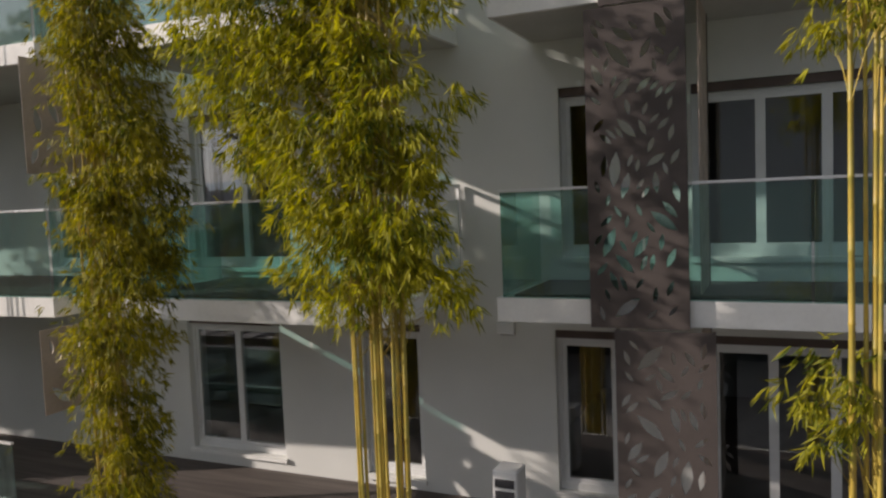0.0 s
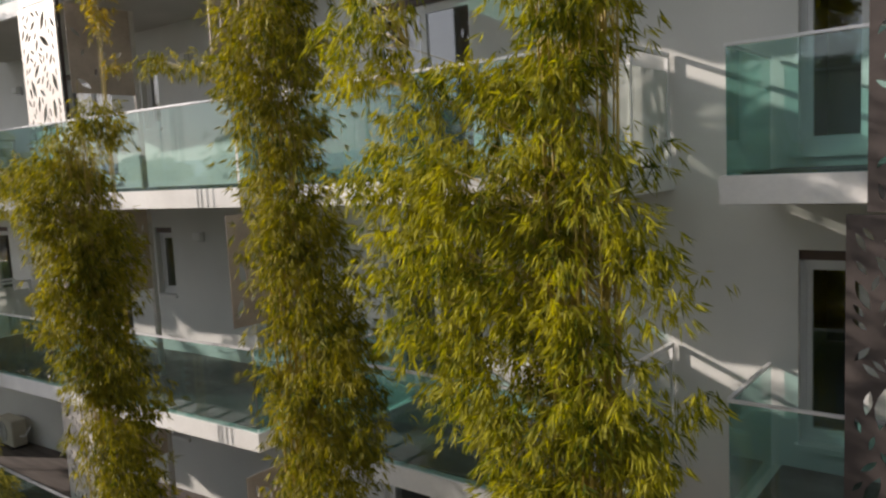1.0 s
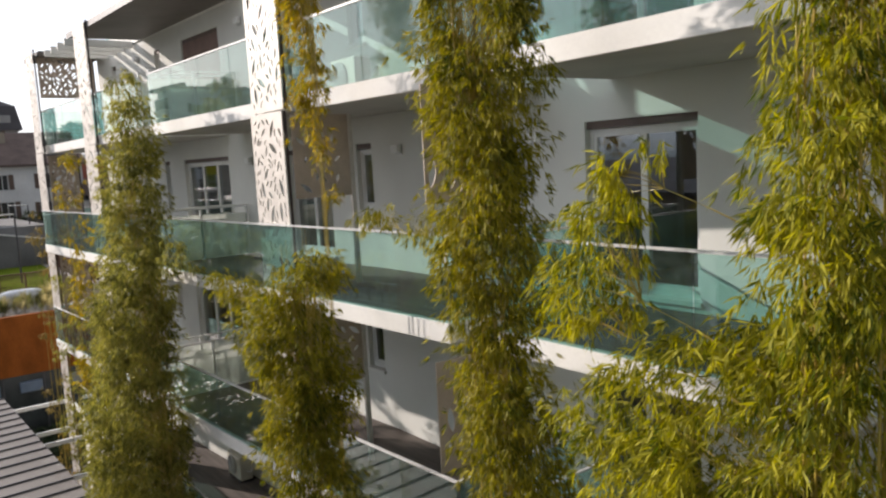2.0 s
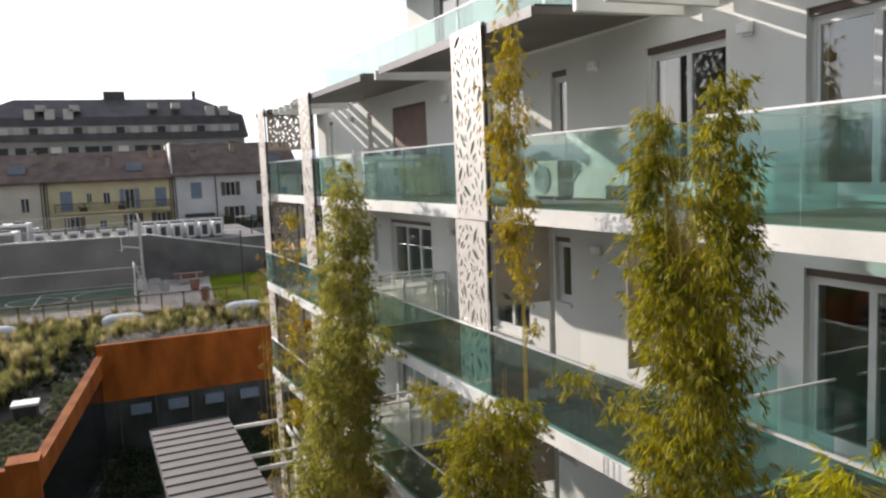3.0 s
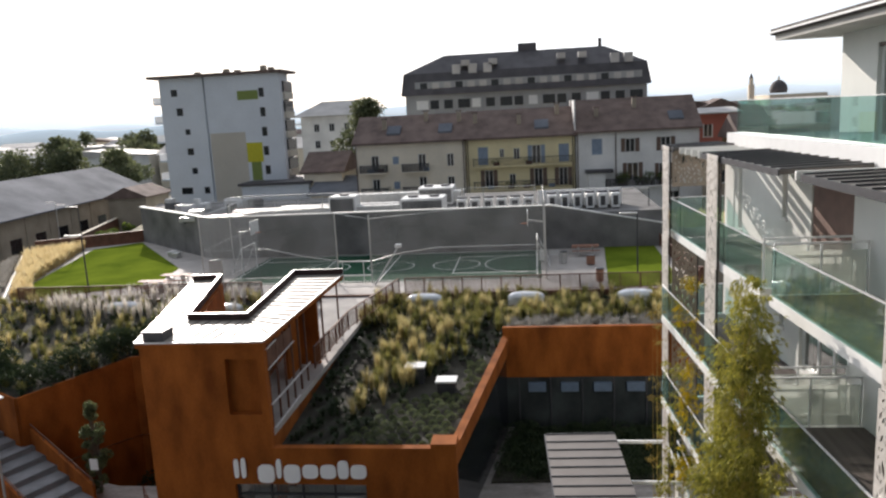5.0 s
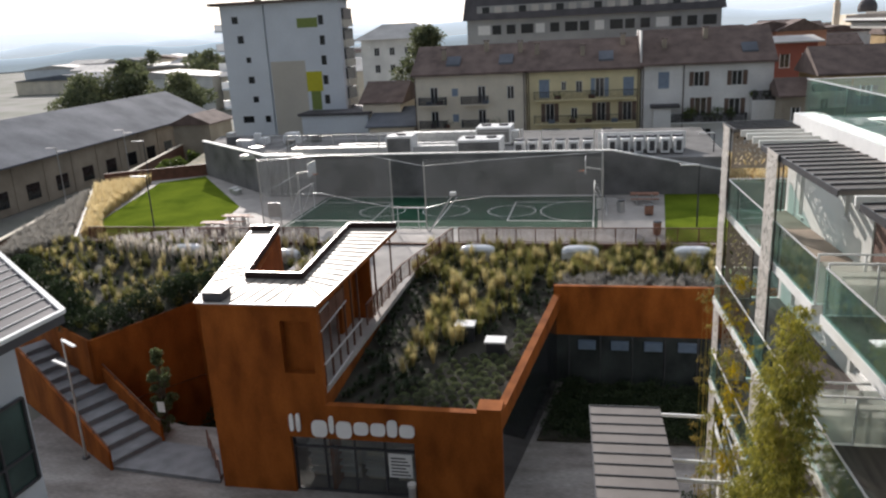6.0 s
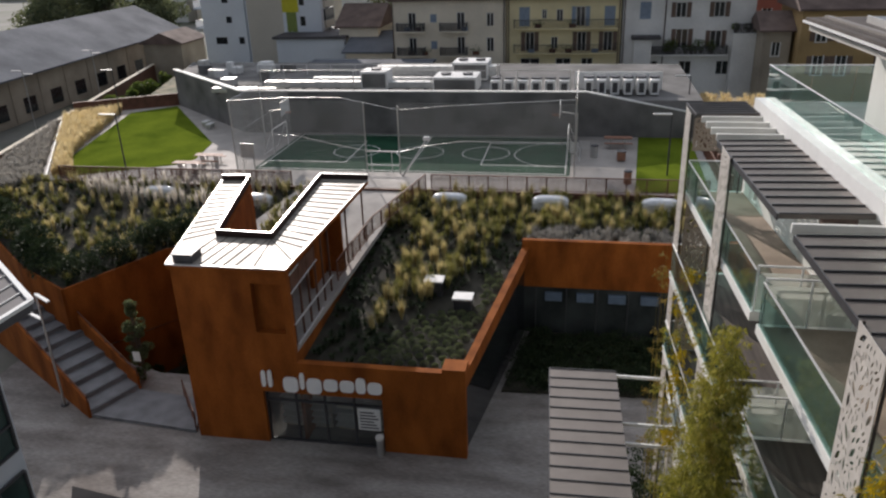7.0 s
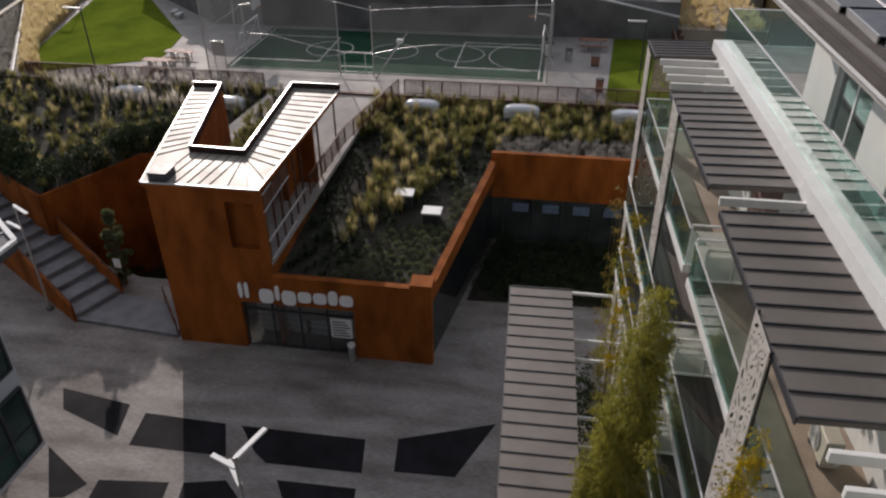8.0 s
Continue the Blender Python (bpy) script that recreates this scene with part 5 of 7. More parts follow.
bamboo("tall yellow-green bamboo clump with golden canes", -0.25, 6.75, 15, 14.2,
       [(6.85, -0.35, 0.3), (7.3, -0.42, 0.6), (8.0, -0.68, 0.82), (8.8, -0.98, 0.95), (9.3, -1.18, 1.25), (9.8, -1.12, 1.25), (10.2, -1.02, 1.1), (10.6, -0.75, 0.75), (10.75, -0.33, 0.4), (11.3, -0.3, 0.42), (12.4, -0.3, 0.4), (13.5, -0.3, 0.34), (14.2, -0.3, 0.15)], 5, M["bamboo_leaf"], 0.03, 0.36, ry=0.5,
       lobes=[(-1.8, 11.2, 0.36, 0.55, 18), (-1.9, 10.8, 0.36, 0.35, 16), (-1.55, 11.7, 0.25, 0.22, 6), (0.5, 8.5, 0.14, 0.14, 3), (0.48, 7.15, 0.16, 0.3, 6), (0.4, 9.2, 0.16, 0.25, 4), (0.25, 9.5, 0.2, 0.4, 6), (-0.1, 8.0, 0.36, 0.8, 34), (-0.1, 9.4, 0.4, 0.8, 36), (-0.12, 11.4, 0.34, 1.0, 34), (-0.12, 13.0, 0.3, 0.9, 22), (0.0, 7.4, 0.35, 0.4, 16), (0.22, 7.5, 0.28, 0.5, 18), (0.2, 8.4, 0.28, 0.55, 18)], fore=0.2, density=104, lsize=0.98)
bamboo("tall dense green bamboo clump", -3.55, 7.0, 13, 14.5,
       [(4.4, -3.4, 0.34), (6.4, -3.35, 0.46), (7.0, -3.2, 0.66), (7.6, -3.12, 0.76), (8.2, -3.12, 0.76), (8.9, -3.2, 0.64), (9.5, -3.36, 0.48), (10.1, -3.48, 0.4), (10.6, -3.55, 0.42), (11.2, -3.5, 0.56), (11.9, -3.5, 0.58), (12.4, -3.57, 0.56), (12.8, -3.6, 0.46)], 7, M["bamboo_leaf_deep"], 0.02, 0.34,
       lobes=[(-3.98, 13.25, 0.19, 0.85, 74), (-3.17, 13.5, 0.21, 0.95, 80), (-4.67, 11.15, 0.2, 0.1, 4), (-5.27, 11.2, 0.28, 0.12, 6), (-3.0, 12.7, 0.25, 0.35, 16)], density=165, lsize=0.88, ry=(0.36, 0.46))
bamboo("thin bamboo stems with dry orange leaves", -7.35, 7.42, 4, 16.2,
       [(11.4, -7.1, 0.05), (12.0, -7.3, 0.12), (12.5, -7.4, 0.2), (13.2, -7.55, 0.26), (14.1, -7.6, 0.25), (14.9, -7.55, 0.2), (15.3, -7.55, 0.14), (15.8, -7.5, 0.06)], 11, M["bamboo_leaf_dry"], 0.017, 0.14, density=165)
bamboo("short bushy grey-green bamboo", -6.7, 6.65, 11, 11.2,
       [(4.6, -6.3, 0.4), (6.3, -6.1, 0.4), (7.5, -6.3, 0.5), (8.1, -6.6, 0.55), (9.1, -6.7, 0.62), (9.7, -6.9, 0.66), (10.1, -7.0, 0.55), (10.4, -7.0, 0.35), (10.6, -6.8, 0.2)], 13, M["bamboo_leaf_deep"], 0.014, 0.4,
       lobes=[(-8.6, 10.15, 0.8, 0.25, 26), (-6.1, 10.6, 0.28, 0.3, 22)], density=150, lsize=0.92)
bamboo("tall leafy bamboo in front of the balconies", -13.9, 6.95, 13, 14.0,
       [(2.4, -14.3, 0.9), (5.0, -14.4, 1.1), (7.5, -14.4, 1.25), (9.5, -14.2, 1.2), (10.6, -14.1, 1.12), (11.6, -14.0, 1.05), (12.4, -13.95, 0.9), (13.2, -13.85, 0.62), (13.8, -13.8, 0.2)], 17, M["bamboo_leaf_grey"], 0.018, 0.45, density=56, lsize=1.08, ry=(1.15, 0.33), drift=(-0.55, 0.0),
       lobes=[(-16.6, 9.4, 0.7, 0.8, 16), (-16.0, 7.6, 0.7, 0.9, 16), (-12.0, 10.3, 0.35, 0.4, 10)])
bamboo("sparse yellowing bamboo beside a metal screen", -19.3, 6.75, 5, 12.6, [(6.5, -19.3, 0.35), (9.0, -19.3, 0.4), (12.4, -19.4, 0.25)], 19, M["bamboo_leaf_dry"], 0.014, 0.35, density=22, lsize=1.2)
bamboo("golden bamboo canes with leafy tops", 3.1, 6.6, 4, 13.0, [(8.6, 3.1, 0.4), (11.0, 3.1, 0.5), (13.0, 3.1, 0.2)], 23, M["bamboo_leaf"], 0.035, 0.14, lobes=[(2.85, 6.45, 0.32, 0.25, 10)])
bamboo("low leafy bamboo in the planter", -10.2, 6.4, 8, 6.4, [(0.8, -10.2, 0.6), (4.5, -10.2, 0.7), (6.3, -10.2, 0.3)], 29, M["bamboo_leaf_grey"], 0.012, 0.5, density=41, lsize=1.3)
bamboo("low leafy bamboo in the planter", -16.5, 6.6, 7, 7.4, [(0.8, -16.5, 0.6), (5.0, -16.5, 0.7), (7.2, -16.5, 0.3)], 31, M["bamboo_leaf_deep"], 0.012, 0.5, density=41, lsize=1.3)
bamboo("slim yellowing bamboo by the end screen", -24.4, 6.7, 4, 11.4, [(2.0, -24.4, 0.4), (8.0, -24.4, 0.4), (11.2, -24.4, 0.2)], 37, M["bamboo_leaf_brown"], 0.014, 0.3, density=8, lsize=1.1)
bamboo("slim yellowing bamboo by the end screen", -22.2, 6.8, 5, 9.6, [(1.5, -22.2, 0.4), (6.0, -22.2, 0.45), (9.4, -22.2, 0.2)], 38, M["bamboo_leaf_grey"], 0.012, 0.4, density=14, lsize=1.15)


def tufts(name, label, pts, blades, h, spread, width, material, seed, droop=0.35, plumes=0.0):
    """Grass tufts of many curved blades; pts: places."""
    rng = np.random.RandomState(seed)
    pts = np.array(pts)
    n = len(pts) * blades
    P = np.repeat(pts, blades, 0)
    size = np.repeat(rng.uniform(0.65, 1.25, len(pts)), blades)
    ang = rng.uniform(0, 2 * math.pi, n)
    out = np.stack([np.cos(ang), np.sin(ang), 0 * ang], 1)
    H = h * size * rng.uniform(0.6, 1.1, n)
    R = spread * size * rng.uniform(0.15, 1.0, n)
    s = np.stack([-np.sin(ang), np.cos(ang), 0 * ang], 1) * (width * rng.uniform(0.6, 1.2, n))[:, None] / 2
    up = np.array([0, 0, 1.0])
    b = P + out * (0.12 * R)[:, None]
    m = P + out * (0.45 * R)[:, None] + up * (0.65 * H)[:, None]
    t = P + out * R[:, None] + up * (H * (1 - droop * rng.uniform(0, 1, n)))[:, None]
    v = np.stack([b - s, b + s, m + s, m - s, t], 1).reshape(-1, 3)
    me = bpy.data.meshes.new(name)
    me.vertices.add(5 * n)
    me.vertices.foreach_set("co", v.astype(np.float32).ravel())
    i = np.arange(n, dtype=np.int32)[:, None] * 5
    quads, tris = i + np.array([[0, 1, 2, 3]]), i + np.array([[3, 2, 4]])
    loops = np.concatenate([quads, tris], 1).ravel()
    me.loops.add(7 * n)
    me.loops.foreach_set("vertex_index", loops.astype(np.int32))
    me.polygons.add(2 * n)
    starts = (np.arange(n, dtype=np.int32)[:, None] * 7 + np.array([[0, 4]])).ravel()
    me.polygons.foreach_set("loop_start", starts.astype(np.int32))
    me.update(calc_edges=True)
    me.materials.append(material)
    return tagged(new(name, me), label, "grass", kind="stuff")


def slope(x, y):
    """Height of the planted roof."""
    if y < -9:
        return 3.95 + (min(max(-33.5 - x, 0), 12) / 12) * 1.8
    if x > -38:
        return 3.95 + (-26.35 - x) / 11.6 * 0.95
    return 5.0 + min(-38 - x, 7) / 7 * 0.35


def scatter(n, x0, x1, y0, y1, ok, seed):
    rng = random.Random(seed)
    out = []
    while len(out) < n:
        x, y = rng.uniform(x0, x1), rng.uniform(y0, y1)
        if ok(x, y, rng):
            out.append((x, y, slope(x, y)))
    return out


def in_roof(x, y):
    return x < -26.7 and y > -7.9 and (y < -1.2 + (-26 - x) * 0.152 if x > -38.1 else y < 11.6) and x > -45.5


def in_shrubs(x, y):
    """The part of the roof that is set with rows of small shrubs."""
    return x > -35.2 and y > max(-5.9, -2.5 - (x + 33) * 0.55)


tall = scatter(500, -45.4, -27.6, -7.9, 11.5, lambda x, y, r: in_roof(x, y) and (x < -40 or y > -5.7) and (x < -39 or y < -3.1 - (x + 33) * 0.55 + r.uniform(-1, 0.6)) and not (x < -38 and x > -40.3 and y > 1.0), 1)
tufts("planted_grass", "tall green and golden ornamental grasses on the roof", [p for i, p in enumerate(tall) if i % 3], 130, 1.0, 0.5, 0.02, M["grass"], 2, 0.6)
tufts("planted_grass", "golden feathery grasses on the roof", tall[::3], 110, 1.2, 0.42, 0.018, M["plume"], 3, 0.4)
tufts("planted_grass", "pale grey lavender-like planting along the court edge", scatter(330, -40.3, -38.15, 0.9, 11.6, lambda x, y, r: in_roof(x, y), 4), 64, 0.72, 0.36, 0.025, M["grass_grey"], 5, 0.5)
tufts("planted_grass", "dark green ground cover between the grasses", scatter(1000, -45.4, -26.8, -7.9, 11.5, lambda x, y, r: in_roof(x, y) and not in_shrubs(x, y), 6), 26, 0.32, 0.42, 0.04, M["shrub"], 7)


def shrub_domes(name, label, pts, leaves, r, seed, material, fine=1.0):
    rng = np.random.RandomState(seed)
    P = np.repeat(np.array(pts), leaves, 0)
    n = len(P)
    u = rng.normal(0, 1, (n, 3))
    u[:, 2] = np.abs(u[:, 2])
    u /= np.linalg.norm(u, axis=1, keepdims=True)
    s = np.repeat(rng.uniform(0.6, 1.2, len(pts)), leaves)[:, None] * r
    base = P + u * s * np.array([1, 1, 0.8]) * rng.uniform(0.75, 1.0, (n, 1))
    ob = leaf_mesh(name, base, (u if fine == 1.0 else 0.35 * u) + rng.normal(0, 0.5, (n, 3)), rng.normal(0, 1, (n, 3)), rng.uniform(0.06, 0.12, n) * (r / 0.3) ** 0.5 * fine, rng.uniform(0.035, 0.06, n) * (r / 0.3) ** 0.5 * fine, material)
    return tagged(ob, label, "shrubs", kind="stuff")


SPOTS = [(-27.0 - 0.53 * i + 0.07 * math.sin(j * 2.3 + i), -7.0 + 0.53 * j + (0.26 if i % 2 else 0) + 0.05 * math.sin(i * 3.1 + j), slope(-27 - 0.53 * i, -4) + 0.06) for i in range(16) for j in range(18)]
shrub_domes("low_shrubs", "rows of small rounded grey-green shrubs", [p for p in SPOTS if in_roof(p[0], p[1] + 0.15) and in_shrubs(p[0], p[1] - 0.2) and not (p[0] < -31.7 and -4.1 < p[1] < -1.1)], 620, 0.25, 8, M["shrub_tuft"], 0.55)

# planted bank beside the stairs
BANK = [(-45.6, -36.0), (-40.2, -36.0), (-34.4, -28.1), (-32.1, -23.9), (-37.0, -20.3), (-37.5, -16.4), (-45.6, -15.2)]
bank = part("planted_bank", PR(BANK, 0.0, [slope(p[0], p[1]) for p in BANK]), M["soil"])
tagged(bank, "sloping planted bank of dark soil", "bank", kind="structure")
for a, b in zip(BANK[1:5], BANK[2:6]):
    d = (Vector(b) - Vector(a)).normalized()
    o = Vector((d.y, -d.x)) * -0.12
    za, zb = slope(*a) + 0.18, slope(*b) + 0.18
    w = part("wall_retaining", PR([a, b, tuple(Vector(b) - o), tuple(Vector(a) - o)], 0.0, [za, zb, zb, za]), M["corten"])
    tagged(w, "rust-brown steel retaining wall", "wall", kind="structure")


def in_bank(x, y):
    inside = False
    for (ax, ay), (bx, by) in zip(BANK, BANK[1:] + BANK[:1]):
        if (ay > y) != (by > y) and x < (bx - ax) * (y - ay) / (by - ay) + ax:
            inside = not inside
    return inside


bpts = scatter(520, -45.5, -32.3, -36, -15.5, lambda x, y, r: in_bank(x + 0.3, y) and in_bank(x - 0.3, y), 9)
tufts("planted_grass", "green and golden ornamental grasses on the bank", bpts[:260], 60, 0.85, 0.6, 0.026, M["grass"], 10, 0.7)
tufts("planted_grass", "golden feathery grasses on the bank", bpts[260:350], 40, 1.0, 0.4, 0.024, M["plume"], 11, 0.2)
tufts("planted_grass", "dark green low planting on the bank", bpts[350:], 40, 0.5, 0.55, 0.05, M["shrub"], 12)
tufts("planted_grass", "pale pampas plumes at the top of the bank", [(x, y, slope(x, y)) for x, y in ((-43.6 + 1.3 * math.sin(i * 3.1), -29.5 + 0.26 * i) for i in range(52))], 36, 1.45, 0.45, 0.04, M["pampas"], 13, 0.2)

# dry meadow strips west of the lawn
def strip(n, poly, seed, z):
    rng = random.Random(seed)
    out = []
    xs, ys = [p[0] for p in poly], [p[1] for p in poly]
    while len(out) < n:
        x, y = rng.uniform(min(xs), max(xs)), rng.uniform(min(ys), max(ys))
        inside = False
        for (ax, ay), (bx, by) in zip(poly, poly[1:] + poly[:1]):
            if (ay > y) != (by > y) and x < (bx - ax) * (y - ay) / (by - ay) + ax:
                inside = not inside
        if inside:
            out.append((x, y, z))
    return out


STRAW = [(-46.2, -34.2), (-63.4, -45.2), (-67.3, -41.6), (-52, -36.6), (-47.1, -33.2)]
GREY = [(-45.8, -34.8), (-63.0, -45.7), (-61.2, -45.0), (-46.0, -39.9), (-41.0, -36.9)]
tagged(part("meadow_bed", PR(GREY, 0.0, PZ - 0.1), M["soil"]), "earth bed of the meadow strip", "bed", kind="structure")
tufts("meadow_grass", "straw-yellow dry meadow grass", strip(1500, STRAW, 14, PZ + 0.02), 36, 1.05, 0.4, 0.028, M["straw"], 15, 0.5)
tufts("meadow_grass", "grey dry meadow grass", strip(1000, GREY, 16, PZ - 0.1), 34, 0.8, 0.36, 0.026, M["grass_grey"], 17, 0.5)
tagged(part("meadow_edge", BM((-45.9, -34.5, PZ + 0.12), (-63.5, -45.6, PZ + 0.12), 0.12, 0.3), M["steel"]), "pale metal edging of the meadow", "edging", kind="structure")

tagged(part("wall_lawn", BM((-66.3, -46.2, PZ + 0.5), (-71.8, -37.0, PZ + 0.5), 0.3, 1.3), M["corten_dark"]), "low dark brown wall behind the sloping lawn", "wall", kind="structure")
# hedge in the planter between canopy and terrace
shrub_domes("planter_hedge", "dark green planting in the long planter", [(-26 + 0.5 * i, 6.5 + 0.55 * math.sin(i * 1.9), 0.5 + 0.3 * math.sin(i * 2.7)) for i in range(66)], 260, 0.75, 18, M["shrub"])
hedge_rng = random.Random(19)
shrub_domes("court_hedge", "dark green planting in the sunken court", [p for p in ((-hedge_rng.uniform(31.8, 37.2), hedge_rng.uniform(-1.2, 9.5), hedge_rng.uniform(0.0, 0.25)) for i in range(330)) if p[1] > -0.3 - (p[0] + 26.4) * 0.156], 150, 0.6, 19, M["shrub"])
tagged(part("court_bed", PR([(-31.4, 0.2), (-31.9, 9.6), (-37.7, 9.6), (-37.6, 1.2)], 0.0, 0.12), M["soil"]), "dark earth bed of the sunken court", "bed", kind="structure")
edge_rng = random.Random(20)
EDGE = [(-39.6, -34.8), (-34.9, -28.0), (-32.7, -24.1), (-37.2, -20.7), (-37.9, -16.8)]
edge_pts = []
for (ax, ay), (bx, by) in zip(EDGE, EDGE[1:]):
    for i in range(int(math.hypot(bx - ax, by - ay) / 0.32)):
        k = edge_rng.uniform(0, 1)
        o = edge_rng.uniform(0.1, 1.6)
        x, y = ax + (bx - ax) * k - o, ay + (by - ay) * k - 0.15 * o
        edge_pts.append((x, y, slope(x, y) + edge_rng.uniform(0.2, 0.9)))
shrub_domes("low_shrubs", "dense dark green shrubs along the edge of the bank", edge_pts, 300, 0.95, 21, M["shrub"])


def tree(label, x, y, h, r, seed, material, base=0.0, clumps=26, per=150, leaf=0.28, trunk=0.2, low=0.35):
    rng = np.random.RandomState(seed)
    t = thing("tree", label, "tree", "trees", at=(x, y, base))
    bm = bmesh.new()
    top = base + h * 0.72
    n = 5
    prev = np.array([x, y, base])
    for i in range(n):
        q = np.array([x, y, base]) + np.array([rng.normal(0, 0.12), rng.normal(0, 0.12), (top - base) * (i + 1) / n])
        bar(bm, prev, q, trunk * (1 - 0.75 * i / n), 7, trunk * (1 - 0.75 * (i + 1) / n))
        prev = q
    part("trunk", bm, M["bark"], t)
    limbs = bmesh.new()
    B_, A_ = [], []
    for c in range(clumps):
        k = rng.uniform(low, 1.0)
        a = rng.uniform(0, 2 * math.pi)
        rad = r * math.sin(math.pi * min(0.97, (k - low) / (1 - low) * 0.8 + 0.17)) * rng.uniform(0.35, 1.0)
        q = np.array([x + rad * math.cos(a), y + rad * math.sin(a), base + h * k])
        bar(limbs, (x, y, base + h * (low * 0.7 + 0.45 * (k - low))), q, trunk * 0.3, 5, 0.02)
        cr = r * rng.uniform(0.22, 0.42)
        u = rng.normal(0, 1, (per, 3))
        u *= (rng.uniform(0.3, 1, (per, 1)) ** 0.5) / np.linalg.norm(u, axis=1, keepdims=True)
        B_.append(q + u * cr * np.array([1, 1, 0.75]))
        A_.append(u + rng.normal(0, 0.6, (per, 3)))
    part("limbs", limbs, M["bark"], t)
    B_, A_ = np.concatenate(B_), np.concatenate(A_)
    m = len(B_)
    leaf_mesh("crown", B_, A_, rng.normal(0, 1, (m, 3)), rng.uniform(0.7, 1.3, m) * leaf, rng.uniform(0.5, 0.9, m) * leaf, material, t)
    return t


for i, (x, y, h, r) in enumerate(((-150, -108, 12, 8), (-156, -101, 15, 7), (-150, -95, 13.5, 5.5), (-158, -90, 12, 6), (-150, -85, 12, 6), (-160, -117, 10, 8))):
    tree("broad dark green park tree", x, y, h, r, 40 + i, M["leaf_far"], clumps=30, per=130, leaf=0.7, trunk=0.35, low=0.25)
far_rng = random.Random(88)
for i in range(16):
    x = -far_rng.uniform(185, 360)
    tree("hazy distant tree among the roofs", x, x * far_rng.uniform(0.36, 0.62), far_rng.uniform(9, 15), far_rng.uniform(5, 9), 200 + i, M["leaf_far"], clumps=22, per=80, leaf=1.1, trunk=0.4, low=0.2)
tree("dark spreading conifer behind the houses", -115, -22.8, 19.5, 4.8, 51, M["leaf_far"], clumps=55, per=130, leaf=0.5, trunk=0.35, low=0.2)
tree("garden tree beside the houses", -112, -28, 11, 4, 52, M["leaf_far"], clumps=24, per=110, leaf=0.45, trunk=0.25)
tree("ivy-clad slim topiary in the sunken corner", -30.2, -18.7, 4.6, 0.6, 53, M["shrub_tuft"], clumps=46, per=190, leaf=0.09, trunk=0.07, low=0.05)

# planting in the open court of the tower
UB = [(-29.6, -12.3), (-29.6, -10.7), (-45.2, -11.4), (-45.2, -14.6), (-37.4, -14.4)]
tagged(part("planted_bed", PR(UB, 5.78, 5.9), M["soil"]), "dark planted bed inside the tower court", "bed", kind="structure")
tufts("planted_grass", "green and golden grasses inside the tower court", strip(130, UB, 61, 5.9), 50, 0.75, 0.5, 0.026, M["grass"], 62, 0.6)
tufts("planted_grass", "pale plumes inside the tower court", strip(26, UB, 63, 5.9), 30, 1.2, 0.4, 0.03, M["pampas"], 64, 0.2)

# ---- low town behind ----
def gable(name, label, cat, x0, x1, y0, y1, base, eave, ridge, wallm, roofm, along="y", over=0.5, group="", hip=0.0):
    """A simple gabled or hipped building with an overhanging roof."""
    g = thing(name, label, cat, group, at=((x0 + x1) / 2, (y0 + y1) / 2, base))
    part("wall", B(x0, x1, y0, y1, base, eave), wallm, g)
    a0, a1, b0, b1 = x0 - over, x1 + over, y0 - over, y1 + over
    if along == "y":
        r = [((a0 + a1) / 2, b0 + hip, ridge), ((a0 + a1) / 2, b1 - hip, ridge)]
        fs = [(0, 3, 5, 4), (1, 4, 5, 2), (0, 4, 1), (3, 2, 5)]
    else:
        r = [(a0 + hip, (b0 + b1) / 2, ridge), (a1 - hip, (b0 + b1) / 2, ridge)]
        fs = [(0, 4, 5, 1), (3, 2, 5, 4), (0, 3, 4), (1, 5, 2)]
    v = [(a0, b0, eave), (a1, b0, eave), (a1, b1, eave), (a0, b1, eave)] + r + [(a0, b0, eave - 0.2), (a1, b0, eave - 0.2), (a1, b1, eave - 0.2), (a0, b1, eave - 0.2)]
    fs += [(6, 9, 8, 7), (0, 1, 7, 6), (1, 2, 8, 7), (2, 3, 9, 8), (3, 0, 6, 9)]
    raw("roof", v, fs, roofm, g)
    return g


def openings(h, x, ys, z, w, hh, shutter=None, frame=True):
    """Framed windows on a wall that faces the court."""
    for y in ys:
        g = part("window", B(x + 0.004, x + 0.05, y, y + w, z, z + hh), M["far_glass"], h)
        if frame:
            bm = bmesh.new()
            box(bm, x + 0.052, x + 0.09, y - 0.06, y + 0.06, z - 0.06, z + hh + 0.06)
            box(bm, x + 0.052, x + 0.09, y + w - 0.06, y + w + 0.06, z - 0.06, z + hh + 0.06)
            box(bm, x + 0.052, x + 0.09, y + w / 2 - 0.04, y + w / 2 + 0.04, z, z + hh)
            box(bm, x + 0.052, x + 0.12, y - 0.1, y + w + 0.1, z - 0.16, z - 0.06)
            part("window_frame", bm, M["frame_white"], g)
        if shutter:
            for s in (y - w * 0.5 - 0.08, y + w + 0.08):
                part("shutter", B(x + 0.06, x + 0.1, s, s + w * 0.5, z, z + hh), shutter, g)


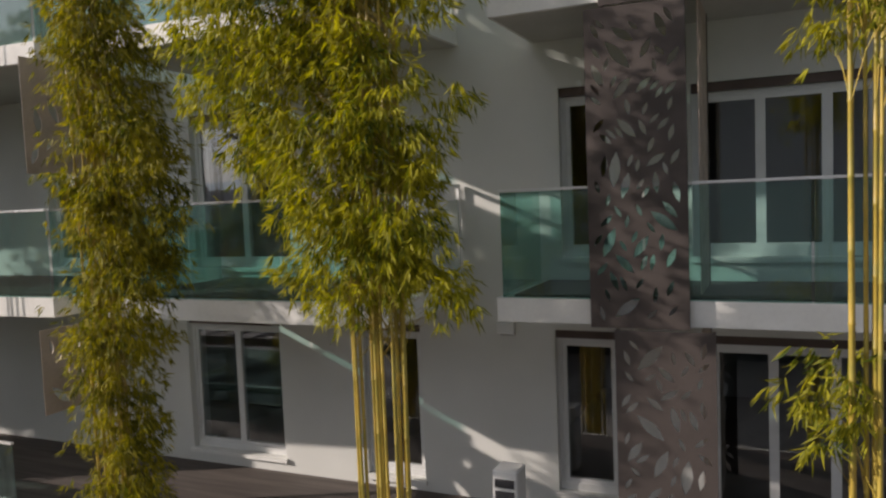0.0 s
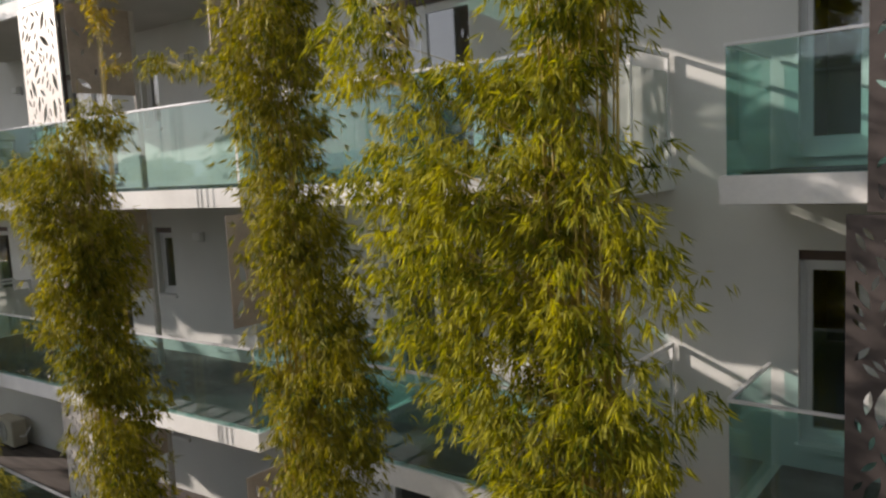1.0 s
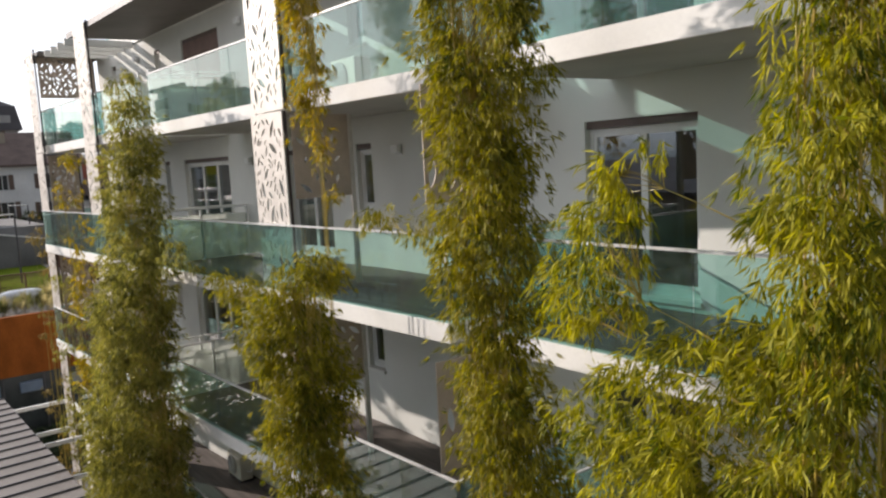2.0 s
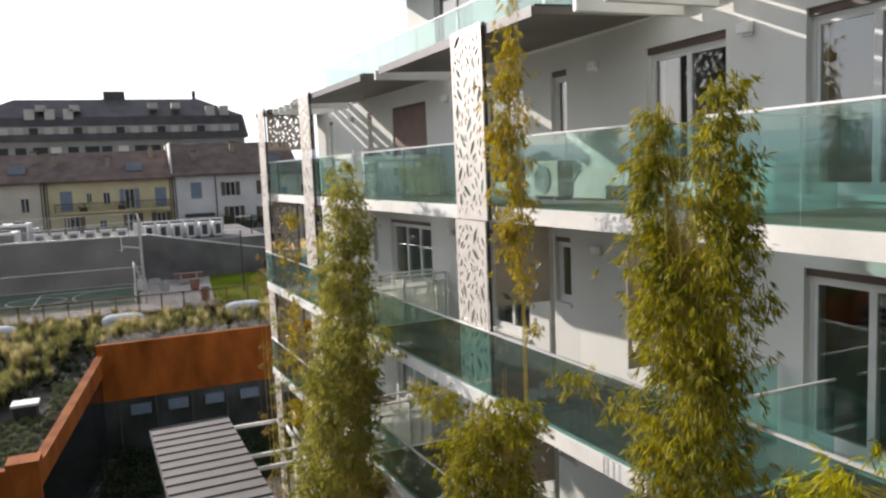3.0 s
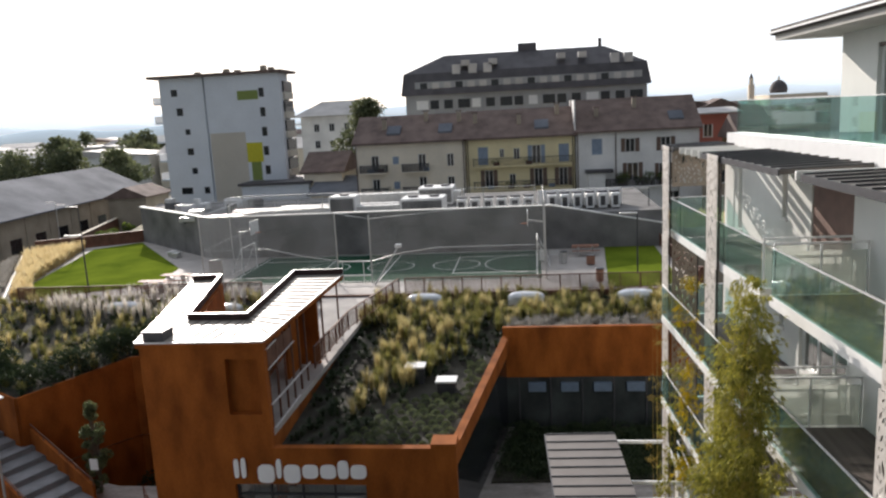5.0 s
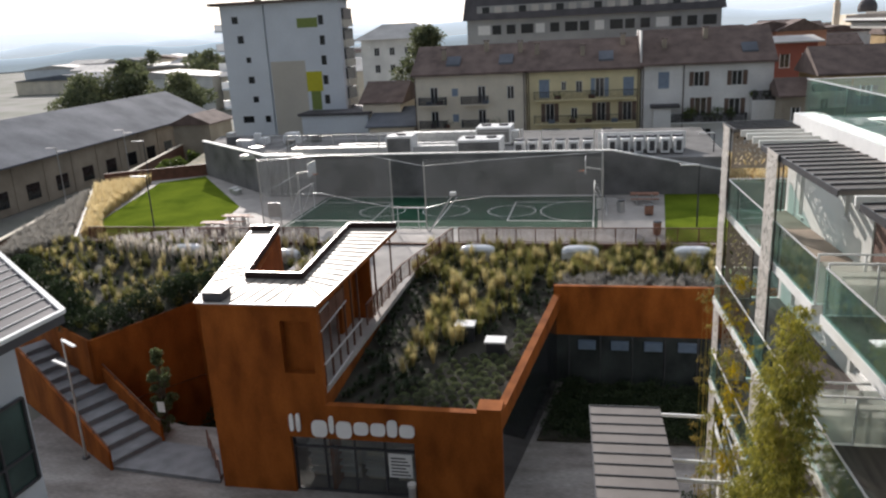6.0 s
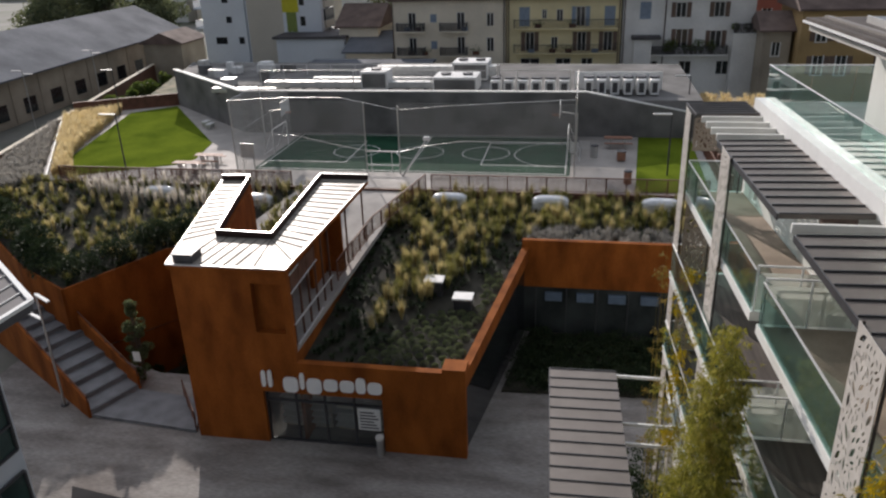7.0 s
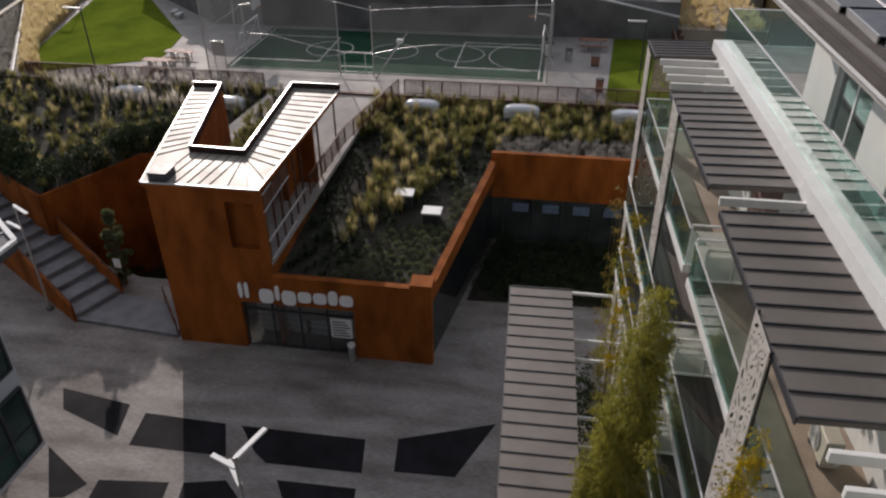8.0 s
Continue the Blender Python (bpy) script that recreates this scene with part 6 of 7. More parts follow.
red = gable("apartment_house", "brick-red rendered building with pale flat roof edge", "house", -132, -120, 21.0, 34.0, 0, 15.2, 15.9, M["house_red"], M["roof_pale"], over=0.8)
openings(red, -120, (23.0, 26.0, 29.0, 32.0), 11.6, 1.3, 1.8)
openings(red, -120, (23.0, 26.0, 29.0, 32.0), 8.0, 1.3, 1.8)
part("gable_end", B(-131.5, -121, 20.2, 20.9, 9.0, 16.6), M["house_salmon"], red, "salmon rendered end wall")
och = gable("row_house", "ochre rendered old house with brown tiled roof", "house", -100, -90, 27.0, 45.0, 0, 12.6, 15.4, M["house_ochre"], M["roof_tile"])
openings(och, -90, (28.6, 31.0, 35.5, 38.5, 41.5), 9.2, 1.1, 2.0, M["shutter_brown"])
openings(och, -90, (28.6, 31.0, 35.5, 38.5), 5.6, 1.1, 2.0, M["shutter_brown"])
part("balcony", B(-89.99, -88.9, 33.5, 42.0, 8.9, 9.05), M["house_ochre"], och)
shed2 = gable("outbuilding", "small weathered outbuilding with tiled lean-to roof", "outbuilding", -98, -92, 23.6, 26.6, 0, 10.2, 12.0, M["warehouse_wall"], M["roof_tile"])
openings(shed2, -92, (24.6,), 7.4, 0.9, 1.4)
gable("outbuilding", "low brown rendered shed at the end of the warehouse", "outbuilding", -122, -114, -66.5, -60.0, 0, 6.4, 8.0, M["warehouse_wall"], M["roof_tile"], "x")
villa = gable("villa", "white villa with a broad hipped roof", "house", -178, -166, -49, -34, 0, 18.0, 21.2, M["house_white"], M["roof_pale"], over=1.4, hip=5.0)
openings(villa, -166, (-46, -42.5, -39), 14.5, 1.2, 1.6)
openings(villa, -166, (-46, -42.5, -39), 10.8, 1.2, 1.6)
part("roof_terrace", B(-174, -165.2, -50.5, -47, 16.2, 16.5), M["house_white"], villa)
gable("house", "low cream house with grey roof behind the court", "house", -110, -98, -27.5, -21.2, 0, 7.2, 9.2, M["house_cream"], M["warehouse_roof"])
gable("house", "low cream house with grey roof behind the court", "house", -112, -102, -29.5, -24.0, 0, 10.0, 12.6, M["house_cream"], M["roof_tile"])
shelter = thing("carport", "flat pale carport roof on thin posts", "carport", at=(-88, -22, 0))
part("roof", B(-94, -84, -30.5, -14.5, 6.6, 6.85), M["warehouse_roof"], shelter)
for y in (-30, -25, -20, -15):
    part("post", B(-84.3, -84.15, y, y + 0.15, 0, 6.6), M["steel"], shelter)
part("back_wall", B(-94, -93.8, -30.5, -14.5, 0, 6.6), M["house_cream"], shelter)
rng_t = random.Random(71)
for i in range(46):
    x = -rng_t.uniform(190, 620)
    y = x * rng_t.uniform(0.12, 0.78) - 20
    if -1.0 < 0:
        w, l = rng_t.uniform(10, 26), rng_t.uniform(18, 55)
        e = rng_t.uniform(5, 10)
        m = rng_t.choice(("house_cream", "warehouse_wall", "house_white", "tower_white"))
        r = rng_t.choice(("warehouse_roof", "roof_tile", "roof_pale", "roof_pale", "warehouse_roof"))
        gable("distant_shed", "low distant workshop with shallow roof", "building", x - w, x, y - l / 2, y + l / 2, 0, e, e + rng_t.uniform(0.8, 3.0), M[m], M[r], rng_t.choice("xy"), group="distant town roofs")
for i in range(26):
    x = -rng_t.uniform(200, 420)
    y = x * rng_t.uniform(-0.42, 0.1)
    w, l = rng_t.uniform(10, 16), rng_t.uniform(12, 30)
    e = rng_t.uniform(8, 15)
    gable("distant_house", "distant town house with tiled roof", "house", x - w, x, y - l / 2, y + l / 2, 0, e, e + rng_t.uniform(2, 3.5), M[rng_t.choice(("house_cream", "house_white", "house_ochre", "house_salmon"))], M["roof_tile"], rng_t.choice("xy"), group="distant town houses")

# church with bell tower and dome, far off
ch = thing("church", "distant church with slim bell tower and dark dome", "church", at=(-300, 90, 0))
part("nave", B(-312, -292, 90, 110, 0, 17.5), M["house_cream"], ch)
part("bell_tower", B(-301, -299, 84.4, 86.4, 0, 21.8), M["house_cream"], ch)
part("belfry", BAR((-300, 85.4, 21.8), (-300, 85.4, 24.0), 0.8, 8), M["house_cream"], ch)
part("spire", BAR((-300, 85.4, 24.0), (-300, 85.4, 26.0), 0.8, 8, 0.08), M["slate"], ch)
bm = bmesh.new()
bmesh.ops.create_uvsphere(bm, u_segments=16, v_segments=8, radius=3.2)
for v in bm.verts:
    v.co = Vector((-299, 95, 19.2)) + Vector((v.co.x, v.co.y, max(v.co.z, -1) * 1.15))
part("dome", bm, M["slate"], ch)
part("lantern", BAR((-299, 95, 22.8), (-299, 95, 24.4), 0.5, 8, 0.2), M["house_cream"], ch)

# hills along the horizon, their haze painted on as pale glowing colour
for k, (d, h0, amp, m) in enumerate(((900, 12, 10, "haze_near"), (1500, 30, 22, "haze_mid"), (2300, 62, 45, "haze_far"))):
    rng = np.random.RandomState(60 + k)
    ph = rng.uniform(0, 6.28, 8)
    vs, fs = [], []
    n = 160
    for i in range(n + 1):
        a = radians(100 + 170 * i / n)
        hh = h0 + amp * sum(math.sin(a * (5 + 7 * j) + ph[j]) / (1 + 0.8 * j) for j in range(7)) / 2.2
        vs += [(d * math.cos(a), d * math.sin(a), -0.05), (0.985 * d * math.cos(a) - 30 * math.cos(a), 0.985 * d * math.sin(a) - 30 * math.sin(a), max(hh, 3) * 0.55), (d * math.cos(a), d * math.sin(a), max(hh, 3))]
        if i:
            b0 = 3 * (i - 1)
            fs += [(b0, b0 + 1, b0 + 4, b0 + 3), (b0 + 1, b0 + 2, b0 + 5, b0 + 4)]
    tagged(raw("backdrop_hills", vs, fs, M[m], smooth=True), "distant wooded hills with haze painted into their colour", "hills", kind="structure")

# old boundary wall along the warehouse yard
bw = part("wall_boundary", BM((-50, -48.5, 1.5), (-120, -67, 1.5), 0.35, 3.0), M["corten_dark"])
tagged(bw, "red-brown boundary wall of the warehouse yard", "wall", kind="structure")
tagged(part("wall_boundary_cap", BM((-50, -48.5, 3.06), (-120, -67, 3.06), 0.5, 0.1), M["house_cream"]), "pale coping of the boundary wall", "coping", kind="structure")
for x, y, h, r in ((-84, -54, 3.6, 1.8), (-90, -55, 3.4, 1.6), (-97, -57, 3.8, 1.9), (-103, -58, 3.4, 1.6)):
    tree("low garden tree beside the boundary wall", x, y, h, r, int(-x), M["leaf_green"], clumps=16, per=90, leaf=0.4, trunk=0.12, low=0.15)
tagged(part("garden_bed", PR([(-72, -47), (-118, -60), (-116, -54), (-74, -42)], 0.0, 3.0), M["soil_dry"]), "dry raised garden strip by the yard", "garden", kind="structure")
for k in range(3):
    x, y = -64 - 17 * k, -61.0 - 2.0 * k
    lp = thing("street_lamp", "slim yard lamp with two flat grey heads", "street lamp", "yard lamps", at=(x, y, 0))
    part("pole", BAR((x, y, 0), (x, y, 7.6), 0.07, 8, 0.05), M["steel"], lp)
    part("head", B(x - 0.12, x + 0.12, y - 1.4, y - 0.1, 7.55, 7.63), M["steel"], lp)
    part("head", B(x - 0.12, x + 0.12, y + 0.1, y + 1.4, 7.15, 7.23), M["steel"], lp)

# details of the row houses
def chimney(h, x, y, z, s=0.55, hh=1.3):
    c = part("chimney", B(x - s / 2, x + s / 2, y - s / 2, y + s / 2, z - 0.4, z + hh), M["warehouse_wall"], h)
    part("chimney_cap", B(x - s / 2 - 0.12, x + s / 2 + 0.12, y - s / 2 - 0.12, y + s / 2 + 0.12, z + hh + 0.12, z + hh + 0.22), M["roof_tile"], c)
    for dx, dy in ((-1, -1), (1, -1), (1, 1), (-1, 1)):
        part("cap_post", B(x + dx * s / 2 - 0.06, x + dx * s / 2 + 0.06, y + dy * s / 2 - 0.06, y + dy * s / 2 + 0.06, z + hh, z + hh + 0.12), M["roof_tile"], c)


rows = [o for o in bpy.data.objects if o.name.startswith("row_house")][:3]
for h, spots in zip(rows, (((-99.5, -17, 15.4), (-101.0, -11.5, 16.2), (-100.5, -7, 16)), ((-99.8, -4.8, 15.6), (-99.2, 1.0, 15.2), (-101, 6, 16.3)), ((-99.5, 11, 15.5), (-101, 16, 16.6)))):
    for s in spots:
        chimney(h, *s)
for h, y, xx, zz in ((rows[0], -16.5, -98.6, 15.1), (rows[0], -9.6, -98.6, 15.1), (rows[1], 3.0, -98.4, 15.0), (rows[2], 20, -98.6, 15.3)):
    sl = part("roof_window", PR([(xx + 0.7, y), (xx + 0.7, y + 1.8), (xx - 0.8, y + 1.8), (xx - 0.8, y)], zz - 0.6, [zz - 0.18, zz - 0.18, zz + 0.78, zz + 0.78]), M["warehouse_roof"], h, "grey framed roof window")
for h, ys in ((rows[0], (-20.6, -6.3)), (rows[1], (-5.7, 7.8)), (rows[2], (8.4, 13.2))):
    for y in ys:
        part("downpipe", BAR((-96.9, y, 0), (-96.9, y, 13.7), 0.07, 6), M["lintel"], h)
part("eaves_wall", B(-107.8, -96.7, 8.02, 8.18, 13.6, 18.0), M["house_white"], rows[2], "whitewashed fire wall above the roofs")
part("side_wing", B(-100, -95.6, 21.0, 27.0, 0.0, 9.4), M["house_white"], rows[2], "whitewashed side wing with roof terrace")
bm = bmesh.new()
for i in range(44):
    box(bm, -95.72, -95.67, 21.05 + 0.135 * i, 21.13 + 0.135 * i, 9.4, 10.4)
box(bm, -95.74, -95.65, 21.0, 27.0, 10.4, 10.48)
part("terrace_railing", bm, M["frame_dark"], rows[2], "dark railing of the roof terrace")
part("stair_turret", B(-97, -95.4, 9.6, 11.7, 0.0, 8.8), M["house_white"], rows[2])
part("turret_roof", B(-97.3, -95.0, 9.3, 12.7, 8.8, 9.15), M["slate"], rows[2])
rng_t = random.Random(5)
for i in range(26):
    a = rng_t.uniform(12.8, 19.2) if i % 2 else rng_t.uniform(21.2, 26.6)
    z = 7.0 if i % 2 else 9.42
    P0 = np.array([-96.2, a, z + 0.35])
    q = np.random.RandomState(900 + i)
    u = q.normal(0, 1, (130, 3))
    hgt = 1.2 if i % 4 == 1 else 0.6
    pot = thing("potted_plant", "dark green potted plant on the roof terrace", "potted plant", "terrace plants", at=(-96.2, a, z))
    part("pot", BAR((-96.2, a, z), (-96.2, a, z + 0.35), 0.16, 8, 0.22), M["roof_tile"], pot)
    u = u / np.linalg.norm(u, axis=1, keepdims=True) * q.uniform(0.3, 1, (130, 1))
    leaf_mesh("leaves", P0 + u * np.array([0.45, 0.45, hgt * 0.6]) + np.array([0, 0, hgt * 0.5]), u, q.normal(0, 1, (130, 3)), q.uniform(0.15, 0.3, 130), q.uniform(0.08, 0.14, 130), M["leaf_green"], pot)
for i, (y, z) in enumerate(((-19.0, 9.95), (-17.6, 9.95), (-16.8, 6.95), (-11.6, 9.95), (-10.2, 6.95), (-18.6, 6.95), (-3.2, 7.2), (-0.6, 7.2), (1.4, 7.2), (4.6, 7.2), (1.8, 10.2), (-2.4, 10.2))):
    b = thing("laundry_basket" if i % 3 == 0 else "flower_box", "dark flower box on a house balcony" if i % 3 else "pale basket standing on a house balcony", "box", at=(-96.2, y, z))
    part("body", B(-96.4, -96.0, y, y + 0.8, z, z + 0.45, 0.03), M["shutter_blue" if i % 3 == 0 else "corten_dark"], b)
    if i % 3:
        q = np.random.RandomState(700 + i)
        u = q.normal(0, 1, (70, 3)) * np.array([0.14, 0.34, 0.16])
        leaf_mesh("leaves", np.array([-96.2, y + 0.4, z + 0.6]) + u, u, q.normal(0, 1, (70, 3)), q.uniform(0.12, 0.22, 70), q.uniform(0.07, 0.12, 70), M["leaf_green"], b)

# ---- fences of the podium ----
def fence(label, runs, z, h=1.02, step=1.25, bars=0.14):
    """A rust-brown steel fence with flat posts, two rails and thin upright bars."""
    for p, q in runs:
        p, q = Vector(p), Vector(q)
        d = q - p
        gap = 0.055 if abs(d.x) < 0.1 else bars
        f = thing("fence", label, "fence", "podium fences", at=((p.x + q.x) / 2, (p.y + q.y) / 2, z))
        n = max(1, round(d.length / step))
        for i in range(n + 1):
            a = p + d * (i / n)
            part("post", BM((a.x, a.y, z), (a.x, a.y, z + h), 0.07, 0.07), M["corten_dark"], f)
        part("top_rail", BM((p.x, p.y, z + h + 0.02), (q.x, q.y, z + h + 0.02), 0.09, 0.05), M["corten_dark"], f)
        part("bottom_rail", BM((p.x, p.y, z + 0.12), (q.x, q.y, z + 0.12), 0.05, 0.04), M["corten_dark"], f)
        bm = bmesh.new()
        m = max(2, int(d.length / gap))
        for i in range(m):
            a = p + d * ((i + 0.5) / m)
            beam(bm, (a.x, a.y, z + 0.14), (a.x, a.y, z + h - 0.01), 0.022, 0.022)
        tagged(part("infill", bm, M["corten_dark"], f), kind="stuff")


fence("rust-brown steel fence along the podium edge", [((-45.75, -33.2), (-45.75, -15.6)), ((-45.75, -5.9), (-45.75, 11.6)), ((-45.75, -6.3), (-37.7, -7.75)), ((-37.7, -7.75), (-31.4, -7.85)), ((-45.6, 12.6), (-60, 12.6))], PZ)
edge_wall = part("wall_podium_edge", B(-45.6, -45.3, -33.5, 12.0, 4.4, PZ + 0.1), M["corten_dark"])
tagged(edge_wall, "dark rust-brown edge of the podium above the planting", "wall", kind="structure")

# ---- cage of the sports court ----
cage = thing("court_cage", "tall steel posts and cables holding the thin court netting", "net fence", at=(-54.6, -8.6, PZ))
NX, FX, YL, YR = -49.1, -60.1, -21.1, 3.3
for x, y, z1 in ((NX, YL, 10.95), (NX, -11.2, 10.85), (NX, -8.8, 10.6), (NX, YR, 11.2), (-54.6, YL, 11.0), (-54.6, YR, 11.1)):
    part("post", BAR((x, y, PZ), (x, y, z1), 0.05, 8), M["steel"], cage)
for y in (-23.4, -15.2, -8.6, -1.5, 2.7):
    part("post", BAR((-60.4, y, 9.35), (-60.4, y, 11.1), 0.04, 8), M["steel"], cage)
part("top_cable", BM((-60.4, -23.4, 11.1), (-60.4, 2.7, 11.08), 0.05, 0.05), M["steel"], cage)


def sag(points, r):
    bm = bmesh.new()
    for a, b in zip(points, points[1:]):
        bar(bm, a, b, r, 5)
    return bm


part("top_cable", sag([(NX, YL, 10.9), (NX, -16.5, 11.15), (NX, -12.8, 11.15), (NX, -11.2, 10.83), (NX, -8.8, 10.35), (NX, -4.2, 10.7), (NX, YR, 11.1)], 0.022), M["steel"], cage)
part("middle_cable", sag([(NX, YL, 8.45), (NX, -16.3, 8.46), (NX, -13.8, 7.9), (NX, -11.4, 7.46), (NX, -8.9, 7.35), (NX, -6.8, 7.85), (NX, -4.3, 8.2), (NX, YR, 8.2)], 0.022), M["steel"], cage)
for y in (YL, YR):
    part("end_cable", sag([(NX, y, 10.9), (-54.6, y, 11.0), (-60.4, y, 11.08)], 0.022), M["steel"], cage)
    part("end_cable", sag([(NX, y, 8.4), (-54.6, y, 8.5), (-60.2, y, 8.4)], 0.018), M["steel"], cage)


def net(name, p, q, z0, z1, cell, r):
    """A net of thin crossing cords between two uprights."""
    p, q = Vector(p), Vector(q)
    d = q - p
    bm = bmesh.new()
    n = int(d.length / cell)
    for i in range(n + 1):
        a = p + d * (i / n)
        bar(bm, (a.x, a.y, z0), (a.x, a.y, z1), r, 3)
    m = int((z1 - z0) / cell)
    for j in range(m + 1):
        z = z0 + (z1 - z0) * j / m
        bar(bm, (p.x, p.y, z), (q.x, q.y, z), r, 3)
    return tagged(part(name, bm, M["net"], cage), kind="stuff")


net("netting", (NX, YL), (NX, -11.2), PZ, 10.9, 0.12, 0.009)
net("netting", (NX, -8.8), (NX, YR), PZ, 10.8, 0.12, 0.009)
net("netting", (NX, YR), (-60.2, YR), PZ, 11.0, 0.09, 0.009)
net("netting", (NX, YL), (-60.2, YL), PZ, 10.9, 0.13, 0.008)
net("netting", (-60.4, -23.4), (-60.4, 2.7), 9.35, 11.08, 0.14, 0.0045)

# goals and hoops
for y, s in ((-19.8, 1), (2.75, -1)):
    g = thing("goal", "white five-a-side goal frame with net", "goal", "court goals", at=(-54.6, y, PZ))
    bm = bmesh.new()
    bar(bm, (-53.1, y, PZ), (-53.1, y, PZ + 2.0), 0.04, 8)
    bar(bm, (-56.1, y, PZ), (-56.1, y, PZ + 2.0), 0.04, 8)
    bar(bm, (-53.1, y, PZ + 2.0), (-56.1, y, PZ + 2.0), 0.04, 8)
    part("goal_frame", bm, M["white_paint"], g)
    bm = bmesh.new()
    for x in (-53.1, -56.1):
        bar(bm, (x, y, PZ + 2.0), (x, y - s * 0.9, PZ + 0.02), 0.025, 6)
    bar(bm, (-53.1, y - s * 0.9, PZ + 0.02), (-56.1, y - s * 0.9, PZ + 0.02), 0.025, 6)
    part("stay", bm, M["white_paint"], g)
    hoop = thing("basketball_hoop", "basketball hoop with pale backboard on a steel arm", "basketball hoop", "court hoops", at=(-54.6, y - s * 0.6, PZ))
    yy = y - s * 0.6
    part("pole", BAR((-54.6, yy, PZ), (-54.6, yy, 9.0), 0.07, 8), M["steel"], hoop)
    part("arm", BM((-54.6, yy, 8.9), (-54.6, yy + s * 1.25, 9.1), 0.09, 0.09), M["steel"], hoop)
    part("backboard", B(-55.5, -53.7, yy + s * 1.25 - 0.02, yy + s * 1.25 + 0.02, 8.75, 9.8), M["white_paint"], hoop)
    bm = bmesh.new()
    for i in range(12):
        a, b = 2 * math.pi * i / 12, 2 * math.pi * (i + 1) / 12
        bar(bm, (-54.6 + 0.23 * math.cos(a), yy + s * 1.52 + 0.23 * math.sin(a), 8.85), (-54.6 + 0.23 * math.cos(b), yy + s * 1.52 + 0.23 * math.sin(b), 8.85), 0.015, 5)
    part("rim", bm, M["orange"], hoop)
mg = thing("goal", "white small goal frame at the court gate", "goal", "court goals", at=(NX - 0.1, -10, PZ))
bm = bmesh.new()
for z in (7.36, 6.35):
    bar(bm, (NX - 0.15, -11.2, z), (NX - 0.15, -8.9, z), 0.045, 6)
for y in (-10.9, -9.4):
    bar(bm, (NX - 0.15, y, PZ), (NX - 0.15, y, 7.36), 0.025, 6)
part("goal_frame", bm, M["white_paint"], mg)
sb = thing("notice_board", "grey notice board on two posts at the court corner", "notice board", at=(-49.3, -20.2, PZ))
part("board", B(-49.33, -49.25, -20.75, -19.7, 6.7, 7.75, 0.02), M["steel"], sb)
for y in (-20.6, -19.8):
    part("post", BAR((-49.29, y, PZ), (-49.29, y, 6.7), 0.04, 6), M["steel"], sb)
fl = thing("floodlight", "slanting floodlight pole with white lamp head", "floodlight", at=(-48.6, -8.5, PZ))
part("pole", BAR((-48.6, -8.5, PZ), (-48.6, -6.75, 8.4), 0.05, 8), M["steel"], fl)
part("head", B(-48.75, -48.45, -6.95, -6.5, 8.38, 8.62, 0.04), M["white_paint"], fl)


def lamp_post(x, y, z, h, arm, seed):
    lp = thing("street_lamp", "slim dark podium lamp with a flat pale head", "street lamp", "podium lamps", at=(x, y, z))
    part("pole", BAR((x, y, z), (x, y, z + h), 0.06, 8, 0.045), M["frame_dark"], lp)
    part("head", B(x - 0.12, x + 0.12, y - arm, y, z + h - 0.04, z + h + 0.05, 0.015), M["steel"], lp)


lamp_post(-48.3, -29.6, PZ, 4.2, 1.3, 1)
lamp_post(-50.0, 9.5, PZ, 4.2, 1.2, 2)
lamp_post(-63.0, 12.2, PZ, 4.4, 1.2, 3)
lamp_post(-66, -41, PZ, 4.4, 1.2, 4)


def picnic(x, y, z, turn):
    """A picnic table with two benches on steel feet."""
    t = thing("picnic_table", "red-brown timber picnic table with two benches", "picnic table", "picnic tables", at=(x, y, z))
    for i in range(5):
        part("top_board", B(x - 0.36 + i * 0.15, x - 0.24 + i * 0.15, y - 1.05, y + 1.05, z + 0.71, z + 0.75, 0.008), M["wood_bench"], t)
    for s in (-0.72, 0.72):
        for i in range(2):
            part("seat_board", B(x + s - 0.14 + i * 0.15, x + s - 0.02 + i * 0.15, y - 1.05, y + 1.05, z + 0.42, z + 0.46, 0.008), M["wood_bench"], t)
    for yy in (y - 0.55, y + 0.55):
        part("leg", B(x - 0.30, x + 0.30, yy - 0.04, yy + 0.04, z, z + 0.70), M["steel"], t)
        part("leg", B(x - 0.8, x - 0.32, yy - 0.03, yy + 0.03, z + 0.34, z + 0.415), M["steel"], t)
        part("leg", B(x + 0.32, x + 0.8, yy - 0.03, yy + 0.03, z + 0.34, z + 0.415), M["steel"], t)
        for s in (-0.72, 0.72):
            part("foot", B(x + s - 0.05, x + s + 0.05, yy - 0.03, yy + 0.03, z, z + 0.335), M["steel"], t)


picnic(-57.3, 6.5, PZ, 0)
for x, y, z, m in ((-55.2, 3.2, 0.95, "white_paint"), (-53.4, 6.6, 0.7, "wood_bench")):
    wb = thing("waste_bin", "square litter bin on the paving of the sports court", "litter bin", "court bins", at=(x, y, PZ))
    part("body", B(x - 0.26, x + 0.26, y - 0.3, y + 0.3, PZ + 0.08, PZ + z, 0.02), M[m], wb)
    part("lid", B(x - 0.29, x + 0.29, y - 0.33, y + 0.33, PZ + z, PZ + z + 0.05, 0.01), M["frame_dark"], wb)
    part("foot", B(x - 0.2, x + 0.2, y - 0.24, y + 0.24, PZ, PZ + 0.08), M["frame_dark"], wb)
picnic(-50.4, -23.9, PZ, 0)
picnic(-48.3, -24.6, PZ, 0)
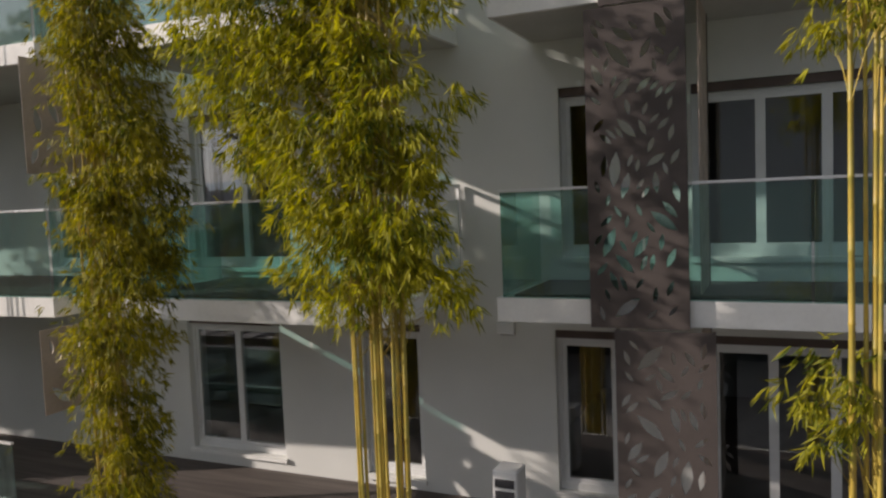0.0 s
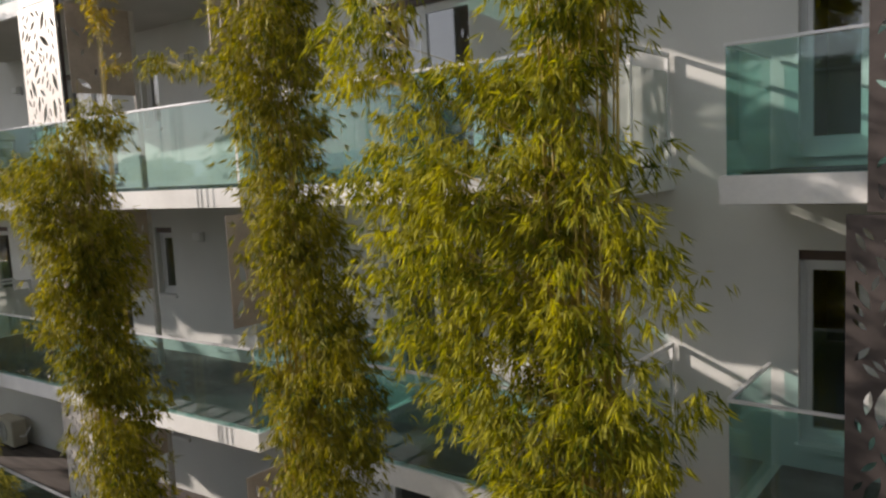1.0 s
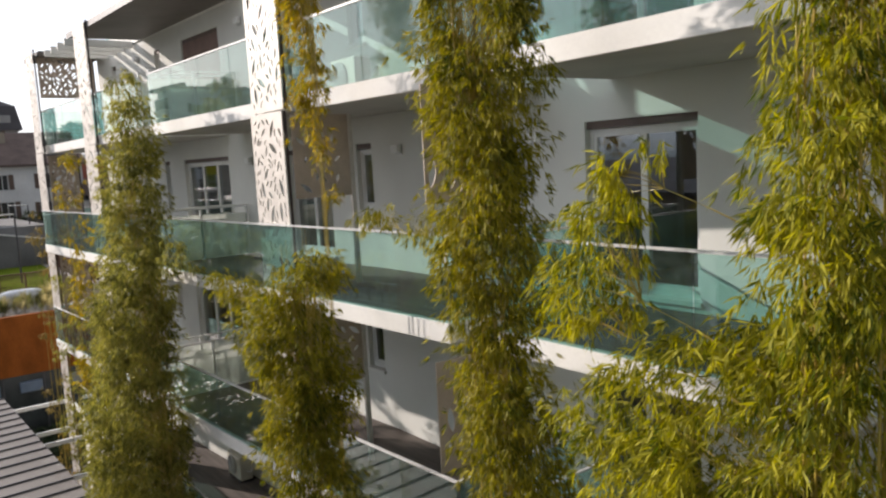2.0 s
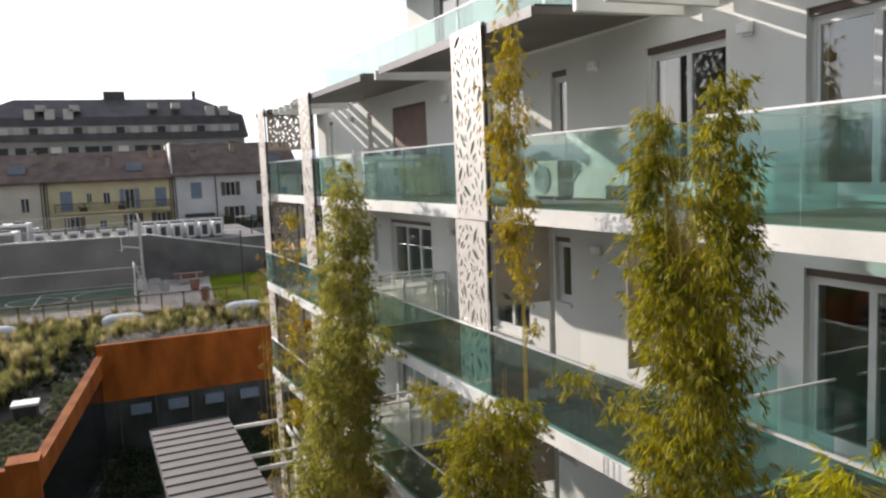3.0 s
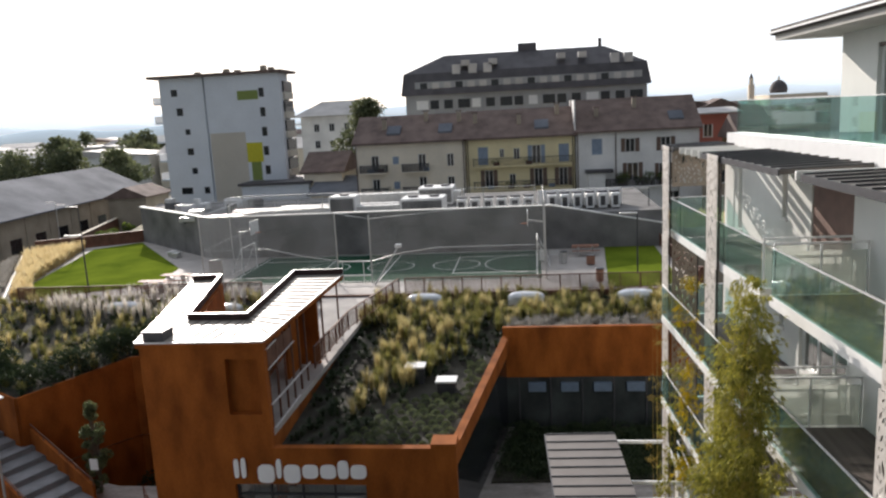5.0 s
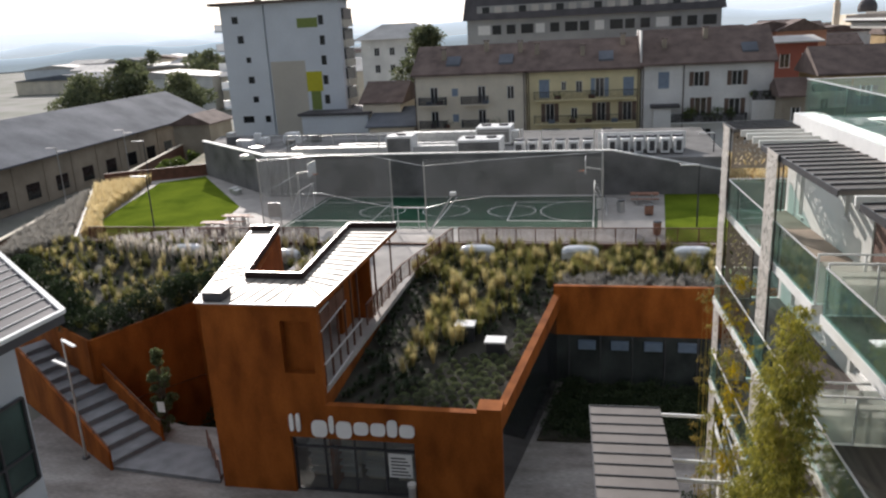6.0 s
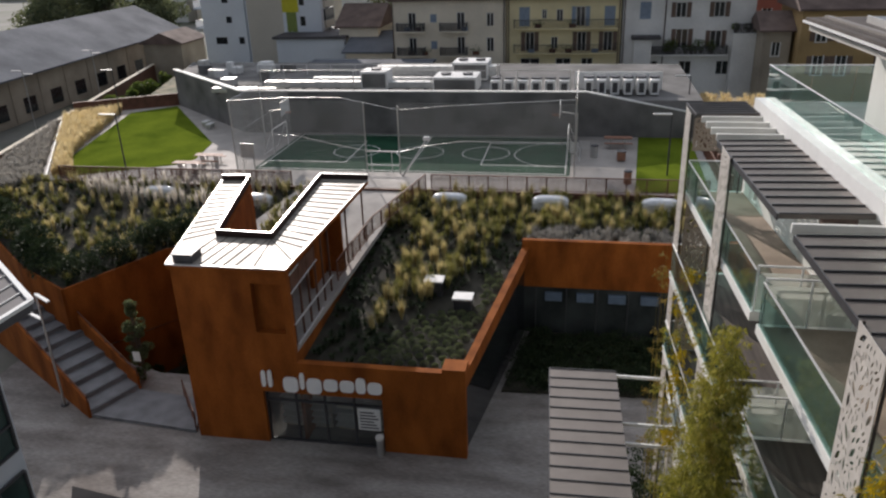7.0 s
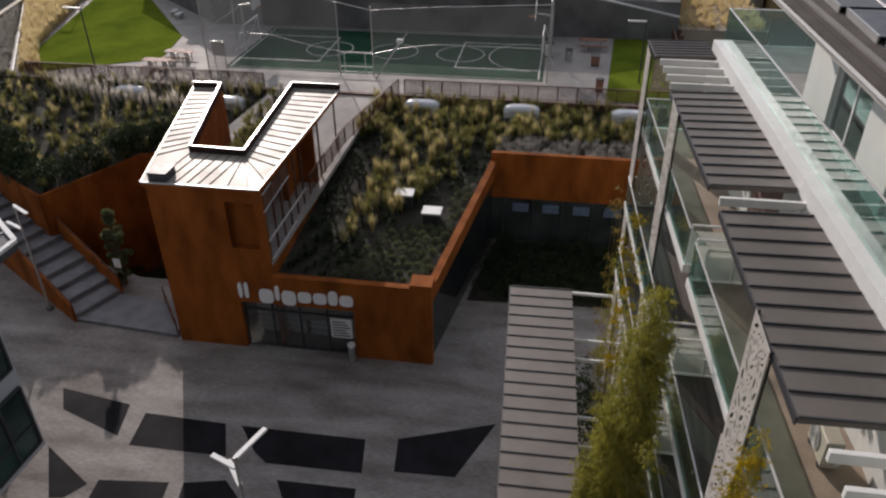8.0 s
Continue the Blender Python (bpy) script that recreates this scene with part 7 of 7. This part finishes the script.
for x, y in ((-62.2, -30.0), (-61.3, -29.2)):
    b = thing("bench", "pale timber park bench beside the path", "bench", "path benches", at=(x, y, PZ))
    part("seat", B(x - 0.5, x + 0.5, y - 0.25, y + 0.25, PZ + 0.40, PZ + 0.46, 0.01), M["white_paint"], b)
    for dx in (-0.4, 0.4):
        part("leg", B(x + dx - 0.04, x + dx + 0.04, y - 0.22, y + 0.22, PZ, PZ + 0.40), M["steel"], b)
for x, y in ((-54.3, 4.7), (-48.1, 6.8)):
    b = thing("litter_bin", "grey litter bin with dark opening", "litter bin", "podium bins", at=(x, y, PZ))
    part("body", BAR((x, y, PZ), (x, y, PZ + 0.8), 0.25, 12, 0.27), M["wood_bench"] if x > -50 else M["steel"], b)
    part("lid", BAR((x, y, PZ + 0.83), (x, y, PZ + 0.9), 0.3, 12, 0.24), M["frame_dark"], b)
bk = thing("bicycle_rack", "low steel bicycle rack beside the court", "bicycle rack", at=(-55, 3.9, PZ))
for i in range(4):
    x = -55.9 + i * 0.6
    part("hoop", sag([(x, 3.7, PZ), (x, 3.7, PZ + 0.7), (x, 4.4, PZ + 0.7), (x, 4.4, PZ)], 0.025), M["steel"], bk)

# ---- skylight domes and vents on the planted roof ----
def skylight(x, y, z):
    s = thing("skylight_dome", "pale acrylic skylight dome on a white kerb", "skylight", "roof skylights", at=(x, y, z))
    part("kerb", B(x - 0.45, x + 0.45, y - 1.1, y + 1.1, z - 0.4, z + 0.28, 0.03), M["white_paint"], s)
    bm = bmesh.new()
    bmesh.ops.create_uvsphere(bm, u_segments=20, v_segments=10, radius=1.0)
    for v in bm.verts:
        sx, sy = (abs(v.co.x) ** 0.6) * (1 if v.co.x > 0 else -1), (abs(v.co.y) ** 0.6) * (1 if v.co.y > 0 else -1)
        v.co = Vector((x + sx * 0.5, y + sy * 1.15, z + 0.28 + max(v.co.z, -0.12) * 0.33))
    for f in bm.faces:
        f.smooth = True
    part("dome", bm, M["dome"], s)


for y in (-4.4, 1.95, 8.6):
    skylight(-44.0, y, 5.58)
skylight(-44.0, -24.5, 5.5)
skylight(-43.2, -17.2, 5.45)
for x, y, z in ((-33.3, -3.4, 5.25), (-32.1, -1.75, 4.95)):
    v = thing("roof_vent", "square dark roof vent with white lid", "roof vent", "roof vents", at=(x, y, z - 1))
    part("shaft", B(x - 0.34, x + 0.34, y - 0.42, y + 0.42, z - 0.9, z - 0.08), M["frame_dark"], v)
    part("lid", B(x - 0.42, x + 0.42, y - 0.5, y + 0.5, z - 0.08, z + 0.02, 0.015), M["white_paint"], v)
vb = thing("vent_box", "black vent box at the corner of the tower roof", "vent", at=(-26.5, -12.9, 8.86))
part("body", B(-26.95, -26.05, -13.2, -12.35, 8.86, 9.22), M["frame_dark"], vb)
part("lid", B(-27.0, -26.0, -13.25, -12.3, 9.22, 9.27), M["frame_dark"], vb)

# ---- machinery on the service roof ----
SR = 8.7
for x, y0, y1, z0, h, w in ((-64.6, -24.8, -8.2, 8.9, 0.55, 0.9), (-69.5, -15.5, -4.2, 9.1, 0.9, 1.1), (-62.4, -29.0, -23.0, 8.85, 0.4, 0.6), (-66.8, -21.0, -9.5, 8.9, 0.5, 0.7)):
    d = thing("roof_duct", "long silver ventilation duct on the service roof", "duct", "roof ducts", at=(x, (y0 + y1) / 2, SR))
    part("duct", B(x - w / 2, x + w / 2, y0, y1, z0, z0 + h, 0.05), M["hvac"], d)
    for i in range(int((y1 - y0) / 1.6) + 1):
        yy = y0 + 0.3 + i * 1.6
        part("flange", B(x - w / 2 - 0.04, x + w / 2 + 0.04, yy, yy + 0.05, z0 - 0.03, z0 + h + 0.04), M["steel"], d)
        part("foot", B(x - w / 2, x + w / 2, yy + 0.1, yy + 0.2, SR, z0), M["frame_dark"], d)


def unit(label, x0, x1, y0, y1, h, fans=1, dark=False):
    u = thing("ventilation_unit", label, "ventilation unit", "roof units", at=((x0 + x1) / 2, (y0 + y1) / 2, SR))
    part("casing", B(x0, x1, y0, y1, SR + 0.1, SR + h, 0.04), M["white_paint"], u)
    part("plinth", B(x0 + 0.1, x1 - 0.1, y0 + 0.1, y1 - 0.1, SR, SR + 0.1), M["frame_dark"], u)
    part("grille", B(x1 + 0.003, x1 + 0.03, y0 + 0.15, y1 - 0.15, SR + 0.3, SR + h - 0.2), M["wall_grey"] if not dark else M["frame_dark"], u)
    for i in range(fans):
        yy = y0 + (y1 - y0) * (i + 0.5) / fans
        part("fan_ring", BAR(((x0 + x1) / 2, yy, SR + h), ((x0 + x1) / 2, yy, SR + h + 0.15), min(0.45, (x1 - x0) * 0.4), 14), M["frame_dark"], u)


unit("white roof ventilation unit with rounded cover", -66.0, -63.8, -15.6, -13.2, 1.7)
unit("white roof ventilation unit", -66.0, -63.0, -9.0, -5.2, 1.35, 2)
unit("large white roof ventilation unit", -71.5, -68.5, -8.2, -4.9, 1.7, 2)
for i in range(6):
    unit("white condenser box with dark fan", -64.6, -62.6, -4.0 + i * 1.15, -3.2 + i * 1.15, 1.15, 1, True)
for i in range(6):
    unit("white condenser box with dark fan", -64.4, -62.2, 3.8 + i * 1.05, 4.5 + i * 1.05, 1.3, 1, True)
part_screen = thing("roof_screen", "long white screen panel behind the roof units", "screen", at=(-65, 6.5, SR))
part("panel", B(-65.2, -65.05, 3.0, 10.2, SR, SR + 1.45), M["white_paint"], part_screen)
rng_u = random.Random(17)
for i in range(22):
    x, y = -rng_u.uniform(62.5, 75), -rng_u.uniform(26, 36)
    if x < -61.5 + (y + 25.4) * 0.9 - 0.8:
        w, l, h = rng_u.uniform(0.4, 1.2), rng_u.uniform(0.5, 1.8), rng_u.uniform(0.5, 1.1)
        b = thing("pipe_box", "small pale service box on the roof", "service box", "roof service boxes", at=(x, y, SR))
        part("body", B(x - w / 2, x + w / 2, y - l / 2, y + l / 2, SR, SR + h, 0.03), M[rng_u.choice(("hvac", "white_paint", "wall_grey"))], b)
for p, q in (((-60.4, -25.4), (-60.4, 4.0)), ((-60.4, -25.4), (-71.2, -37.4))):
    tagged(part("coping", BM((*p, 9.4), (*q, 9.4), 0.5, 0.09), M["concrete_white"]), "pale coping on the court wall", "coping", kind="structure")
tagged(part("coping", BM((-60.4, 4.0, 9.4), (-60.4, 13.0, 7.65), 0.5, 0.09), M["concrete_white"]), "pale sloping coping on the court wall", "coping", kind="structure")
fan = thing("roof_walkway", "thin steel handrail on the service roof", "railing", at=(-72, -22, SR))
for z in (9.2, 9.7):
    part("rail", BM((-72, -31, z), (-72, -6, z), 0.04, 0.04), M["steel"], fan)
for y in np.arange(-31, -5.9, 2.5):
    part("post", BM((-72, y, SR), (-72, y, 9.7), 0.05, 0.05), M["steel"], fan)
# raised beds by the lawn
bed = part("planter_wall", B(-72, -60.7, 13.1, 20.0, 0.0, 6.6), M["warehouse_wall"])
tagged(bed, "low rendered planter wall beside the lawn", "planter", kind="structure")
for i in range(9):
    tagged(part("wall_pilaster", B(-60.68 + 1.6 * i, -60.2 + 1.6 * i, 13.05, 13.3, 4.0, PZ + 0.9), M["corten_dark"]), "rust-brown upright of the lawn's side fence", "post", kind="structure")
tufts("meadow_grass", "straw-yellow dry grass on the raised bed", strip(320, [(-71.8, 13.4), (-60.9, 13.4), (-60.9, 19.8), (-71.8, 19.8)], 33, 6.6), 20, 0.7, 0.5, 0.05, M["straw"], 34)

# ---- stairs up to the podium ----
A0, A1 = Vector((-26.62, -19.45)), Vector((-29.05, -18.35))
ST = Vector((-0.62, -1.0)).normalized() * 1.16
stairs = thing("outdoor_stairs", "broad grey stone stairs between rust-brown steel cheeks", "stairs", at=(A0.x, A0.y, 0))
for i in range(11):
    p, q = A0 + ST * i, A1 + ST * i
    r, s = q + ST * 1.02, p + ST * 1.02
    part("step", PR([p[:], q[:], r[:], s[:]], 0.0, 0.37 + 0.23 * i), M["stone_step"], stairs)
    u = (q - p).normalized() * 0.02
    part("nosing", BM((*(p + u + ST * 0.05), 0.376 + 0.23 * i), (*(q - u + ST * 0.05), 0.376 + 0.23 * i), 0.10, 0.012), M["frame_dark"], stairs, "dark strip along the front of the step")
for a, off in ((A0, Vector((0.12, -0.06))), (A1, Vector((-0.12, 0.06)))):
    p, q = a, a + ST * 11
    o = off
    part("cheek", PR([p[:], q[:], (q + o)[:], (p + o)[:]], 0.0, [1.0, 3.85, 3.85, 1.0]), M["corten"], stairs, "rust-brown steel cheek wall")
    part("handrail", BM((*(p + o * 0.5), 1.25), (*(q + o * 0.5), 4.1), 0.05, 0.05), M["corten_dark"], stairs)
    for k in range(9):
        t = p + ST * (1.37 * k) + o * 0.5
        part("rail_post", BM((t.x, t.y, 0.9 + 0.356 * k), (t.x, t.y, 1.25 + 0.356 * k), 0.04, 0.04), M["corten_dark"], stairs)
landing = part("stair_landing", PR([(-26.62, -19.45), (-26.15, -13.7), (-28.6, -14.4), (-29.05, -18.35)], 0.0, 0.17), M["stone_step"])
tagged(landing, "grey stone landing at the foot of the stairs", "landing", kind="structure")
lf = thing("railing", "low rust-brown bar railing beside the landing", "railing", at=(-27.4, -14.3, 0.17))
for z in (0.35, 0.62, 0.9, 1.15):
    part("rail", BM((-26.3, -13.75, z), (-28.7, -15.6, z), 0.03, 0.03), M["corten_dark"], lf)
for k in range(4):
    x, y = -26.3 - 0.8 * k, -13.75 - 0.617 * k
    part("post", BM((x, y, 0.17), (x, y, 1.17), 0.05, 0.05), M["corten_dark"], lf)
pit = part("floor_recess", PR(PIT, -3.3, -3.2), M["soil"])
tagged(pit, "dark earth floor of the sunken recess beside the stairs", "recess", kind="structure")
for a, b in zip(PIT, PIT[1:] + PIT[:1]):
    d = (Vector(b) - Vector(a)).normalized()
    o = Vector((-d.y, d.x)) * 0.15
    w = part("wall_recess", PR([a, b, (Vector(b) + o)[:], (Vector(a) + o)[:]], -3.3, -0.062), M["corten"])
    tagged(w, "rust-brown steel lining of the sunken recess", "wall", kind="structure")
# shrubs added only to deepen the darkness of the recess
shrub_domes("low_shrubs", "dark shrubs added to darken the recess beside the stairs", [(-31.7 - 0.5 * (i % 11) - 0.1 * math.sin(i * 1.3), -17.0 - 0.62 * (i // 11) - 0.30 * (i % 11) * (1 if i // 11 > 3 else 0.2) + 0.15 * math.sin(i * 2.0), -2.9 + 0.35 * math.sin(i * 3.7)) for i in range(77)], 170, 0.7, 77, M["shrub"])
ns = thing("notice", "small white notice hanging on the topiary", "notice", at=(-29.55, -18.35, 1.6))
part("plate", B(-29.50, -29.47, -18.6, -18.2, 1.55, 2.1), M["white_paint"], ns)


# ---- plaza lamps and small things ----
def plaza_lamp(x, y, h, arms, label):
    lp = thing("street_lamp", label, "street lamp", "plaza lamps", at=(x, y, 0))
    part("pole", BAR((x, y, 0.02), (x, y, h), 0.065, 10, 0.045), M["steel"], lp)
    part("base_plate", BAR((x, y, 0), (x, y, 0.06), 0.2, 10), M["frame_dark"], lp)
    for z, ang, l in arms:
        d = Vector((math.cos(radians(ang)), math.sin(radians(ang)), 0))
        p, q = Vector((x, y, z)) + d * 0.05, Vector((x, y, z)) + d * l
        hd = part("lamp_arm", BM(p, q, 0.16, 0.07), M["white_paint"], lp, "flat white lamp arm")
        part("diffuser", BM(p.lerp(q, 0.35) - Vector((0, 0, 0.045)), q - d * 0.05 - Vector((0, 0, 0.045)), 0.12, 0.015), M["dome"], hd)


plaza_lamp(-27.4, -21.5, 6.3, ((6.25, 60, 1.35), (4.9, -115, 1.35)), "slim grey lamp post with two flat white arms")
plaza_lamp(-13.1, -4.25, 7.15, ((7.1, 160, 1.35), (6.7, -112, 1.0), (5.9, -140, 1.2)), "slim grey lamp post with flat white arms")
bol = thing("bollard", "pale cylindrical ash bin by the entrance", "bollard", at=(-25.75, -4.6, 0))
part("body", BAR((-25.75, -4.6, 0), (-25.75, -4.6, 0.85), 0.16, 12), M["steel"], bol)
part("top", BAR((-25.75, -4.6, 0.85), (-25.75, -4.6, 1.0), 0.19, 12), M["concrete_white"], bol)
for y, n, zz in ((-9.2, 5, 0.4), (-7.8, 4, 0.5), (-6.6, 3, 0.4), (-5.2, 6, 0.5)):
    sh = thing("shop_shelf", "pale shop shelf seen through the entrance", "shelf", "shop shelves", at=(-27.2, y, 0))
    for k in range(n):
        part("board", B(-27.4, -27.0, y - 0.45, y + 0.45, zz + k * 0.35, zz + k * 0.35 + 0.05), M["white_paint"], sh)
    part("back", B(-27.43, -27.4, y - 0.45, y + 0.45, 0, zz + n * 0.35), M["house_cream"], sh)
poster = thing("poster", "pale poster on the entrance glass with dark bars", "poster", at=(-26.2, -5.2, 1.0))
part("sheet", B(-26.262, -26.255, -5.7, -4.65, 0.9, 2.05), M["white_paint"], poster)
for k in range(6):
    part("bar", B(-26.254, -26.25, -5.6, -4.75 - 0.1 * (k % 3), 1.0 + k * 0.16, 1.07 + k * 0.16), M["frame_dark"], poster)

# ---- white steel frames between canopy and building ----
for x0, x1 in ((-26.9, -23.6), (-22.4, -19.2), (-17.8, -14.6), (-13.2, -10.0), (-8.6, -5.4)):
    fr = thing("steel_frame", "white steel frame spanning from canopy to building", "steel frame", "white frames", at=((x0 + x1) / 2, 6.5, 4.1))
    yb = 5.45 + (x0 + 26) * 0.036
    for x in (x0, x1):
        part("beam", BM((x, yb, 4.2), (x, 7.5, 4.2), 0.09, 0.12), M["white_paint"], fr)
    part("beam", BM((x0, 7.45, 4.2), (x1, 7.45, 4.2), 0.09, 0.12), M["white_paint"], fr)



# ---- machines and lamps on the balconies ----
def ac_unit(x, y, z, along="x"):
    u = thing("air_conditioner", "beige outdoor air-conditioning unit on a balcony", "air conditioner", "air conditioners", at=(x, y, z))
    part("casing", B(x - 0.42, x + 0.42, y - 0.16, y + 0.16, z + 0.06, z + 0.68, 0.02), M["machine_beige"], u)
    for dx in (-0.3, 0.3):
        part("foot", B(x + dx - 0.04, x + dx + 0.04, y - 0.17, y + 0.17, z, z + 0.06), M["frame_dark"], u)
    g = part("fan_grille", BAR((x - 0.1, y - 0.16, z + 0.37), (x - 0.1, y - 0.175, z + 0.37), 0.25, 20), M["terrace_grey"], u, "round grey fan grille")
    for r in (0.06, 0.11, 0.16, 0.21, 0.25):
        bm = bmesh.new()
        for i in range(20):
            a, b = 2 * math.pi * i / 20, 2 * math.pi * (i + 1) / 20
            bar(bm, (x - 0.1 + r * math.cos(a), y - 0.18, z + 0.37 + r * math.sin(a)), (x - 0.1 + r * math.cos(b), y - 0.18, z + 0.37 + r * math.sin(b)), 0.005, 4)
        part("ring", bm, M["white_paint"], g)
    part("pipe", sag([(x + 0.43, y, z + 0.3), (x + 0.55, y + 0.05, z + 0.3), (x + 0.55, y + 0.2, z + 0.5)], 0.02), M["white_paint"], u)


for x, z in ((-9.95, FLOORS[3]), (-16.6, FLOORS[0])):
    ac_unit(x, 9.55 if z == FLOORS[3] else 9.45, z + 0.021)
cu = thing("condenser_unit", "small white slatted machine on the ground terrace", "air conditioner", at=(0.0, 9.2, FLOORS[0]))
part("casing", B(-0.2, 0.08, 8.95, 9.25, FLOORS[0] + 0.03, FLOORS[0] + 0.9, 0.015), M["white_paint"], cu)
for i in range(5):
    zz = FLOORS[0] + 0.2 + i * 0.13
    part("slat", B(-0.165, 0.045, 8.935, 8.955, zz, zz + 0.09), M["frame_dark"], cu)
for f in range(4):
    for x in (-9.55, -6.1, -15.2, -21.7, -0.4):
        z = FLOORS[f] + (2.28 if f == 3 else 2.2)
        if x == -0.4 and f > 0:
            continue
        wl = thing("wall_lamp", "small white square wall lamp on the facade", "wall lamp", "facade lamps", at=(x, WALL, z))
        part("back_plate", B(x - 0.09, x + 0.09, WALL - 0.026, WALL - 0.002, z - 0.09, z + 0.09), M["steel"], wl)
        part("shade", B(x - 0.11, x + 0.11, WALL - 0.12, WALL - 0.03, z - 0.05, z + 0.08, 0.01), M["white_paint"], wl)
        askew(wl)
wl = thing("wall_lamp", "small white wall lamp on the penthouse", "wall lamp", "facade lamps", at=(-14.5, PY, 18.2))
part("back_plate", B(-14.6, -14.4, PY - 0.03, PY - 0.002, 18.1, 18.3), M["steel"], wl)
part("shade", B(-14.62, -14.38, PY - 0.12, PY - 0.03, 18.12, 18.28, 0.01), M["white_paint"], wl)

# ---- solar panels on the penthouse roof ----
part("roof_deck", PR([(-20.9, 9.47), (9.3, 10.9), (9.3, 16.9), (-20.9, 16.9)], 19.12, 19.14), M["roof_brown"], pr, "dark brown flat roof covering")
part("roof_band", PR([(-20.8, 9.62), (9.3, 11.05), (9.3, 11.2), (-20.8, 9.77)], 19.14, 19.19), M["zinc_light"], pr, "pale metal roof edge strip")
part("drip_edge", BM((-21.14, 9.22, 19.02), (9.5, 10.68, 19.02), 0.05, 0.05), M["white_paint"], pr, "white drip edge")
part("drip_edge", BM((-21.14, 9.22, 19.02), (-21.14, 17.1, 19.02), 0.05, 0.05), M["white_paint"], pr, "white drip edge")
for i in range(8):
    x = -19.6 + i * 2.3
    sp = thing("solar_panel", "dark solar panel with bright metal rails", "solar panel", "solar panels", at=(x, 12.5, 19.14))
    y0 = 10.25 + (x + 20) * 0.048
    part("solar_sheet", PR([(x, y0), (x + 2.1, y0), (x + 2.1, y0 + 4.0), (x, y0 + 4.0)], [19.24, 19.24, 19.24, 19.24], [19.28, 19.28, 19.28, 19.28]), M["solar"], sp)
    for k in range(5):
        yy = y0 + k * 1.0
        part("rail", B(x - 0.02, x + 2.12, yy - 0.02, yy + 0.02, 19.14, 19.305), M["steel"], sp)

# ---- glazing of the neighbouring block ----
def nbp(t, z, o=0.0):
    """A point on the neighbouring block's plaza face, t metres from its corner."""
    d = Vector((21.7, -1.2)).normalized()
    n = Vector((-d.y, d.x))
    c = Vector((-15.6, -12.9)) + d * t + n * o
    return (c.x, c.y, z)


for t0, t1, z0, z1 in ((0.2, 2.3, 4.05, 6.6), (3.1, 5.2, 4.05, 6.6), (6.0, 8.1, 4.05, 6.6), (0.2, 2.3, 7.4, 9.95), (3.1, 5.2, 7.4, 9.95), (6.0, 8.1, 7.4, 9.95)):
    w = part("window", PR([nbp(t0, 0, 0.004)[:2], nbp(t1, 0, 0.004)[:2], nbp(t1, 0, 0.05)[:2], nbp(t0, 0, 0.05)[:2]], z0, z1), M["nb_glass"], nb, "green-tinted glazing")
    bm = bmesh.new()
    for t in (t0, (t0 + t1) / 2, t1):
        beam(bm, nbp(t, z0, 0.08), nbp(t, z1, 0.08), 0.08, 0.08)
    for z in (z0, z0 + 0.9, z1):
        beam(bm, nbp(t0, z, 0.085), nbp(t1, z, 0.085), 0.08, 0.08)
    part("window_frame", bm, M["frame_dark"], w)
e0, e1 = Vector((-15.0, -10.6, 12.6)), Vector((7, -11.8, 12.6))
part("roof_edge", BM(e0 + Vector((0, 0, 0.16)), e1 + Vector((0, 0, 0.16)), 0.14, 0.1), M["white_paint"], nb, "pale roof edge")
part("roof_edge", BM(e0 + Vector((0, 0, 0.16)), (-28, -27, 12.76), 0.14, 0.1), M["white_paint"], nb, "pale roof edge")
west = Vector((-28, -27, 12.75)) - Vector((-15.0, -10.6, 12.75))
for i in range(1, 26):
    a = Vector((-15.0, -10.6, 12.76)) + west * (i / 26)
    b = Vector((7.0, a.y - 1.2, 12.77))
    part("seam", BM(a + Vector((0.12, 0, 0)), b, 0.035, 0.04), M["steel"], nb)
